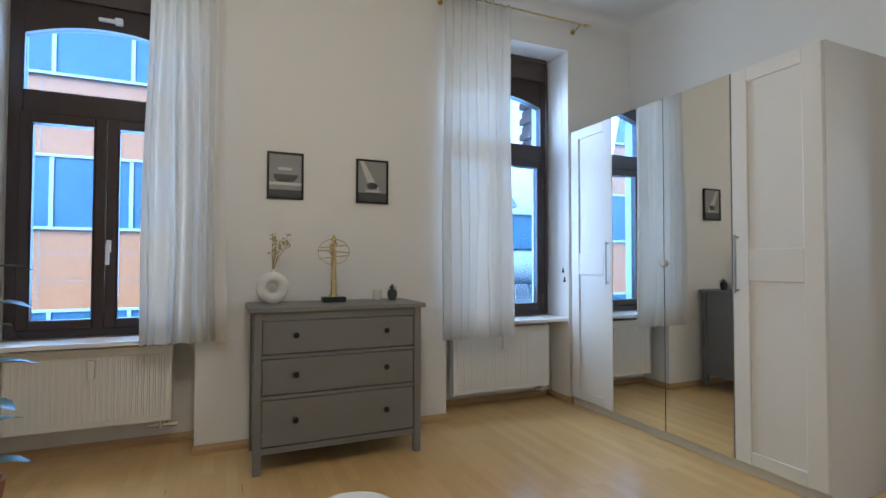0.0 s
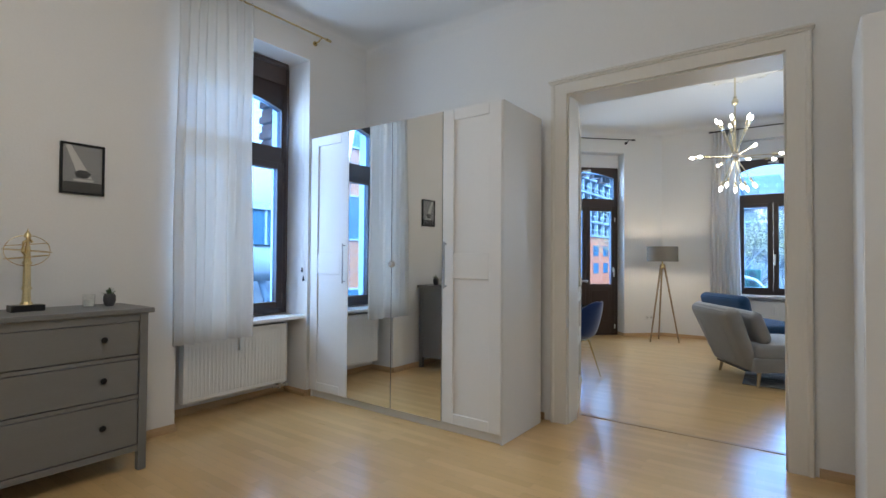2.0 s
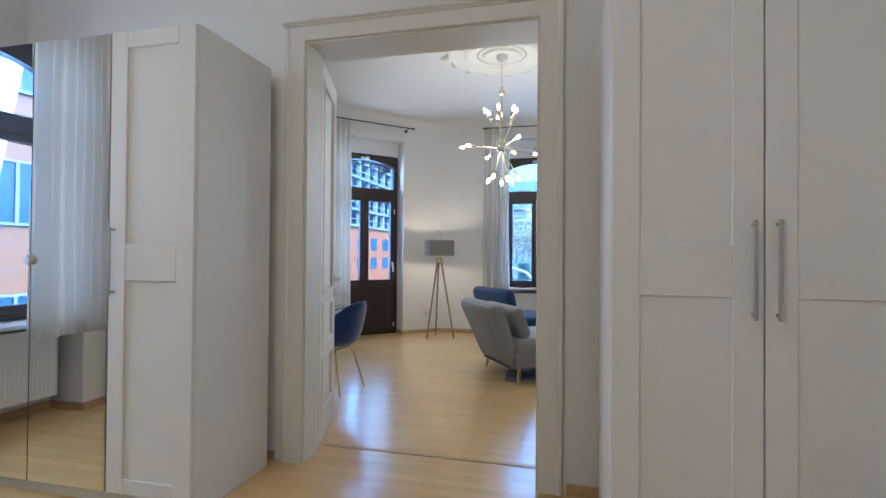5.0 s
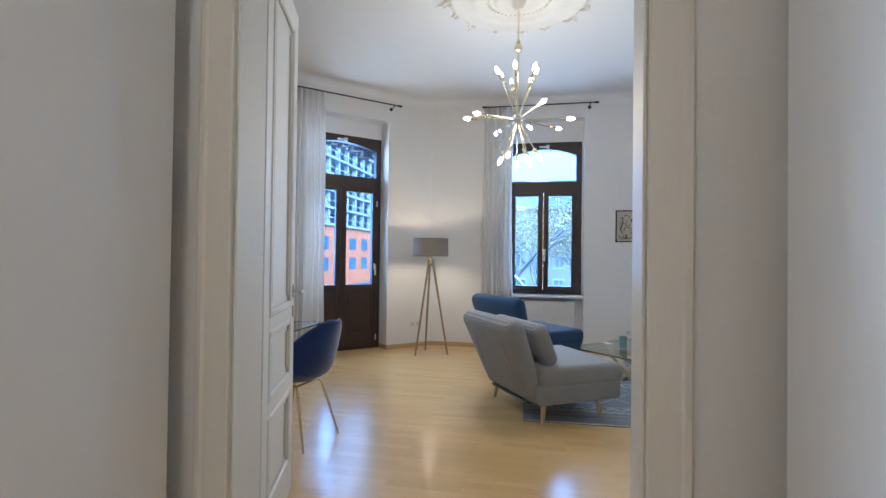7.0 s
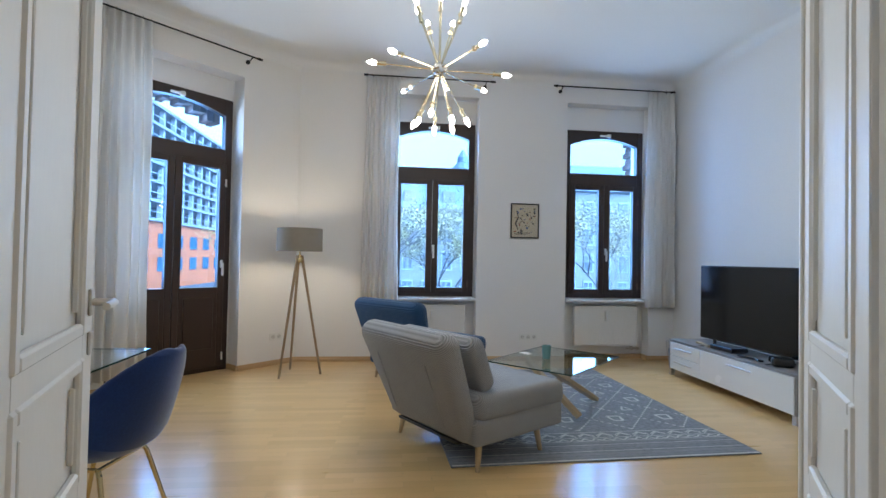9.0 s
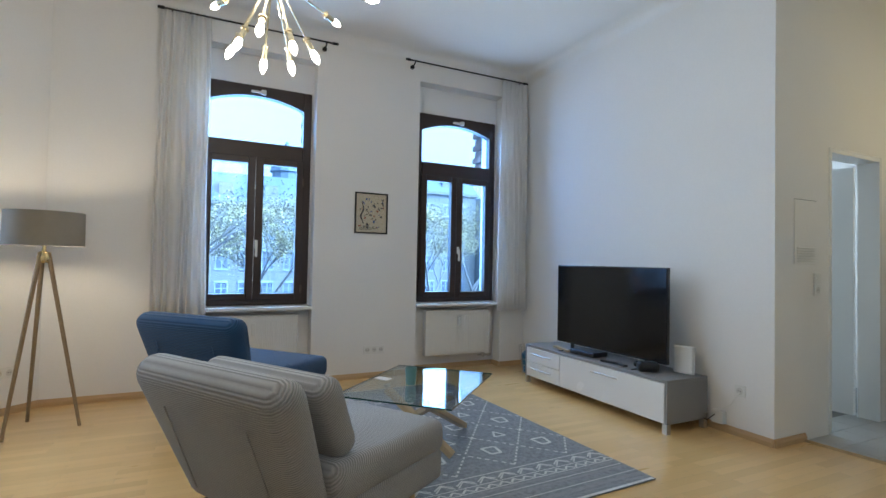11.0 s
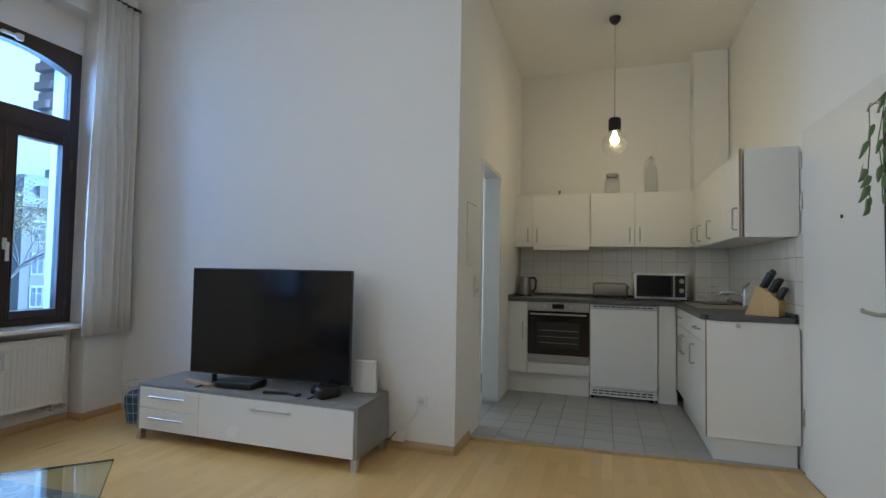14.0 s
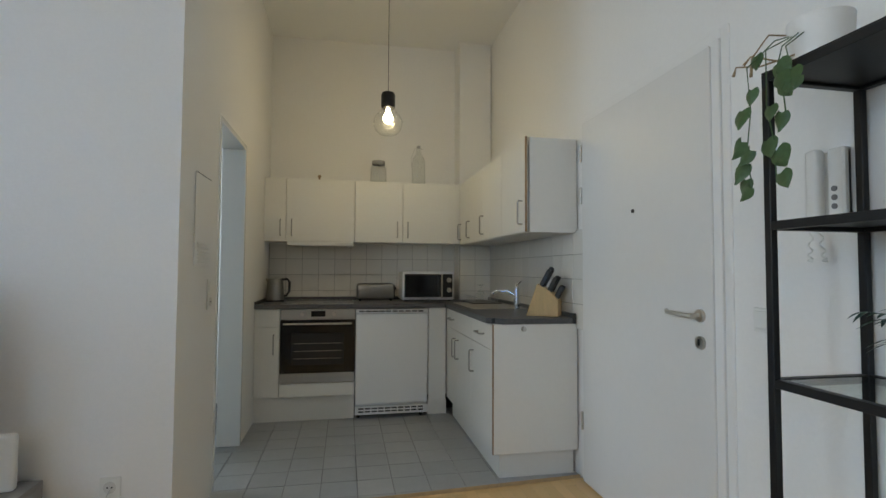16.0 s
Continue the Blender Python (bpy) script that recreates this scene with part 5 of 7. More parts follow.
def glass_edge(t, x0, x1, y0, y1, z0, z1):
    """The dark green cut edge round a glass board."""
    bm = B()
    e = 0.0015
    for q in ((x0 - e, x1 + e, y0 - e, y0), (x0 - e, x1 + e, y1, y1 + e), (x0 - e, x0, y0, y1), (x1, x1 + e, y0, y1)):
        box(bm, *q, z0, z1)
    part("glass_edge", bm, GLASS_EDGE, t, "dark green cut glass edge")


def coffee_table(m):
    """A glass board on three beams that lean across one another. Local x is its long side."""
    t = thing("coffee_table", m, "glass coffee table on crossed pale wooden beams", "table")
    a, b = 0.45, 0.345
    bm = B()
    box(bm, -a, a, -b, b, 0.412, 0.422, 0.002)
    g = part("glass_top", bm, TABLE_GLASS, t, "clear glass top")
    g.visible_shadow = False
    glass_edge(t, -a, a, -b, b, 0.413, 0.421)
    pads = []
    for foot, top in (((-0.053, -0.23), (-0.07, 0.2)), ((0.5, -0.13), (-0.28, -0.13)), ((0.33, 0.31), (-0.1, -0.22))):
        f, p = Vector((*foot, 0.028)), Vector((*top, 0.385))
        bm = B()
        beam(bm, f, p, 0.06, 0.036, 0.004)
        part("beam", bm, OAK, t, "pale wooden cross beam")
        pads.append(p)
    for p in pads:
        bm = B()
        lathe(bm, [(0, 0.395), (0.02, 0.395), (0.02, 0.4115), (0, 0.4115)], 14, (p.x, p.y, 0))
        part("pad", bm, STEEL, t)
    return t


coffee_table(pose(7.44, -0.215, 0.011, 0, 0, -45))
t = thing("cup", pose(7.44, -0.145, 0.434), "small teal cup on the glass table", "cup")
bm = B()
lathe(bm, [(0, 0), (0.03, 0), (0.036, 0.1), (0.033, 0.1), (0.028, 0.006), (0, 0.006)], 22)
part("body", bm, TEAL, t, smooth=True)
t = thing("fabric_coaster", pose(7.62, -0.03, 0.434, 0, 0, 30), "small pale cloth lying on the glass table", "cloth")
bm = B()
box(bm, -0.05, 0.05, -0.03, 0.03, 0, 0.006, 0.002)
part("cloth", bm, CERAMIC, t)


def patterned_rug(x0, x1, y0, y1):
    t = thing("rug", pose(x0, y0, 0.0, 0, 0, 2.5), "grey flat-woven rug with pale geometric pattern", "rug")
    L, Wd = x1 - x0, y1 - y0
    part("weave", bx(0, L, 0, Wd, 0.001, 0.009, bevel=0.002), RUG, t)
    lines = {0: [], 1: []}

    def seg(a, b, w=0.011, k=0):
        lines[k].append((a, b, w))

    def dashed(a, b, w=0.012, step=0.045):
        a, b = Vector(a), Vector(b)
        n = max(1, int((b - a).length / step))
        for i in range(n):
            seg(a.lerp(b, i / n), a.lerp(b, (i + 0.55) / n), w)

    def bands(sx, dx):
        """Stripes, zigzags and blocks across one end; sx the edge, dx inwards."""
        for o, w, k in ((0.012, 0.018, 0), (0.05, 0.012, 1), (0.09, 0.03, 1), (0.135, 0.006, 0), (0.205, 0.02, 1), (0.235, 0.006, 0), (0.275, 0.018, 1), (0.30, 0.007, 0), (0.36, 0.007, 0), (0.46, 0.008, 0)):
            seg((sx + dx * o, 0.01), (sx + dx * o, Wd - 0.01), w, k)
        n = int(Wd / 0.075)
        for i in range(n):
            y = Wd * i / n
            seg((sx + dx * 0.145, y), (sx + dx * 0.195, y + 0.03), 0.009, 1)
            seg((sx + dx * 0.31, y), (sx + dx * 0.345, y + 0.035), 0.012)
            seg((sx + dx * 0.345, y + 0.035), (sx + dx * 0.31, y + 0.07), 0.012)
        n = int(Wd / 0.13)
        for i in range(n):
            y, s = Wd * i / n, Wd / n
            for q in (0.0, 0.022):
                seg((sx + dx * (0.375 + q), y + 0.01), (sx + dx * (0.43 + q * 0.5), y + s / 2), 0.009)
                seg((sx + dx * (0.43 + q * 0.5), y + s / 2), (sx + dx * (0.375 + q), y + s - 0.01), 0.009)

    bands(0, 1)
    bands(L, -1)
    m0, m1 = 0.5, L - 0.5
    nx, ny = max(2, round((m1 - m0) / 0.42)), round(Wd / 0.42)
    cx, cy = (m1 - m0) / nx, Wd / ny
    for i in range(nx):
        for j in range(ny):
            x, y = m0 + cx * (i + 0.5), cy * (j + 0.5)
            for sa, sb in ((-1, -1), (-1, 1), (1, -1), (1, 1)):
                dashed((x + sa * cx / 2, y), (x, y + sb * cy / 2), 0.013)
                seg((x + sa * cx * 0.36, y), (x, y + sb * cy * 0.36), 0.007, 1)
            q = 0.05
            for a, b in (((-q, -q * 0.7), (q, -q)), ((q, -q), (q, q)), ((q, q), (-q, q * 0.7)), ((-q, q * 0.7), (-q, -q * 0.7))):
                seg((x + a[0], y + a[1]), (x + b[0], y + b[1]), 0.02)
            if i:
                for a, b in (((-q, -q), (q, 0)), ((q, 0), (-q, q)), ((-q, q), (-q, -q))):
                    seg((m0 + cx * i + a[0] * 0.9, cy * (j + 1) + a[1] * 0.9 - (cy if j == ny - 1 else 0) * 0), (m0 + cx * i + b[0] * 0.9, min(Wd - 0.01, cy * (j + 1) + b[1] * 0.9)), 0.016)
    for k, mt in ((0, RUG_YARN), (1, RUG_MID)):
        bm = B()
        for a, b, w in lines[k]:
            a, b = Vector((a[0], a[1], 0)), Vector((b[0], b[1], 0))
            a.x, b.x = min(L, max(0, a.x)), min(L, max(0, b.x))
            a.y, b.y = min(Wd, max(0, a.y)), min(Wd, max(0, b.y))
            d = b - a
            if d.length < 1e-4:
                continue
            s = Vector((-d.y, d.x, 0)).normalized() * w / 2
            z = Vector((0, 0, 0.0098 + 0.0004 * k))
            top = [bm.verts.new(p + z) for p in (a + s, a - s, b - s, b + s)]
            bm.faces.new(top)
        part("woven_pattern", bm, mt, t)
    return t


patterned_rug(6.572, 9.0, -1.272, 0.72)


def tv_board(m, w=1.69):
    t = thing("tv_board", m, "low white television board with grey top", "tv board")
    d, h = 0.43, 0.38
    GREYB = material("grey_board", (0.24, 0.235, 0.235), 0.55, var=0.08, scale=5, fine=90, bump=0.04)
    part("top", bx(0, w, 0, d, h - 0.022, h, bevel=0.002), GREYB, t, "grey top board")
    for x in (0, w - 0.022):
        part("side_panel", bx(x, x + 0.022, 0.0, d, 0.07, h - 0.022, bevel=0.001), GREYB, t, "grey side board")
    part("bottom", bx(0.022, w - 0.022, 0.02, d, 0.07, 0.09), WHITE_LAC, t)
    part("back", bx(0.022, w - 0.022, d - 0.012, d - 0.002, 0.09, h - 0.022), WHITE_LAC, t)
    fronts = ((0.53, w - 0.024, 0.074, h - 0.026), (0.024, 0.526, 0.216, h - 0.026), (0.024, 0.526, 0.074, 0.212))
    for a, b, z0, z1 in fronts:
        f = part("drawer_front", bx(a, b, -0.004, 0.014, z0, z1, bevel=0.0015), WHITE_LAC, t, "white glossy drawer front")
        cx, l = ((a + b) / 2 + 0, 0.3)
        bm = B()
        box(bm, cx - l / 2, cx + l / 2, -0.03, -0.02, z1 - 0.06, z1 - 0.048, 0.003)
        for x in (cx - l / 2 + 0.02, cx + l / 2 - 0.03):
            box(bm, x, x + 0.01, -0.021, -0.003, z1 - 0.058, z1 - 0.05)
        part("handle", bm, STEEL, f, "brushed steel bar handle")
    for x in (0.0, w - 0.04):
        for y in (0.0, d - 0.04):
            part("leg", bx(x, x + 0.04, y, y + 0.04, 0, 0.07), STEEL, t, "square metal leg")
    return t


BOARD = Matrix.Translation((8.745, -1.94, 0)) @ Matrix.Rotation(math.pi, 4, "Z")
tv_board(Matrix.Translation((8.745, -1.94, 0)) @ Matrix.Rotation(math.pi, 4, "Z"))


def television(m):
    """Local x across, front towards -y."""
    t = thing("television", m, "large black flat television standing on the board", "television")
    w, h = 1.255, 0.735
    bm = B()
    box(bm, 0, w, 0.0, 0.03, 0, h, 0.006, 2)
    box(bm, 0.25, w - 0.25, 0.03, 0.06, 0.08, h * 0.6, 0.015)
    part("housing", bm, BLACK_PL, t)
    part("screen", bx(0.009, w - 0.009, -0.0015, 0.001, 0.014, h - 0.009), SCREEN, t, "dark switched-off screen")
    for x in (0.2, w - 0.2):
        bm = B()
        box(bm, x - 0.012, x + 0.012, 0.005, 0.03, -0.057, 0.01, 0.002)
        beam(bm, (x, 0.0, -0.055), (x, -0.15, -0.059), 0.02, 0.006, 0.001)
        beam(bm, (x, 0.02, -0.055), (x, 0.12, -0.059), 0.02, 0.006, 0.001)
        part("foot", bm, BLACK_METAL, t, "flat black metal foot")
    return t


television(Matrix.Translation((8.475, -2.115, 0.443)) @ Matrix.Rotation(radians(181), 4, "Z"))
t = thing("media_receiver", pose(8.02, -2.1, 0.38, 0, 0, 4), "black set-top box on the board", "set-top box")
part("case", bx(-0.14, 0.14, -0.09, 0.09, 0.004, 0.045, bevel=0.006), BLACK_PL, t)
for k, (x, y, a) in enumerate(((7.68, -2.03, 14), (7.6, -2.05, -18))):
    t = thing("remote_control", pose(x, y, 0.38, 0, 0, a), "black remote control lying on the board", "remote control", "remote controls")
    part("body", bx(-0.09, 0.09, -0.022, 0.022, 0, 0.018, bevel=0.005), BLACK_PL, t)
    bm = B()
    for i in range(5):
        for j in range(2):
            box(bm, -0.06 + i * 0.026, -0.046 + i * 0.026, -0.012 + j * 0.015, -0.003 + j * 0.015, 0.0185, 0.021)
    part("buttons", bm, GREY_PAINT, t)
t = thing("game_controller", pose(7.33, -2.06, 0.38, 0, 0, 60) @ Matrix.Scale(1.3, 4), "small black gadget on the board", "gadget")
bm = B()
soft_box(bm, -0.06, 0.06, -0.035, 0.035, 0, 0.06, 0.02)
part("body", bm, BLACK_PL, t, smooth=True)
bm = B()
soft_box(bm, 0.035, 0.07, -0.05, -0.02, 0.02, 0.055, 0.012)
part("lens", bm, SCREEN, t, smooth=True)
t = thing("white_router", pose(7.2, -2.27, 0.38, 0, 0, 8), "upright white plastic router behind the television", "router")
bm = B()
box(bm, -0.10, 0.06, -0.02, 0.02, 0, 0.21, 0.012, 3)
part("case", bm, PLASTIC, t)
# the television's pale left foot, built as a separate flat blade
t = thing("folded_bracket", pose(8.35, -2.06, 0.38, 0, 0, -12), "flat pale foot blade of the television on the board", "stick")
part("stick", bx(-0.15, 0.12, -0.02, 0.02, 0, 0.02, bevel=0.003), OAK, t)
MT = Matrix.Rotation(math.pi, 4, "Z")
socket_plate(Matrix.Translation((6.83, TVW + 0.001, 0.32)) @ MT, 1, "single white wall socket with a plug")
t = thing("power_strip", pose(6.98, TVW + 0.03, 0.0), "small white junction box with cables near the floor", "socket")
part("box", bx(-0.05, 0.04, -0.029, 0.02, 0.06, 0.15, bevel=0.004), PLASTIC, t)
t = thing("power_cable", pose(0, 0, 0), "thin pale cable hanging on the wall", "cable")
bm = B()
tube(bm, [(6.83, TVW + 0.012, 0.31), (6.83, TVW + 0.05, 0.29), (6.87, TVW + 0.045, 0.22), (6.96, TVW + 0.05, 0.15), (7.07, TVW + 0.06, 0.11), (7.12, TVW + 0.08, 0.1)], 0.004, 6)
part("cable", bm, PLASTIC, t, smooth=True)
bm = B()
tube(bm, [(6.99, TVW + 0.05, 0.12), (7.03, TVW + 0.08, 0.07), (7.1, TVW + 0.08, 0.09)], 0.0035, 6)
part("cable", bm, BLACK_PL, t, smooth=True)

# wire basket with blue cloth in the corner
t = thing("wire_basket", pose(9.05, -2.24, 0), "round wire basket with a blue cloth inside", "basket")
bm = B()
for z, r in ((0.02, 0.1), (0.09, 0.115), (0.16, 0.125), (0.23, 0.135), (0.29, 0.14)):
    tube(bm, [(r * math.cos(a), r * math.sin(a), z) for a in [k * math.tau / 28 for k in range(28)]], 0.0025, 5, True)
for k in range(16):
    a = k * math.tau / 16
    tube(bm, [(0.1 * math.cos(a), 0.1 * math.sin(a), 0.0), (0.125 * math.cos(a), 0.125 * math.sin(a), 0.16), (0.14 * math.cos(a), 0.14 * math.sin(a), 0.29)], 0.0018, 4)
part("wires", bm, WIRE, t)
bm = B()
lathe(bm, [(0, 0.004), (0.09, 0.006), (0.11, 0.1), (0.118, 0.2), (0.07, 0.235), (0.03, 0.21), (0, 0.23)], 20)
for v in bm.verts:
    v.co += Vector((noise.noise(v.co * 14), noise.noise(v.co * 14 + Vector((5, 0, 0))), noise.noise(v.co * 14 + Vector((0, 9, 0))))) * 0.012 if v.co.z > 0.02 else Vector()
part("cloth", bm, BASKET_BLUE, t, "crumpled blue cloth", True)


# ---- dining corner ----
def shell_chair(m):
    """A padded bucket chair on thin brass legs. Local +y is its front."""
    t = thing("dining_chair", m, "blue velvet shell chair on thin brass legs", "chair")
    bm = B()
    rows = []
    prof = ((0.22, 0.445, 0.2), (0.12, 0.415, 0.245), (0.0, 0.41, 0.26), (-0.12, 0.42, 0.265), (-0.2, 0.455, 0.27), (-0.24, 0.54, 0.265), (-0.27, 0.64, 0.245), (-0.295, 0.74, 0.195), (-0.31, 0.81, 0.11), (-0.313, 0.825, 0.03))
    for i, (y, z, w) in enumerate(prof):
        row = []
        for k in range(13):
            u = k / 6 - 1
            curl = abs(u) ** 2.4
            up = curl * (0.09 if i < 5 else 0.0)
            fw = curl * (0, 0, 0, 0.02, 0.12, 0.23, 0.2, 0.13, 0.06, 0.02)[i]
            row.append(bm.verts.new((w * u, y + fw, z + up)))
        rows.append(row)
    for a, b in zip(rows, rows[1:]):
        for k in range(12):
            bm.faces.new((a[k], a[k + 1], b[k + 1], b[k]))
    s = part("shell", bm, SHELL_BLUE, t, smooth=True)
    so = s.modifiers.new("padding", "SOLIDIFY")
    so.thickness, so.offset = 0.035, 0.0
    su = s.modifiers.new("round", "SUBSURF")
    su.levels = su.render_levels = 1
    bm = B()
    tube(bm, [(-0.13, -0.1, 0.392), (0.13, -0.1, 0.392), (0.13, 0.1, 0.392), (-0.13, 0.1, 0.392)], 0.008, 8, True)
    part("seat_frame", bm, BRASS, t)
    for sx in (-1, 1):
        for sy in (-1, 1):
            bm = B()
            tube(bm, [(sx * 0.125, sy * 0.095, 0.395), (sx * 0.135, sy * 0.11, 0.37), (sx * 0.2, sy * 0.21, 0.0)], [0.0095, 0.0095, 0.007], 10)
            part("leg", bm, BRASS, t, "thin brass leg", True)
    return t


shell_chair(pose(5.76, 2.22, 0, 0, 0, -9))


def dining_table(m):
    t = thing("dining_table", m, "glass dining table on dark metal legs", "table")
    bm = B()
    box(bm, 0, 1.3, 0, 0.8, 0.73, 0.74, 0.003)
    g = part("glass_top", bm, TABLE_GLASS, t, "clear glass top")
    g.visible_shadow = False
    glass_edge(t, 0, 1.3, 0, 0.8, 0.731, 0.739)
    for x in (0.12, 0.88):
        for y in (0.12, 0.68):
            bm = B()
            rod(bm, (x, y, 0), (x + (0.04 if x < 0.5 else -0.04), y + (0.04 if y < 0.4 else -0.04), 0.73), 0.012, 0.018)
            part("leg", bm, BLACK_METAL, t)
    return t


dining_table(pose(4.88, 2.22, 0))


# ---- kitchen ----
def small_handle(parent, a, b, out):
    """A bow handle from a to b that stands off along out."""
    a, b, o = Vector(a), Vector(b), Vector(out)
    bm = B()
    tube(bm, [a, a + o * 0.024, a + o * 0.03 + (b - a) * 0.04, b + o * 0.03 - (b - a) * 0.04, b + o * 0.024, b], 0.0055, 8)
    part("handle", bm, HANDLE, parent, "brushed steel bow handle", True)


def upper_unit(m, w, label, hinge, d=0.32, z0=1.455, z1=2.01, doors=1):
    """A wall cabinet. Local x across, wall at y = 0, front towards -y."""
    t = thing("wall_cabinet", m, label, "cabinet", "kitchen wall cabinets")
    bm = B()
    box(bm, 0.0005, w - 0.0005, -d + 0.03, 0, z0, z1)
    part("body", bm, KITCHEN, t)
    for k in range(doors):
        a, b = w * k / doors + 0.0025, w * (k + 1) / doors - 0.0025
        f = part("door", bx(a, b, -d, -d + 0.018, z0 + 0.002, z1 - 0.002, bevel=0.0012), KITCHEN, t)
        x = b - 0.045 if (hinge < 0) != (k % 2 == 1) else a + 0.045
        small_handle(f, (x, -d, z0 + 0.05), (x, -d, z0 + 0.19), (0, -1, 0))
    return t


def base_body(bm, x0, x1, d, z0=0.2, z1=0.895):
    box(bm, x0 + 0.0005, x1 - 0.0005, -d + 0.02, -0.02, z0, z1)


MK = Matrix.Translation((6.6, KIT_Y, 0)) @ Matrix.Rotation(math.pi, 4, "Z")
UD = 0.32
# back run of wall cabinets: local x counts from the bathroom wall
for x0, w, h in ((0.0, 0.185, -1), (0.185, 0.59, 1), (0.775, 0.43, -1), (1.205, 0.435, 1)):
    upper_unit(MK @ pose(x0, 0, 0), w, "plain white kitchen wall cabinet", h)
t = thing("cooker_hood", MK @ pose(0.185, 0, 1.42), "flat white cooker hood under the cabinet", "hood")
part("body", bx(0.01, 0.58, -0.33, -0.01, 0, 0.034, bevel=0.003), KITCHEN, t)
part("filter", bx(0.06, 0.53, -0.29, -0.05, -0.002, 0.0), STEEL, t, "metal grease filter")
# side run on the entrance wall: local x towards the back wall
MS = Matrix.Translation((KIT_X0, -2.9, 0)) @ Matrix.Rotation(radians(90), 4, "Z") @ Matrix.Scale(-1, 4, (1, 0, 0))


def side_unit(y0, y1, label, h, doors=1):
    """A wall cabinet on the entrance wall between y0 (near) and y1."""
    m = Matrix.Translation((KIT_X0, y1, 0)) @ Matrix.Rotation(radians(90), 4, "Z")
    return upper_unit(m, y0 - y1, label, h, 0.33, 1.44, 2.01, doors)


side_unit(-2.905, -3.365, "plain white kitchen wall cabinet with beech edge", -1)
side_unit(-3.365, -3.865, "plain white kitchen wall cabinet", 1)
side_unit(-3.865, -4.3, "plain white kitchen wall cabinet", 1)
side_unit(-4.3, -4.62, "narrow white kitchen corner cabinet", 1)
structure("trim_cabinet_edge", bx(4.85, 4.861, -2.904, -2.898, 1.44, 2.01), KEDGE, "beech edge band on the cabinet end", "edge band")

structure("trim_corner_filler", bx(4.858, 4.962, -4.66, -4.632, 1.455, 2.01), KITCHEN, "white filler between the wall cabinets", "panel")
# base units on the back wall
BD = 0.70
t = thing("base_cabinet", MK, "narrow white kitchen base cabinet", "cabinet", "kitchen base cabinets")
bm = B()
base_body(bm, 0.0, 0.195, BD)
part("body", bm, KITCHEN, t)
part("drawer", bx(0.003, 0.192, -BD, -BD + 0.018, 0.755, 0.892, bevel=0.0012), KITCHEN, t)
f = part("door", bx(0.003, 0.192, -BD, -BD + 0.018, 0.2, 0.75, bevel=0.0012), KITCHEN, t)
small_handle(f, (0.15, -BD, 0.54), (0.15, -BD, 0.69), (0, -1, 0))
t = thing("oven", MK @ pose(0.195, 0, 0), "built-in steel oven with dark glass door", "oven", "")
part("body", bx(0.004, 0.586, -BD + 0.02, -0.06, 0.3, 0.892), STEEL, t)
f = part("control_panel", bx(0.004, 0.586, -BD - 0.004, -BD + 0.02, 0.812, 0.892, bevel=0.002), HANDLE, t, "brushed steel control panel")
part("display", bx(0.24, 0.35, -BD - 0.006, -BD - 0.003, 0.832, 0.876), SCREEN, f, "dark clock display")
for x in (0.17, 0.42):
    bm = B()
    rod(bm, (x, -BD - 0.004, 0.853), (x, -BD - 0.024, 0.853), 0.016, 0.014, 20)
    part("dial", bm, STEEL, f, smooth=True)
f = part("door", bx(0.004, 0.586, -BD - 0.008, -BD + 0.02, 0.385, 0.806, bevel=0.003), SCREEN, t, "dark glass oven door")
part("door_window", bx(0.09, 0.5, -BD - 0.0095, -BD - 0.007, 0.45, 0.70), BLACK_PL, f)
bm = B()
for z in (0.5, 0.56, 0.62):
    rod(bm, (0.11, -BD - 0.0105, z), (0.48, -BD - 0.0105, z), 0.0015, n=6)
part("rack_line", bm, STEEL, f)
part("lower_trim", bx(0.004, 0.586, -BD - 0.008, -BD + 0.02, 0.31, 0.383, bevel=0.002), HANDLE, t, "brushed steel strip")
bm = B()
rod(bm, (0.03, -BD - 0.04, 0.778), (0.56, -BD - 0.04, 0.778), 0.008, n=12)
for x in (0.05, 0.54):
    rod(bm, (x, -BD - 0.04, 0.778), (x, -BD - 0.005, 0.778), 0.006)
part("handle", bm, STEEL, t, "steel bar handle", True)
f = thing("oven_cabinet", MK @ pose(0.195, 0, 0), "white drawer unit under the oven", "cabinet")
part("front", bx(0.003, 0.587, -BD, -BD + 0.018, 0.2, 0.3, bevel=0.0012), KITCHEN, f)
t = thing("refrigerator", MK @ pose(0.785, 0, 0), "white undercounter refrigerator with vent grilles", "refrigerator")
part("body", bx(0.003, 0.597, -BD + 0.03, -0.06, 0.03, 0.88), WHITE_LAC, t)
part("door", bx(0.003, 0.597, -BD - 0.004, -BD + 0.028, 0.12, 0.85, bevel=0.006, seg=2), WHITE_LAC, t)
for z0, z1 in ((0.857, 0.886), (0.045, 0.1)):
    g = part("vent_panel", bx(0.003, 0.597, -BD + 0.0, -BD + 0.028, z0 - 0.012 if z0 < 0.1 else z0, z1), WHITE_LAC, t)
    for k in range(10):
        bm = B()
        n = 2 if z0 < 0.1 else 1
        for q in range(n):
            zz = z0 + 0.006 + q * 0.024
            box(bm, 0.03 + k * 0.054, 0.073 + k * 0.054, -BD - 0.0015, -BD + 0.002, zz, zz + 0.012)
        part("vent_slot", bm, BLACK_PL, g)
bm = B()
for x in (0.03, 0.55):
    rod(bm, (x, -BD + 0.05, 0), (x, -BD + 0.05, 0.03), 0.014)
part("foot", bm, BLACK_PL, t)
t = thing("corner_filler", MK, "narrow white corner filler panel", "panel")
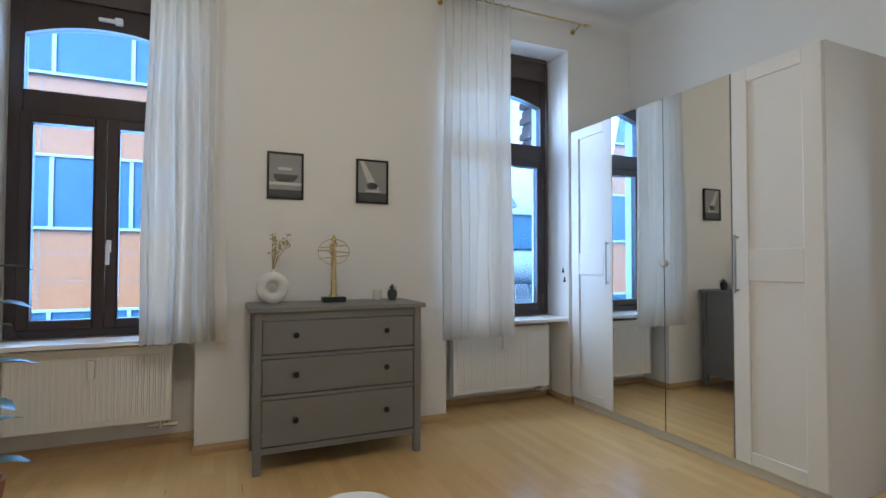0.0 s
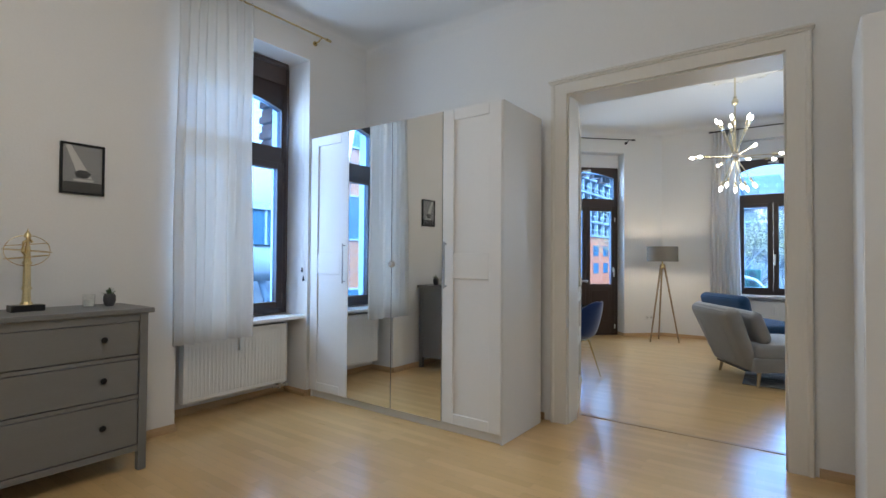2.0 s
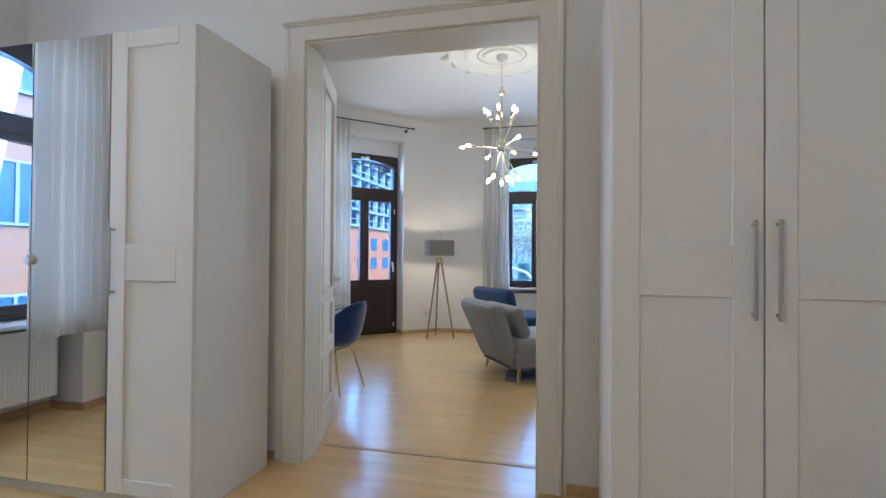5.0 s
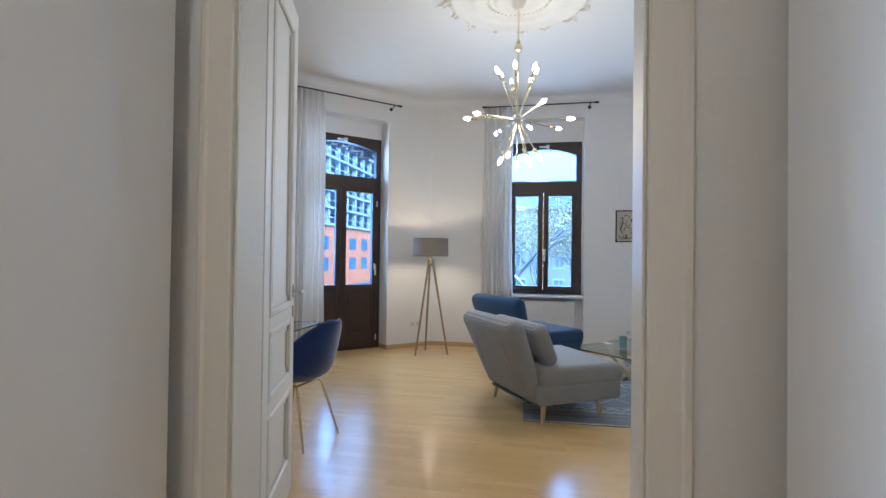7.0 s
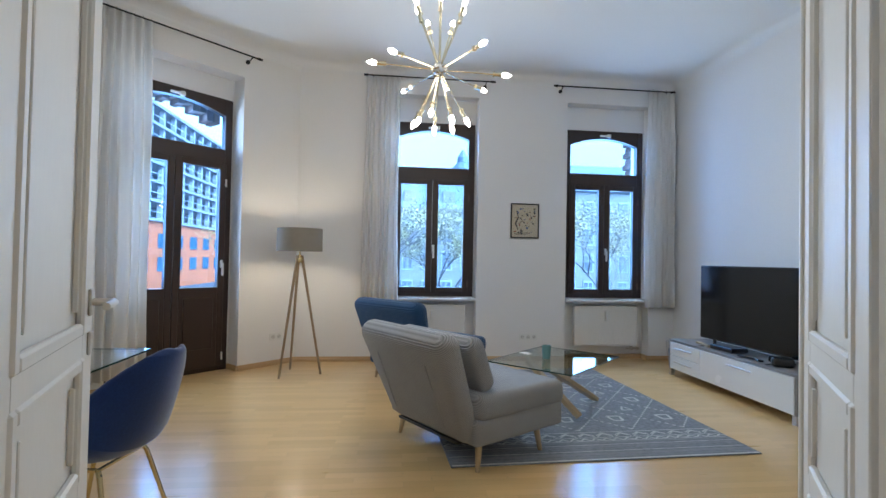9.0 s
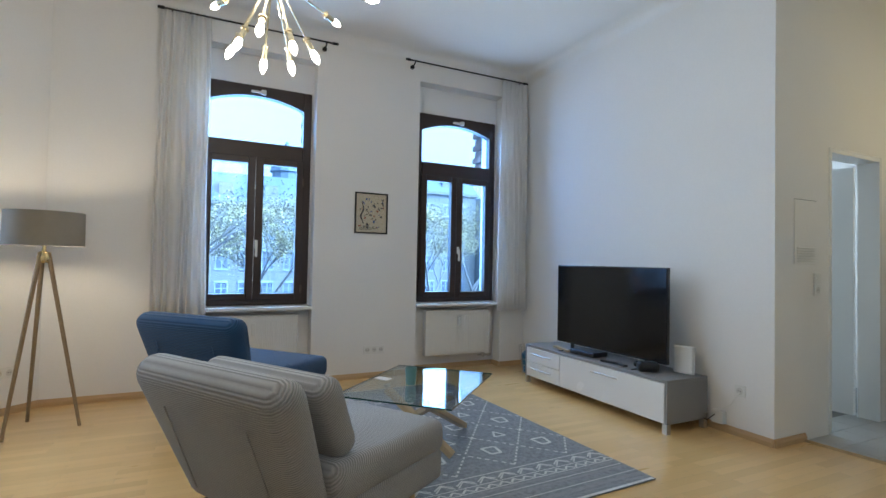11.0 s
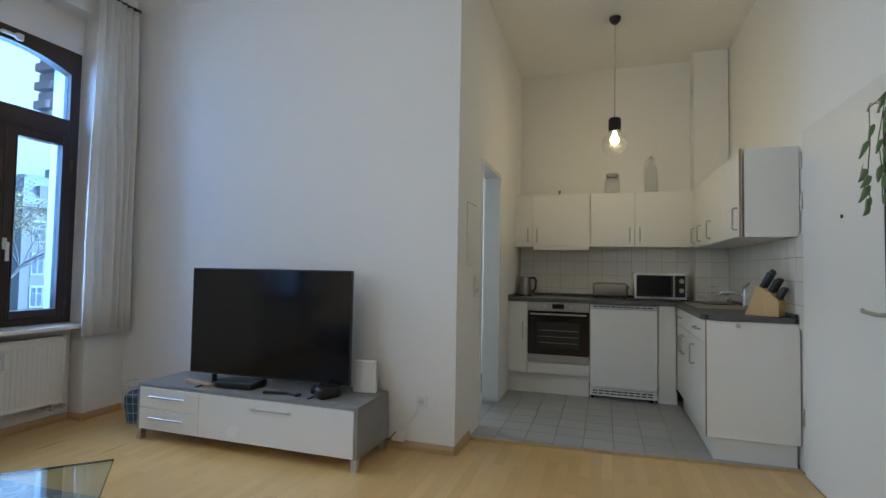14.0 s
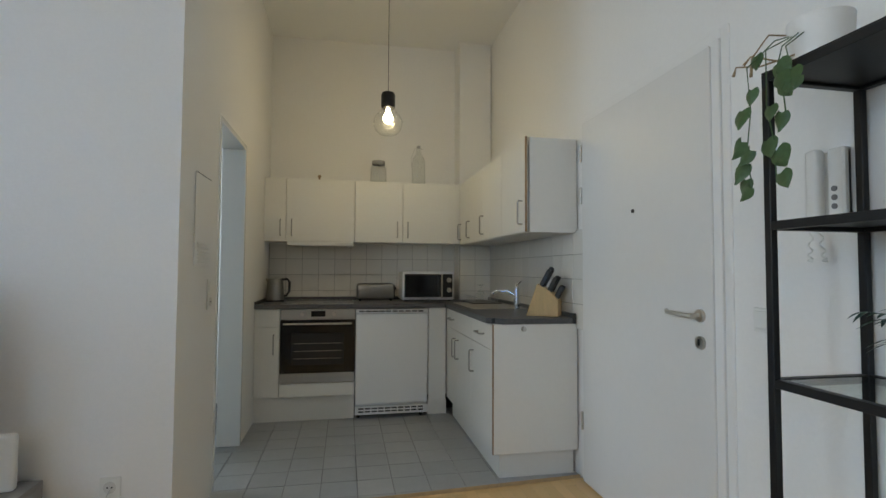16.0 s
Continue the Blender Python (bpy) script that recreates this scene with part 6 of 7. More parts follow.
part("panel", bx(1.39, 1.535, -BD, -BD + 0.018, 0.12, 0.892), KITCHEN, t)
structure("trim_plinth", bx(5.82, 6.598, KIT_Y + BD - 0.06, KIT_Y + BD - 0.045, 0, 0.2), KITCHEN, "white kitchen plinth", "plinth")
structure("trim_plinth_corner", bx(5.05, 5.21, KIT_Y + BD - 0.06, KIT_Y + BD - 0.045, 0, 0.118), KITCHEN, "white kitchen plinth", "plinth")

# sink run on the entrance wall; fronts look towards +x
FX = 5.055
t = thing("sink_cabinet", pose(0, 0, 0), "white sink cabinet with drawers and doors", "cabinet", "kitchen base cabinets")
bm = B()
box(bm, KIT_X0 + 0.002, FX - 0.019, -4.24, -2.925, 0.15, 0.895)
part("body", bm, KITCHEN, t)
part("end_panel", bx(KIT_X0 + 0.002, FX - 0.004, -2.924, -2.906, 0.15, 0.896, bevel=0.001), KITCHEN, t)
part("edge_band", bx(FX - 0.0035, FX + 0.001, -2.924, -2.905, 0.15, 0.896), KEDGE, t, "worn beech edge band")
part("filler", bx(FX - 0.018, FX, -4.249, -4.202, 0.155, 0.892), KITCHEN, t)
ys = (-4.2, -3.86, -3.41, -2.927)
for k, (a, b) in enumerate(zip(ys, ys[1:])):
    f = part("drawer", bx(FX - 0.018, FX, a + 0.002, b - 0.002, 0.745, 0.89, bevel=0.0012), KITCHEN, t)
    if k != 1:
        c = (a + b) / 2
        small_handle(f, (FX, c - 0.07, 0.82), (FX, c + 0.07, 0.82), (1, 0, 0))
    f = part("door", bx(FX - 0.018, FX, a + 0.002, b - 0.002, 0.155, 0.74, bevel=0.0012), KITCHEN, t)
    y = (b - 0.05) if k == 0 else (a + 0.05)
    small_handle(f, (FX, y, 0.54), (FX, y, 0.68), (1, 0, 0))
bm = B()
rod(bm, (4.87, -2.906, 0.868), (4.87, -2.888, 0.868), 0.015, 0.013, 18)
part("end_knob", bm, STEEL, t, "round steel bottle-opener knob", True)
bm = B()
box(bm, KIT_X0 + 0.01, FX - 0.05, -4.24, -2.95, 0, 0.15)
tagged(part("plinth_sink", bm, KITCHEN), "white kitchen plinth", "plinth", "", "structure")

# worktop in two runs, with upstand
t = thing("worktop", pose(0, 0, 0), "dark speckled laminate worktop round the corner", "worktop")
bm = B()
box(bm, 5.075, 6.598, KIT_Y + 0.012, KIT_Y + BD + 0.03, 0.896, 0.93, 0.006, 2)
part("back_run", bm, STONE_TOP, t)
bm = B()
prism(bm, [(4.542, -4.722), (4.852, -4.722), (4.852, -4.93), (5.0745, -4.93), (5.0745, -2.99), (4.99, -2.895), (4.542, -2.895)], 0.896, 0.93)
part("side_run", bm, STONE_TOP, t)
bm = B()
box(bm, 4.86, 6.597, KIT_Y + 0.012, KIT_Y + 0.03, 0.9305, 0.955, 0.004)
box(bm, 4.542, 4.56, -4.72, -2.897, 0.9305, 0.955, 0.004)
box(bm, 6.58, 6.598, KIT_Y + 0.03, KIT_Y + BD + 0.02, 0.9305, 0.955, 0.004)
part("upstand", bm, STONE_TOP, t)
bm = B()
box(bm, 4.55, 4.565, -2.896, -2.88, 0.896, 0.957, 0.003)
part("end_cap", bm, BLACK_PL, t)
bm = B()
lathe(bm, [(0, 0.898), (0.016, 0.898), (0.016, 0.928), (0, 0.928)], 16, (5.035, -2.96, 0))
part("edge_cap", bm, BLACK_PL, t)
t = thing("hob", pose(6.12, -4.55, 0.93), "flush black glass hob with a thin steel rim", "hob")
part("rim", bx(-0.29, 0.29, -0.25, 0.25, 0.0, 0.004, bevel=0.001), STEEL, t)
part("glass", bx(-0.283, 0.283, -0.243, 0.243, 0.0045, 0.006), SCREEN, t)

# sink, tap and rack
t = thing("sink", pose(4.8, -3.85, 0.93), "steel inset sink with a draining board", "sink")
bm = B()
box(bm, -0.21, 0.19, -0.45, -0.42, 0.0, 0.004)
for a in ((-0.21, 0.19, 0.22, 0.25), (-0.21, -0.18, -0.42, 0.22), (0.16, 0.19, -0.42, 0.22)):
    box(bm, *a, 0.0, 0.004)
part("rim", bm, STEEL, t)
part("drainer", bx(-0.18, 0.16, -0.42, -0.1, 0.0005, 0.003), STEEL, t, "ribbed steel draining board")
bm = B()
box(bm, -0.17, 0.15, -0.09, 0.21, 0.0005, 0.002)
part("basin", bm, STEEL, t)
t = thing("tap", pose(4.66, -3.62, 0.93), "chrome single-lever kitchen tap", "tap")
bm = B()
lathe(bm, [(0, 0), (0.026, 0), (0.026, 0.01), (0.021, 0.014), (0.021, 0.12), (0.019, 0.15), (0, 0.155)], 20)
part("body", bm, CHROME, t, smooth=True)
bm = B()
tube(bm, [(0, 0, 0.09), (0.06, -0.03, 0.13), (0.14, -0.07, 0.125), (0.16, -0.08, 0.105)], [0.013, 0.012, 0.011, 0.011], 12)
part("spout", bm, CHROME, t, smooth=True)
bm = B()
tube(bm, [(0, 0, 0.15), (0.0, 0.0, 0.175), (-0.02, 0.05, 0.205)], [0.016, 0.012, 0.006], 10)
part("lever", bm, CHROME, t, smooth=True)
t = thing("dish_rack", pose(4.74, -4.3, 0.93), "thin wire dish rack beside the sink", "dish rack")
bm = B()
for k in range(8):
    y = -0.15 + k * 0.043
    tube(bm, [(-0.1, y, 0.01), (-0.1, y, 0.075), (-0.07, y, 0.1), (-0.04, y, 0.075), (-0.04, y, 0.01), (0.1, y, 0.01), (0.1, y, 0.06)], 0.0022, 5)
for x, z in ((-0.1, 0.01), (0.1, 0.01), (0.1, 0.06), (-0.1, 0.07)):
    tube(bm, [(x, -0.17, z), (x, 0.17, z)], 0.003, 5)
part("wires", bm, WIRE, t)
part("tray", bx(-0.13, 0.13, -0.19, 0.19, 0.0, 0.008, bevel=0.002), BLACK_PL, t, "black drip tray")
t = thing("wine_glass", pose(4.78, -4.2, 0.9385), "upturned clear glass in the rack", "glass", "drying glasses")
bm = B()
lathe(bm, [(0.03, 0.0), (0.036, 0.05), (0.028, 0.085), (0.004, 0.1), (0.004, 0.14), (0.03, 0.146), (0.03, 0.149), (0, 0.15)], 18)
part("bowl", bm, JAR_GLASS, t, smooth=True)
copy_thing(t, pose(4.72, -4.36, 0.9385))

# things on the worktop
t = thing("kettle", pose(6.5, -4.66, 0.93), "brushed steel kettle with black handle", "kettle")
bm = B()
lathe(bm, [(0, 0.012), (0.075, 0.012), (0.074, 0.08), (0.062, 0.19), (0.055, 0.2), (0, 0.205)], 28)
part("body", bm, DARK_STEEL, t, smooth=True)
bm = B()
lathe(bm, [(0, 0), (0.08, 0), (0.08, 0.014), (0, 0.014)], 28)
part("base", bm, BLACK_PL, t, smooth=True)
bm = B()
tube(bm, [(-0.055, 0, 0.19), (-0.1, 0, 0.195), (-0.12, 0, 0.17), (-0.118, 0, 0.09), (-0.095, 0, 0.05), (-0.075, 0, 0.05)], 0.011, 8)
part("handle", bm, BLACK_PL, t, "black plastic handle", True)
bm = B()
tube(bm, [(0.05, 0, 0.18), (0.075, 0, 0.2)], [0.02, 0.01], 8)
part("spout", bm, STEEL, t)
t = thing("toaster", pose(5.63, -4.72, 0.93), "long brushed steel toaster", "toaster")
bm = B()
soft_box(bm, -0.17, 0.17, -0.07, 0.07, 0.012, 0.155, 0.025)
part("housing", bm, DARK_STEEL, t, smooth=True)
bm = B()
box(bm, -0.14, 0.14, -0.015, 0.015, 0.1552, 0.158)
part("slot", bm, BLACK_PL, t)
bm = B()
box(bm, -0.176, -0.168, -0.05, 0.05, 0.02, 0.14, 0.003)
box(bm, -0.19, -0.17, -0.015, 0.015, 0.1, 0.12, 0.004)
part("end_cap", bm, BLACK_PL, t)
bm = B()
for x in (-0.14, 0.14):
    for y in (-0.05, 0.05):
        rod(bm, (x, y, 0), (x, y, 0.014), 0.01)
part("feet", bm, BLACK_PL, t)
t = thing("microwave", pose(5.165, -4.72, 0.93), "white microwave oven with dark glass door", "microwave")
part("housing", bx(-0.235, 0.235, -0.17, 0.17, 0.012, 0.265, bevel=0.006), WHITE_LAC, t)
f = part("door", bx(-0.10, 0.218, 0.17, 0.19, 0.036, 0.244, bevel=0.004), BLACK_PL, t, "dark glass door")
part("door_glass", bx(-0.085, 0.205, 0.19, 0.192, 0.05, 0.23), SCREEN, f)
f = part("control_panel", bx(-0.218, -0.103, 0.17, 0.19, 0.036, 0.244, bevel=0.004), BLACK_PL, t, "black control strip")
for z in (0.1, 0.19):
    bm = B()
    rod(bm, (-0.185, 0.19, z), (-0.185, 0.212, z), 0.022, 0.02, 20)
    part("dial", bm, STEEL, f, smooth=True)
bm = B()
box(bm, -0.125, -0.11, 0.192, 0.21, 0.03, 0.25, 0.004)
part("door_handle", bm, STEEL, t)
bm = B()
box(bm, -0.02, 0.10, 0.1921, 0.1926, 0.028, 0.034)
part("print_bar", bm, PAPER, t)
bm = B()
for x in (-0.2, 0.2):
    for y in (-0.13, 0.13):
        rod(bm, (x, y, 0), (x, y, 0.013), 0.012)
part("feet", bm, BLACK_PL, t)
t = thing("knife_block", pose(4.68, -3.06, 0.93, 0, 0, -35), "light wooden knife block full of black-handled knives", "knife block")
bm = B()
prof = [(-0.10, 0.0), (0.10, 0.0), (0.03, 0.2), (-0.05, 0.155), (-0.10, 0.10)]
a = [bm.verts.new((x, -0.055, z)) for x, z in prof]
b = [bm.verts.new((x, 0.055, z)) for x, z in prof]
bm.faces.new(a), bm.faces.new(b[::-1])
for k in range(5):
    bm.faces.new((a[k], a[(k + 1) % 5], b[(k + 1) % 5], b[k]))
bmesh.ops.bevel(bm, geom=list(bm.edges), offset=0.004, segments=1, affect="EDGES")
part("block", bm, BLOCK_WOOD, t)
for k, (x, y, z, l) in enumerate(((0.01, -0.03, 0.19, 0.12), (0.01, 0.0, 0.19, 0.13), (0.01, 0.03, 0.19, 0.11), (-0.04, -0.035, 0.16, 0.1), (-0.04, 0.0, 0.16, 0.1), (-0.04, 0.035, 0.16, 0.09), (-0.08, -0.02, 0.12, 0.08), (-0.08, 0.02, 0.12, 0.08))):
    bm = B()
    beam(bm, (x, y, z - 0.01), (x - l * 0.5, y, z + l * 0.86), 0.021, 0.03, 0.006)
    part("knife_handle", bm, BLACK_PL, t)
t = thing("glass_jar", pose(5.61, -4.78, 2.01) @ Matrix.Scale(1.25, 4), "clear glass storage jar with a metal lid", "jar")
bm = B()
lathe(bm, [(0, 0), (0.055, 0), (0.062, 0.02), (0.062, 0.12), (0.045, 0.145), (0.045, 0.155), (0.042, 0.155), (0.042, 0.14), (0.057, 0.115), (0.057, 0.02), (0, 0.006)], 26)
part("body", bm, JAR_GLASS, t, smooth=True)
bm = B()
lathe(bm, [(0.049, 0.148), (0.049, 0.172), (0.045, 0.175), (0, 0.175)], 24)
part("lid", bm, HANDLE, t, "pale metal lid", True)
t = thing("glass_bottle", pose(5.23, -4.78, 2.01) @ Matrix.Scale(1.3, 4), "tall clear swing-top glass bottle", "bottle")
bm = B()
lathe(bm, [(0, 0), (0.045, 0), (0.05, 0.015), (0.05, 0.16), (0.042, 0.2), (0.018, 0.235), (0.016, 0.275), (0.012, 0.275), (0.013, 0.235), (0.037, 0.2), (0.046, 0.16), (0.046, 0.016), (0, 0.008)], 24)
part("body", bm, JAR_GLASS, t, smooth=True)
bm = B()
tube(bm, [(0.05, 0, 0.13), (0.055, 0, 0.2), (0.03, 0, 0.27), (0, 0, 0.29), (-0.03, 0, 0.27)], 0.0018, 5)
lathe(bm, [(0, 0.276), (0.014, 0.278), (0.012, 0.295), (0, 0.297)], 14)
part("stopper", bm, WIRE, t, "wire swing stopper", True)
t = thing("hood_vent_knob", pose(6.14, -4.66, 2.01), "small dark knob on top of the cabinet", "knob")
bm = B()
lathe(bm, [(0, 0), (0.012, 0), (0.006, 0.012), (0.016, 0.03), (0.01, 0.042), (0, 0.044)], 14)
part("knob", bm, OLD_WOOD, t, smooth=True)

# pendant lamp
t = thing("pendant_lamp", pose(5.604, -3.79, 0), "glass globe pendant lamp on a long cord", "lamp")
bm = B()
lathe(bm, [(0, 3.36), (0.02, 3.362), (0.045, 3.39), (0.05, CEIL_Z - 0.001), (0, CEIL_Z - 0.001)], 24)
part("canopy", bm, BLACK_PL, t, smooth=True)
bm = B()
rod(bm, (0, 0, 2.52), (0, 0, 3.37), 0.003, n=8)
part("cord", bm, GREY_PAINT, t)
bm = B()
lathe(bm, [(0, 2.415), (0.05, 2.415), (0.052, 2.425), (0.052, 2.515), (0.045, 2.53), (0, 2.53)], 24)
part("socket", bm, BLACK_METAL, t, "black metal socket", True)
bm = B()
lathe(bm, [(0.045, 2.42), (0.058, 2.39), (0.1, 2.34), (0.108, 2.305), (0.095, 2.25), (0.06, 2.218), (0, 2.21)], 32)
g = part("globe", bm, JAR_GLASS, t, "clear ribbed glass globe", True)
g.visible_shadow = False
bm = B()
for k in range(20):
    a = k * math.tau / 20
    tube(bm, [(r * math.cos(a), r * math.sin(a), z) for r, z in ((0.06, 2.389), (0.1012, 2.34), (0.1092, 2.305), (0.0962, 2.25), (0.061, 2.217))], 0.0012, 4)
part("glass_rib", bm, JAR_GLASS, t)
bm = B()
lathe(bm, [(0, 2.42), (0.014, 2.415), (0.016, 2.39), (0.036, 2.35), (0.037, 2.33), (0.02, 2.305), (0, 2.3)], 20)
b = part("bulb", bm, BULB_K, t, "lit round bulb", True)
b.visible_shadow = False

# fuse box flap, vent and switches beside the bathroom door
MB6 = Matrix.Translation((6.599, 0, 0)) @ Matrix.Rotation(radians(-90), 4, "Z")
t = thing("fuse_box", MB6 @ pose(2.62, 0, 1.22), "white painted flush fuse box door with vent", "fuse box")
part("flap", bx(0, 0.27, -0.006, 0, 0.0, 0.45, bevel=0.002), WALL, t)
bm = B()
for k in range(6):
    box(bm, 0.03, 0.24, -0.012, -0.006, 0.02 + k * 0.018, 0.03 + k * 0.018, 0.002)
part("vent_slats", bm, PLASTIC, t)
# dark strip painted in as the shade of the gap over the flap
part("flap_gap_shade", bx(0.005, 0.265, -0.0065, -0.001, 0.4505, 0.4535), GROUT_D, t)
socket_plate(MB6 @ pose(2.9, 0, 1.12), 1, "white light switch beside the bathroom door", "switch")
socket_plate(MB6 @ pose(2.9, 0, 1.04), 1, "white wall socket beside the bathroom door")

# bathroom door leaf, opened into the bathroom, with its steel frame
t = thing("door_bathroom", pose(6.76, -3.745, 0, 0, 0, 4), "open flat white bathroom door with a dark lock", "door", "", "structure")
part("leaf", bx(0, 0.68, -0.04, 0.0, 0.01, 2.03, bevel=0.002), WHITE_LAC, t)
part("lock_plate", bx(0.679, 0.683, -0.03, -0.01, 0.95, 1.15), BLACK_METAL, t)
bm = B()
tube(bm, [(0.62, 0, 1.05), (0.62, 0.05, 1.05), (0.52, 0.055, 1.05)], 0.009)
part("lever", bm, STEEL, t, smooth=True)
bm = B()
for a in ((6.594, 6.746, -3.805, -3.77, 0, 2.08), (6.594, 6.746, -3.09, -3.055, 0, 2.08), (6.594, 6.746, -3.77, -3.09, 2.045, 2.08)):
    box(bm, *a, 0.003)
structure("door_frame_bathroom", bm, WHITE_LAC, "white painted steel door frame", "door frame")

# entrance door
t = thing("door_entrance", pose(4.5, ED0 + 0.02, 0), "closed flat white entrance door with steel lever", "door", "", "structure")
part("leaf", bx(0, 0.045, 0.004, 1.05, 0.008, 2.075, bevel=0.003), DOOR_FOIL, t)
y = 0.985
for z, r in ((1.04, 0.026), (0.935, 0.026)):
    bm = B()
    rod(bm, (0.045, y, z), (0.055, y, z), r, r * 0.95, 24)
    part("rosette", bm, STEEL, t, smooth=True)
bm = B()
tube(bm, [(0.05, y, 1.04), (0.095, y, 1.04), (0.102, y - 0.015, 1.04), (0.1, y - 0.13, 1.045), (0.095, y - 0.14, 1.05)], 0.0095)
part("lever", bm, STEEL, t, "brushed steel lever", True)
bm = B()
box(bm, 0.056, 0.058, y - 0.005, y + 0.005, 0.925, 0.95)
part("keyhole", bm, BLACK_PL, t)
bm = B()
rod(bm, (0.045, 0.53, 1.5), (0.05, 0.53, 1.5), 0.01, n=16)
part("peephole", bm, KNOB, t, "small dark peephole", True)
bm = B()
for z in (0.3, 1.6, 1.85):
    rod(bm, (0.05, 0.0, z), (0.05, 0.0, z + 0.1), 0.007)
part("hinge", bm, STEEL, t)
bm = B()
for a in ((4.4, 4.535, ED1 - 0.055, ED1 - 0.001, 0, EDZ - 0.001), (4.4, 4.535, ED0 + 0.001, ED0 + 0.02, 0, EDZ - 0.001), (4.4, 4.535, ED0 + 0.02, ED1 - 0.055, EDZ - 0.012, EDZ - 0.001)):
    box(bm, *a, 0.002)
box(bm, 4.515, 4.527, ED1, ED1 + 0.04, 0, EDZ + 0.04, 0.003)
box(bm, 4.515, 4.527, ED0 + 0.0, ED1, EDZ, EDZ + 0.04, 0.003)
structure("door_frame_entrance", bm, WHITE_FOIL, "white door frame", "door frame")

# intercom and light switch on the entrance wall
ML2 = Matrix.Translation((DIV1 + 0.001, 0, 0)) @ Matrix.Rotation(radians(90), 4, "Z")
t = thing("intercom_phone", ML2 @ pose(-1.343, 0, 1.357), "white wall intercom with handset and coiled cord", "intercom")
part("base", bx(0.05, 0.10, -0.03, 0, 0, 0.206, bevel=0.005), PLASTIC, t)
part("cradle", bx(0.0, 0.10, -0.018, 0, 0, 0.2, bevel=0.005), PLASTIC, t)
bm = B()
soft_box(bm, -0.002, 0.042, -0.055, -0.02, 0.005, 0.21, 0.014)
part("handset", bm, CERAMIC, t, "cream handset", True)
bm = B()
for z in (0.04, 0.065, 0.09):
    rod(bm, (0.073, -0.03, z), (0.073, -0.034, z), 0.008)
part("button", bm, GREY_PAINT, t)
bm = B()
tube(bm, [(0.02 + 0.006 * math.cos(k * 1.3) + 0.018 * math.sin(k / 40 * math.pi), -0.03 + 0.006 * math.sin(k * 1.3), -0.115 * math.sin(k / 40 * math.pi) + 0.0) for k in range(41)], 0.0022, 5)
tube(bm, [(0.0 + 0.006 * math.cos(k * 1.3) - 0.01 * math.sin(k / 40 * math.pi), -0.03 + 0.006 * math.sin(k * 1.3), -0.115 * math.sin(k / 40 * math.pi)) for k in range(21)], 0.0022, 5)
part("coiled_cord", bm, PLASTIC, t)
socket_plate(ML2 @ pose(-1.55, 0, 1.05), 1, "white light switch beside the entrance", "switch")


# ---- open shelf ----
def etagere(m):
    """A black metal shelf with glass boards. Local x along the wall, wall at y = 0, front at -y."""
    t = thing("open_shelf", m, "black metal open shelf with glass boards", "shelf")
    w, d, h, q = 1.0, 0.312, 1.73, 0.021
    for x in (0, w - q):
        for y in (-q, -d):
            part("post", bx(x, x + q, y, y + q, 0, h, bevel=0.002), BLACK_METAL, t)
    part("top_board", bx(q, w - q, -d + 0.001, -0.001, h - 0.02, h - 0.002), BLACK_METAL, t, "black metal top board")
    for z in (0.12, 0.52, 0.92, 1.318, h - 0.028):
        bm = B()
        for y in (-q, -d):
            box(bm, q, w - q, y, y + q, z, z + 0.022, 0.001)
        for x in (0, w - q):
            box(bm, x, x + q, -d + q, -q, z, z + 0.022, 0.001)
        part("rail", bm, BLACK_METAL, t)
        if z < 1.0:
            g = part("glass_board", bx(q, w - q, -d + q, -q, z + 0.012, z + 0.02), TABLE_GLASS, t, "clear glass board")
            g.visible_shadow = False
        elif z < 1.6:
            part("metal_board", bx(q, w - q, -d + q, -q, z + 0.012, z + 0.024), BLACK_METAL, t)
    return t


SH = Matrix.Translation((4.527, -1.215, 0)) @ Matrix.Rotation(radians(90), 4, "Z")
etagere(SH)
POT = SH @ pose(0.03, -0.155, 1.728)
t = thing("white_flowerpot", POT, "white ceramic flowerpot with a trailing heart-leaved vine", "plant")
bm = B()
lathe(bm, [(0, 0), (0.055, 0), (0.072, 0.1), (0.075, 0.145), (0.068, 0.145), (0.064, 0.115), (0, 0.115)], 28)
part("pot", bm, CERAMIC, t, smooth=True)
rnd = random.Random(21)


def heart_leaf(bm, at, d, l):
    """A heart-shaped leaf that hangs from at along d, slightly cupped."""
    d = Vector(d).normalized()
    side = d.cross(Vector((0, -1, 0.1))).normalized()
    out = side.cross(d)
    rows = []
    for u, q in ((-0.14, 0.3), (0.0, 0.44), (0.2, 0.52), (0.45, 0.46), (0.7, 0.28), (1.0, 0.015)):
        c = Vector(at) + d * (max(u, 0.0) * l) + out * (0.12 * l * u * u)
        e = d * (min(u, 0.0) * l)
        rows.append([bm.verts.new(c + e * abs(w) + side * (q * l * w) - out * (0.1 * l * w * w)) for w in (-1, -0.5, 0, 0.5, 1)])
    for a, b in zip(rows, rows[1:]):
        for k in range(4):
            bm.faces.new((a[k], a[k + 1], b[k + 1], b[k]))


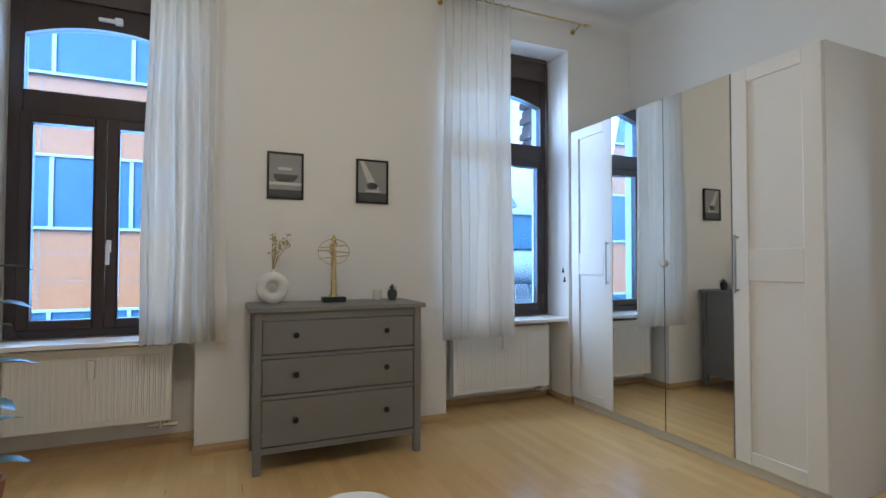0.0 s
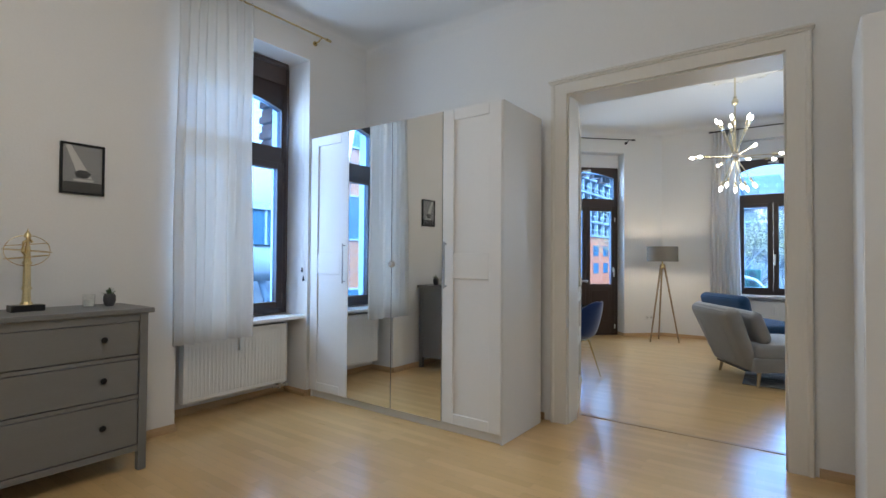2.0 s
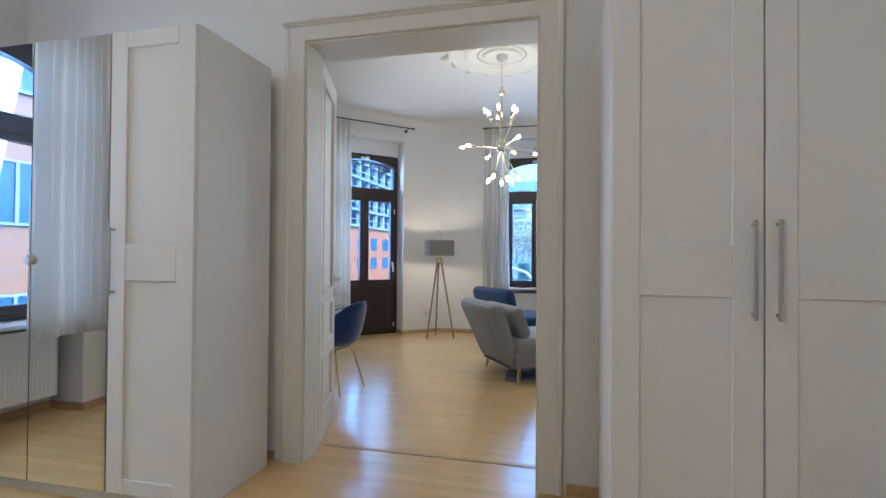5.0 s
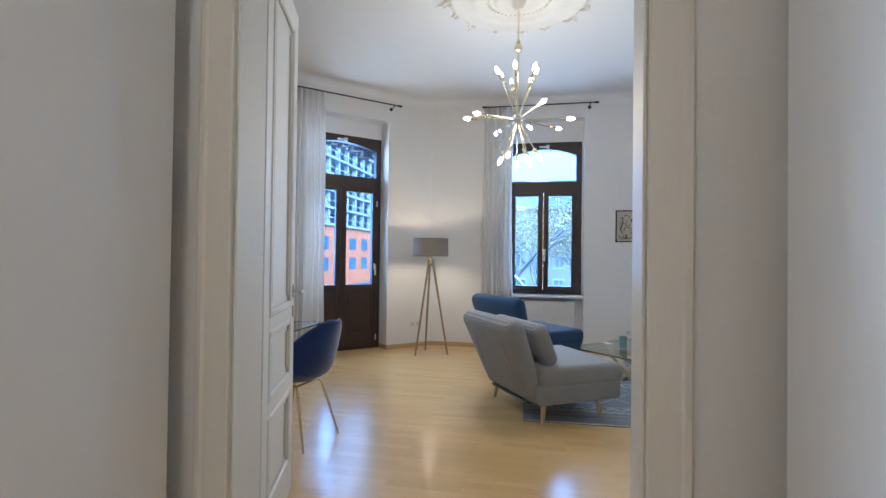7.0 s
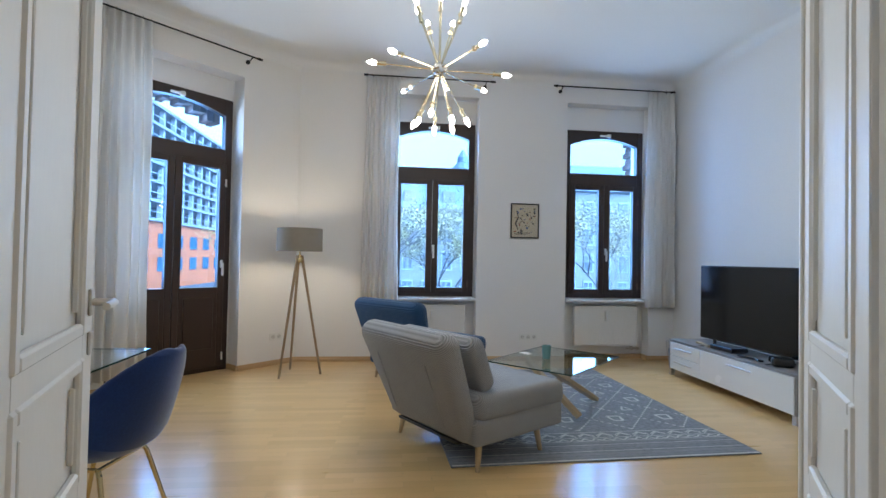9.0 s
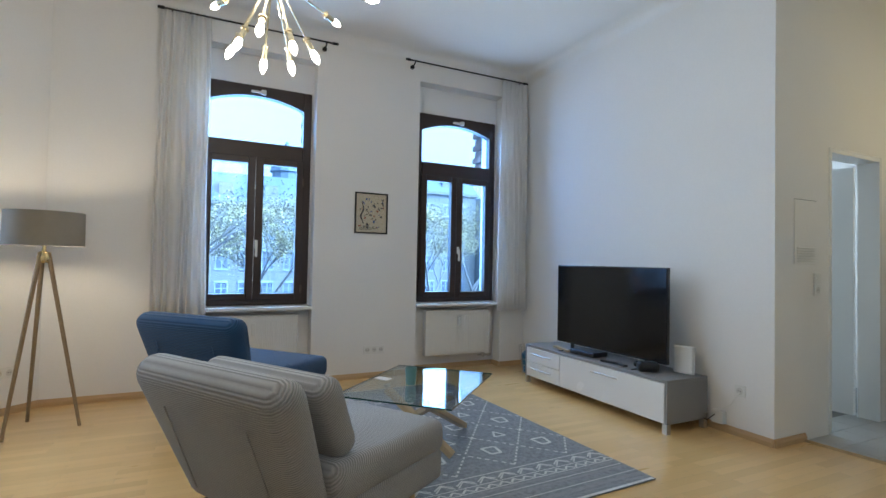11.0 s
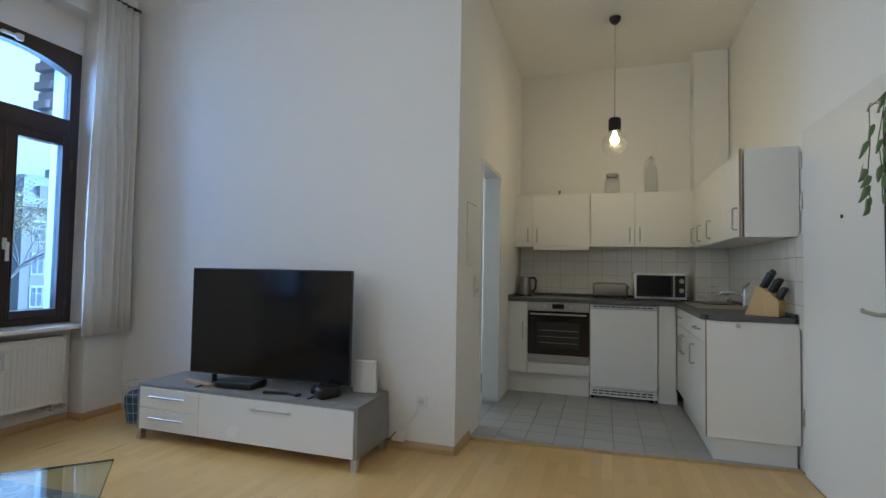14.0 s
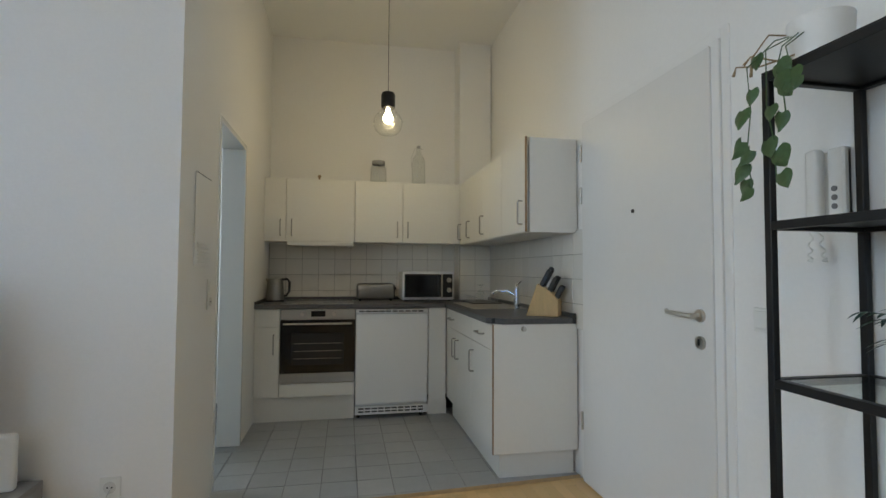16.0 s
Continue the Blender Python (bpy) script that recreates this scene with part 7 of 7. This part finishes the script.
# tendrils: over the rim, past the shelf's corner and down along its post
for tendril, leaves in (
        (((-0.02, -0.03, 0.12), (-0.04, -0.1, 0.1), (-0.045, -0.185, 0.02), (-0.03, -0.19, -0.1), (-0.04, -0.195, -0.21), (-0.03, -0.19, -0.3)),
         ((1, 0.5), (2, 0.55), (2, 0.95), (3, 0.7), (3, 0.95), (4, 0.3), (4, 0.75), (4, 1.0))),
        (((0.0, -0.05, 0.12), (0.01, -0.13, 0.06), (0.04, -0.18, -0.02), (0.065, -0.185, -0.09), (0.075, -0.19, -0.14)),
         ((1, 0.8), (2, 0.2), (2, 0.6), (3, 0.9))),
        (((0.01, -0.04, 0.12), (0.03, -0.14, 0.05), (0.075, -0.175, -0.02), (0.1, -0.18, -0.06)), ((1, 0.9), (2, 0.4), (2, 0.9))),
        (((-0.02, -0.04, 0.12), (-0.02, -0.15, 0.06), (0.02, -0.19, -0.1), (0.04, -0.19, -0.2), (0.05, -0.195, -0.3)), ((2, 0.1), (2, 0.9), (3, 0.2), (3, 0.8)))):
    bm = B()
    tube(bm, tendril, 0.0017, 5)
    st = part("vine", bm, LEAF, t)
    for i, u in leaves:
        p = Vector(tendril[i]).lerp(Vector(tendril[min(i + 1, len(tendril) - 1)]), u)
        bm = B()
        heart_leaf(bm, p + Vector((rnd.uniform(-0.02, 0.02), rnd.uniform(-0.012, 0.0), 0)), (rnd.uniform(-0.75, 0.6), rnd.uniform(-0.2, 0.1), -0.8), rnd.uniform(0.038, 0.058))
        part("leaf", bm, LEAF, st, smooth=True)
# dry twigs over the rim
for twig in (((-0.04, -0.03, 0.12), (-0.07, -0.09, 0.13), (-0.085, -0.13, 0.07), (-0.07, -0.15, 0.01)), ((-0.05, -0.08, 0.05), (-0.1, -0.12, 0.08), (-0.115, -0.13, 0.06)),
             ((-0.01, -0.05, 0.06), (-0.07, -0.12, 0.04), (-0.12, -0.15, 0.055), (-0.125, -0.155, 0.03))):
    bm = B()
    tube(bm, twig, [0.0025] * (len(twig) - 1) + [0.0045], 5)
    part("dry_twig", bm, OLD_WOOD, t, "dry brown leafless twig", True)
t = thing("white_knot_vase", SH @ pose(0.265, -0.1, 1.3425), "white matt ceramic arch vase on the shelf", "vase")
bm = B()
tube(bm, [(-0.09, 0, 0.0), (-0.094, 0, 0.04), (-0.085, 0, 0.075), (-0.055, 0, 0.093), (-0.022, 0, 0.08), (-0.008, 0, 0.05), (0.004, 0, 0.03), (0.03, 0, 0.022), (0.055, 0, 0.035), (0.068, 0, 0.065), (0.072, 0, 0.1), (0.073, 0, 0.142)], [0.034] * 10 + [0.036, 0.037], 16)
for v in bm.verts:
    v.co.z = max(0.0, v.co.z)
part("body", bm, CERAMIC, t, smooth=True)
t = thing("parlour_palm", SH @ pose(0.3, -0.14, 0.9405) @ Matrix.Scale(0.68, 4), "parlour palm in a black plastic pot", "plant")
bm = B()
lathe(bm, [(0, 0), (0.055, 0), (0.072, 0.115), (0.076, 0.12), (0.068, 0.12), (0.064, 0.105), (0, 0.105)], 26)
part("pot", bm, BLACK_PL, t, smooth=True)
for k in range(24):
    az, l = rnd.uniform(0, math.tau), rnd.uniform(0.17, 0.31)
    e = rnd.uniform(1.05, 1.5)
    bm = B()
    pts = []
    for q in range(7):
        u = q / 6
        r = l * u * math.cos(e) + 0.07 * u * u
        pts.append(Vector((min(0.55, r * math.cos(az)), max(-0.2, min(0.085, r * math.sin(az))), 0.1 + l * math.sin(e) * u - 0.09 * u ** 3)))
    tube(bm, pts, [0.0025] * 4 + [0.0018, 0.0014, 0.001], 5)
    fr = part("frond", bm, LEAF_B, t)
    for q in range(2, 7):
        for s in (-1, 1):
            d = (pts[q] - pts[q - 1]).normalized()
            side = d.cross(Vector((0, 0, 1))).normalized() * s
            bm = B()
            leaf_mesh(bm, pts[q], d * 0.7 + side + Vector((0, 0, -0.15)), rnd.uniform(0.06, 0.1), 0.016, 0.3)
            part("leaflet", bm, LEAF_B, fr, smooth=True)
t = thing("small_succulent", SH @ pose(0.3, -0.15, 0.5405), "small succulent in a pale pot on the glass shelf", "plant")
bm = B()
lathe(bm, [(0, 0), (0.03, 0), (0.04, 0.05), (0.035, 0.05), (0, 0.045)], 20)
part("pot", bm, CERAMIC, t, smooth=True)
bm = B()
for k in range(24):
    a, e = rnd.uniform(0, math.tau), rnd.uniform(0.2, 1.4)
    leaf_mesh(bm, (0, 0, 0.045), (math.cos(a) * math.cos(e), math.sin(a) * math.cos(e), math.sin(e)), rnd.uniform(0.04, 0.07), 0.02, 0.0)
part("leaves", bm, LEAF, t, smooth=True)

# bathroom seen through the doorway: tiled far wall and a glass shower screen
bm = B()
for a in ((KIT_Y, -4.45, 0, 2.6), (-3.55, TVW - 0.144, 0, 2.6), (-4.45, -3.55, 0, 1.2), (-4.45, -3.55, 2.3, 2.6)):
    box(bm, 8.55, 8.75, *a)
structure("wall_bath_tiles", bm, SAND, "pale tiled bathroom wall with a window opening", "wall")
t = thing("shower_screen", pose(7.5, -3.3, 0), "clear glass shower screen with a steel rail", "shower screen")
g = part("glass", bx(0, 0.008, 0, 0.7, 0.12, 2.0), TABLE_GLASS, t)
g.visible_shadow = False
part("rail", bx(-0.01, 0.02, 0, 0.7, 2.0, 2.03), CHROME, t)
part("shower_tray", bx(-0.02, 0.38, -0.1, 0.74, 0.0, 0.12, bevel=0.01), WHITE_LAC, t, "white shower tray")


# ---- outside ----
ASPHALT = material("asphalt", (0.06, 0.06, 0.063), 0.85, var=0.2, scale=0.3, fine=4, bump=0.1)
ORANGE = material("orange_cladding", (0.34, 0.088, 0.012), 0.5, var=0.07, scale=0.4, fine=6, bump=0.03)
ORANGE_B = material("orange_base", (0.42, 0.1, 0.03), 0.6, var=0.1, scale=0.4, fine=6, bump=0.03)
STRIP_GLASS = material("strip_window_glass", (0.03, 0.08, 0.12), 0.12, spec=0.25, var=0.25, scale=0.5, fine=2, bump=0.0)
ALU = material("white_aluminium", (0.3, 0.33, 0.36), 0.4, var=0.04, bump=0.0)
CONCRETE = material("raw_concrete", (0.2, 0.21, 0.22), 0.8, var=0.12, scale=0.4, fine=5, bump=0.05)
FACADE = material("pale_stucco", (0.17, 0.165, 0.15), 0.85, var=0.1, scale=0.3, fine=5, bump=0.05)
ROOF = material("slate_roof", (0.09, 0.12, 0.15), 0.6, var=0.2, scale=0.5, fine=8, bump=0.1)
DARK_WIN = material("far_window_glass", (0.09, 0.11, 0.13), 0.15, var=0.3, scale=0.4, bump=0.0)
BARK = material("bark", (0.17, 0.155, 0.14), 0.9, var=0.3, scale=3, fine=30, bump=0.3)
AUTUMN = material("autumn_leaf", (0.42, 0.33, 0.12), 0.7, var=0.4, scale=0.8, fine=8, bump=0.0)
GZ = -4.6
gbm = B()
prism(gbm, [(-900, -900), (900, -900), (900, 900), (-900, 900)], GZ - 1, GZ)
structure("ground", gbm, ASPHALT, "grey street surface reaching to the horizon", "ground")
# the house's own storey below, so that the flat stands on something
structure("house_below", bx(WEST - 0.2, 9.9, KIT_Y - 0.2, 4.0, GZ, -0.205), FACADE, "plain storey under the flat", "building")


def strip_building(x0, x1, y, z1):
    """An office block with orange cladding and continuous window strips; it faces -y."""
    t = thing("office_building", pose(0, y, GZ), "orange clad office building with long window strips", "building")
    part("wall", bx(x0, x1, 0.12, 12, 0, z1 - GZ), ORANGE, t)
    z = 2.0 - 3.5 * 1 - GZ
    bays = int((x1 - x0 - 2) / 1.54)
    zs = []
    while z < z1 - GZ - 1:
        zs.append(z)
        z += 3.5
    for z in zs:
        part("window_strip", bx(x0 + 0.3, x1 - 0.3, 0.07, 0.2, z, z + 1.58), STRIP_GLASS, t)
        bm = B()
        box(bm, x0 + 0.3, x1 - 0.3, 0.02, 0.1, z - 0.06, z)
        box(bm, x0 + 0.3, x1 - 0.3, 0.02, 0.1, z + 1.58, z + 1.64)
        part("window_rail", bm, ALU, t)
        for k in range(bays + 1):
            if -16 < x0 + k * 1.54 < 4:
                part("mullion", bx(x0 + 1.37 + k * 1.54, x0 + 1.45 + k * 1.54, 0.03, 0.1, z, z + 1.58), ALU, t)
        bm = B()
        for q in (0.62, 1.25):
            box(bm, x0, x1, 0.112, 0.125, z + 1.64 + q, z + 1.655 + q)
        part("panel_joint", bm, GROUT_D, t)
        bm = B()
        for k in range(bays // 2):
            box(bm, x0 + 0.9 + k * 3.5, x0 + 0.915 + k * 3.5, 0.112, 0.125, z + 1.64, z + 3.44)
        part("panel_joint", bm, GROUT_D, t)
    part("parapet", bx(x0 - 0.1, x1 + 0.1, 0.0, 12, z1 - GZ, z1 - GZ + 0.3), ALU, t)
    return t


strip_building(-32.0, 3.2, 14.0, 9.6)


def frame_building(x0, x1, y0, y1):
    """A concrete skeleton under construction over an orange base; it faces -y."""
    t = thing("construction_building", pose(0, 0, GZ), "unfinished concrete frame building over an orange base", "building")
    zb = 6.3 - GZ
    part("base", bx(x0, x1, y0, y1, 0, zb), ORANGE_B, t)
    for k in range(7):
        z = zb + k * 3.0
        part("slab", bx(x0 - 0.4, x1 + 0.4, y0 - 0.5, y1, z, z + 0.45), CONCRETE, t)
    for k in range(6):
        z = zb + k * 3.0
        part("core", bx(x0 + 2, x1 - 2, y0 + 5, y1 - 1, z + 0.45, z + 3.0), ASPHALT, t)
        for i in range(int((x1 - x0) / 4.2)):
            x = x0 + 0.4 + i * 4.2
            part("column", bx(x, x + 0.7, y0 - 0.2, y0 + 0.5, z + 0.45, z + 3.0), CONCRETE, t)
        part("railing", bx(x0, x1, y0 - 0.45, y0 - 0.4, z + 1.4, z + 1.5), ALU, t)
    for i in range(14):
        x = x0 + 3 + i * 6.5
        for z in (zb - 4.2, zb - 8.0):
            part("window", bx(x, x + 3.2, y0 - 0.1, y0 + 0.1, z, z + 2.3), STRIP_GLASS, t)
    return t


frame_building(46.0, 140.0, 38.0, 60.0)


def town_house(m, w, storeys, label, turret=False):
    """A rendered town house with a slate mansard. Local x across, front at y = 0 towards -y."""
    t = thing("town_house", m, label, "house", "houses across the street")
    h = 3.4 * storeys + 1.2
    part("wall", bx(0, w, 0, 10, 0, h), FACADE, t)
    part("cornice", bx(-0.3, w + 0.3, -0.4, 10.2, h, h + 0.35), FACADE, t)
    bm = B()
    lo = [bm.verts.new(p) for p in ((-0.2, -0.3, h + 0.35), (w + 0.2, -0.3, h + 0.35), (w + 0.2, 10.1, h + 0.35), (-0.2, 10.1, h + 0.35))]
    hi = [bm.verts.new(p) for p in ((1.0, 1.6, h + 3.6), (w - 1.0, 1.6, h + 3.6), (w - 1.0, 8.4, h + 3.6), (1.0, 8.4, h + 3.6))]
    bm.faces.new(hi)
    for k in range(4):
        bm.faces.new((lo[k], lo[(k + 1) % 4], hi[(k + 1) % 4], hi[k]))
    roof = part("roof", bm, ROOF, t)
    part("chimney", bx(w * 0.3, w * 0.3 + 0.9, 4, 4.9, h + 2, h + 5.0), FACADE, roof)
    n = int(w / 2.3)
    for s in range(storeys):
        for k in range(n):
            x = (w - n * 2.3) / 2 + k * 2.3 + 0.6
            z = 1.2 + 3.4 * s
            wd = part("window", bx(x, x + 1.1, -0.04, 0.3, z, z + 1.9), DARK_WIN, t)
            bm = B()
            box(bm, x - 0.12, x + 1.22, -0.12, 0.0, z - 0.16, z)
            box(bm, x - 0.12, x + 1.22, -0.16, 0.0, z + 1.9, z + 2.1)
            for q in (x - 0.1, x + 0.51, x + 1.1):
                box(bm, q, q + 0.1, -0.08, 0.0, z, z + 1.9)
            box(bm, x, x + 1.1, -0.075, 0, z + 1.25, z + 1.33)
            part("surround", bm, ALU, wd)
    for k in range(n // 2):
        x = 1.6 + k * 4.6
        bm = B()
        box(bm, x, x + 1.4, 0.1, 2.0, h + 0.8, h + 2.4)
        d = part("dormer", bm, FACADE, roof)
    if turret:
        bm = B()
        lathe(bm, [(1.6, 0), (1.6, h + 4.5), (1.9, h + 4.6), (1.5, h + 5.8), (0.7, h + 6.6), (0.7, h + 7.3), (0.0, h + 8.4)], 12, (w * 0.5, 4, 0))
        part("turret", bm, ROOF, t)
    return t


MEAST = Matrix.Rotation(radians(-90), 4, "Z")
for y, w, s, tur in ((16.5, 15, 3, False), (1, 18, 3, True), (-17.5, 16, 4, False), (-34, 17, 3, False), (-51.5, 18, 3, False)):
    town_house(Matrix.Translation((62 + (3 if s == 4 else 0), y, GZ)) @ MEAST, w, s, "pale rendered town house with a slate roof", tur)
for x, w in ((14, 15), (30, 14)):
    town_house(pose(x, 70, GZ), w, 4, "pale rendered town house with a slate roof")

# glazed skybridge on slanting struts
t = thing("skybridge", pose(0, 0, 0), "glazed skybridge with a grey belly on slanting struts", "bridge")
bm = B()
lathe(bm, [(0, 0), (1.1, 0), (1.1, 34), (0, 34)], 20)
bmesh.ops.transform(bm, matrix=Matrix.Translation((6, 26, 1.0)) @ Matrix.Rotation(radians(90), 4, "Y"), verts=bm.verts)
part("belly", bm, CONCRETE, t, smooth=True)
part("glazing", bx(6, 40, 25.2, 27, 2.0, 4.0), STRIP_GLASS, t)
for k in range(22):
    part("mullion", bx(6.2 + k * 1.6, 6.3 + k * 1.6, 25.1, 25.25, 2.0, 4.0), ALU, t)
part("roof_edge", bx(5.9, 40.1, 25.0, 27.2, 4.0, 4.35), ALU, t)
for k in range(6):
    for s in (-1, 1):
        bm = B()
        rod(bm, (9 + k * 5.2, 26, GZ), (9 + k * 5.2 + s * 1.8, 26, 0.4), 0.22, n=10)
        part("strut", bm, ROOF, t)


def street_tree(x, y, h, seed, leafy):
    rnd = random.Random(seed)
    t = thing("street_tree", pose(x, y, GZ), "nearly bare street tree with a few yellow leaves", "tree", "street trees")
    bm, lf = B(), []

    def grow(p, d, l, r, depth):
        q = p + d * l
        mid = p + d * l * 0.5 + Vector((rnd.uniform(-1, 1), rnd.uniform(-1, 1), 0)) * l * 0.05
        tube(bm, [p, mid, q], [r, r * 0.85, r * 0.68], 6 if depth < 3 else 4)
        if depth >= 3:
            lf.append(q)
            lf.append(mid)
        if depth == 5:
            return
        for k in range(3 if depth < 4 else 2):
            a = rnd.uniform(0, math.tau)
            s = Vector((math.cos(a), math.sin(a), rnd.uniform(-0.1, 0.5)))
            grow(q if k else mid.lerp(q, 0.6), (d * 0.85 + s * rnd.uniform(0.5, 0.85)).normalized(), l * rnd.uniform(0.62, 0.82), r * 0.6, depth + 1)

    grow(Vector((0, 0, 0)), Vector((0, 0, 1)), h * 0.3, h * 0.014, 0)
    part("trunk", bm, BARK, t, "grey-brown trunk and branches", True)
    bm = B()
    for p in lf:
        for k in range(leafy * 2):
            c = p + Vector((rnd.gauss(0, 0.35), rnd.gauss(0, 0.35), rnd.gauss(0, 0.3)))
            a, e = rnd.uniform(0, math.tau), rnd.uniform(-1, 1)
            u = Vector((math.cos(a), math.sin(a), e)).normalized() * rnd.uniform(0.04, 0.075)
            v = u.cross(Vector((rnd.uniform(-1, 1), rnd.uniform(-1, 1), 1))).normalized() * 0.045
            bm.faces.new([bm.verts.new(c + q) for q in (-u, v, u, -v)])
    me = part("crown", bm, AUTUMN, t, "sparse yellow-brown leaves")
    return t


for k, (x, y, h, l) in enumerate(((30, 3.2, 11.5, 2), (34, -2.5, 11, 7), (33, -8, 12, 8), (38, 8.5, 11, 3), (36, -13.5, 11, 6), (40, -19, 12, 6), (42, 1.0, 10.5, 5))):
    street_tree(x, y, h, 30 + k, l)

# street lamp and traffic light
t = thing("street_lamp", pose(24.0, 1.25, GZ), "white curved street lamp", "street lamp")
bm = B()
tube(bm, [(0, 0, 0), (0, 0, 3.6), (0, 0.1, 4.5), (0, 0.6, 5.1), (0, 1.3, 5.3)], [0.11, 0.09, 0.08, 0.07, 0.07], 10)
part("pole", bm, ALU, t, smooth=True)
part("head", bx(-0.16, 0.16, 1.2, 1.9, 5.22, 5.36, bevel=0.04), ALU, t)
t = thing("traffic_light", pose(26.0, 2.1, GZ), "dark green traffic light on a pole", "traffic light")
bm = B()
rod(bm, (0, 0, 0), (0, 0, 5.2), 0.08)
part("pole", bm, ROOF, t)
part("signal_box", bx(-0.18, 0.02, -0.3, 0.3, 4.4, 5.5, bevel=0.03), LEAF_B, t)
for k in range(3):
    bm = B()
    rod(bm, (-0.18, 0, 4.6 + k * 0.34), (-0.26, 0, 4.6 + k * 0.34), 0.12)
    part("lens", bm, BLACK_PL, t)
t = thing("lamp_mast", pose(30.0, -7.0, GZ), "tall grey lamp mast with a round head", "street lamp")
bm = B()
rod(bm, (0, 0, 0), (0, 0, 9.0), 0.1, 0.07)
part("mast", bm, CONCRETE, t)
bm = B()
lathe(bm, [(0, 9.0), (0.5, 9.05), (0.55, 9.15), (0.1, 9.3), (0, 9.3)], 18)
part("head", bm, CONCRETE, t, smooth=True)

# brick jambs that show outside the arched lights
BRICK = piece_material("brick", (0.3, 0.16, 0.11), 0.85, 0.15, var=0.2, scale=6, fine=60, bump=0.2)


# ---- pieces of walls and floors ----
def shared(name, bm, mat):
    bmesh.ops.recalc_face_normals(bm, faces=bm.faces)
    me = bpy.data.meshes.new(name)
    bm.to_mesh(me)
    bm.free()
    me.materials.append(mat)
    return me


def piece(name, me, m, parent):
    ob = new(name, me)
    ob.parent = parent
    ob.matrix_basis = m
    return ob


# wall tiles over the worktop, on a bed of grout
TS = 0.148
tile = shared("tile", bx(-TS / 2 + 0.0015, TS / 2 - 0.0015, 0, 0.007, -TS / 2 + 0.0015, TS / 2 - 0.0015, bevel=0.0015), TILE_W)
bed = structure("backsplash_back", bx(4.845, 6.598, KIT_Y + 0.0005, KIT_Y + 0.004, 0.93, 1.456), GROUT, "grout bed of the white kitchen tiles", "tiles")
for i in range(12):
    for j in range(4):
        x, z = 6.52 - i * TS, 0.925 + TS * (j + 0.5) - 0.06
        if x > 4.88:
            piece("tile", tile, pose(x, KIT_Y + 0.003, z), bed)
bed = structure("backsplash_box", bx(4.535, 4.838, -4.7295, -4.726, 0.93, 1.44), GROUT, "grout bed of the white kitchen tiles", "tiles")
for i in range(2):
    for j in range(4):
        piece("tile", tile, pose(4.76 - i * TS, -4.727, 0.925 + TS * (j + 0.5) - 0.06), bed)
bed = structure("backsplash_side", bx(4.5305, 4.534, -4.725, -2.835, 0.93, 1.456), GROUT, "grout bed of the white kitchen tiles", "tiles")
for i in range(13):
    for j in range(4):
        y = -4.65 + i * TS
        if y < -2.84:
            piece("tile", tile, pose(4.533, y, 0.925 + TS * (j + 0.5) - 0.06, 0, 0, -90), bed)
# floor tiles
FT = 0.2
ftile = shared("floor_tile", bx(-FT / 2 + 0.002, FT / 2 - 0.002, -FT / 2 + 0.002, FT / 2 - 0.002, -0.003, 0.0045, bevel=0.001), TILE_F)
for i in range(12):
    for j in range(9):
        x, y = 6.72 - i * FT + (0.0 if j < 99 else 0), -2.865 - 0.0 + 0.1 - j * FT
        edge = -2.734 - (6.6 - x) * 0.0676
        if y + FT / 2 > edge + 0.001:
            y0 = y - FT / 2
            if edge - y0 > 0.03:
                bm = bx(-FT / 2 + 0.002, FT / 2 - 0.002, 0, edge - y0 - 0.012, -0.003, 0.0045)
                piece("floor_tile", shared("floor_tile_cut", bm, TILE_F), pose(x, y0 + 0.002, -0.004), KITCHEN_FLOOR)
            continue
        piece("floor_tile", ftile, pose(x, y, -0.004), KITCHEN_FLOOR)
# brick reveals outside the windows
brick = shared("brick", bx(-0.06, 0.06, 0, 0.2, 0, 0.068, bevel=0.004), BRICK)
for a, b in N_WIN:
    bed = structure("brick_reveal", bx(b + 0.04, b + 0.16, 4.41, 4.58, 2.2, 3.1), GROUT, "brick window reveal outside", "brickwork")
    for k in range(11):
        piece("brick", brick, pose(b + 0.05 - (0.03 if k % 2 else 0.0), 4.405, 2.21 + k * 0.078), bed)
for a, b in E_WIN:
    bed = structure("brick_reveal", bx(9.93, 10.1, a - 0.18, a - 0.06, 2.2, 3.0), GROUT, "brick window reveal outside", "brickwork")
    for k in range(10):
        piece("brick", brick, pose(9.925, a - 0.065 + (0.035 if k % 2 else 0.0), 2.21 + k * 0.078, 0, 0, -90), bed)
# stepped brick arch outside the balcony door
bed = structure("brick_arch", (lambda bm: (box(bm, BD0, BD1, 0.47, 0.6, 2.86, 3.2), bm)[1])(B()), GROUT, "brick arch over the balcony door outside", "brickwork")
bed.matrix_basis = DIAG
for k in range(15):
    u = (k + 0.5) / 7.5 - 1
    x = (BD0 + BD1) / 2 + u * 0.56
    z = 2.78 - 0.2 * u * u - (0.035 if k % 2 else 0.0)
    piece("brick", brick, pose(x - 0.034, 0.42, z + 0.06, 0, 90, 0), bed)
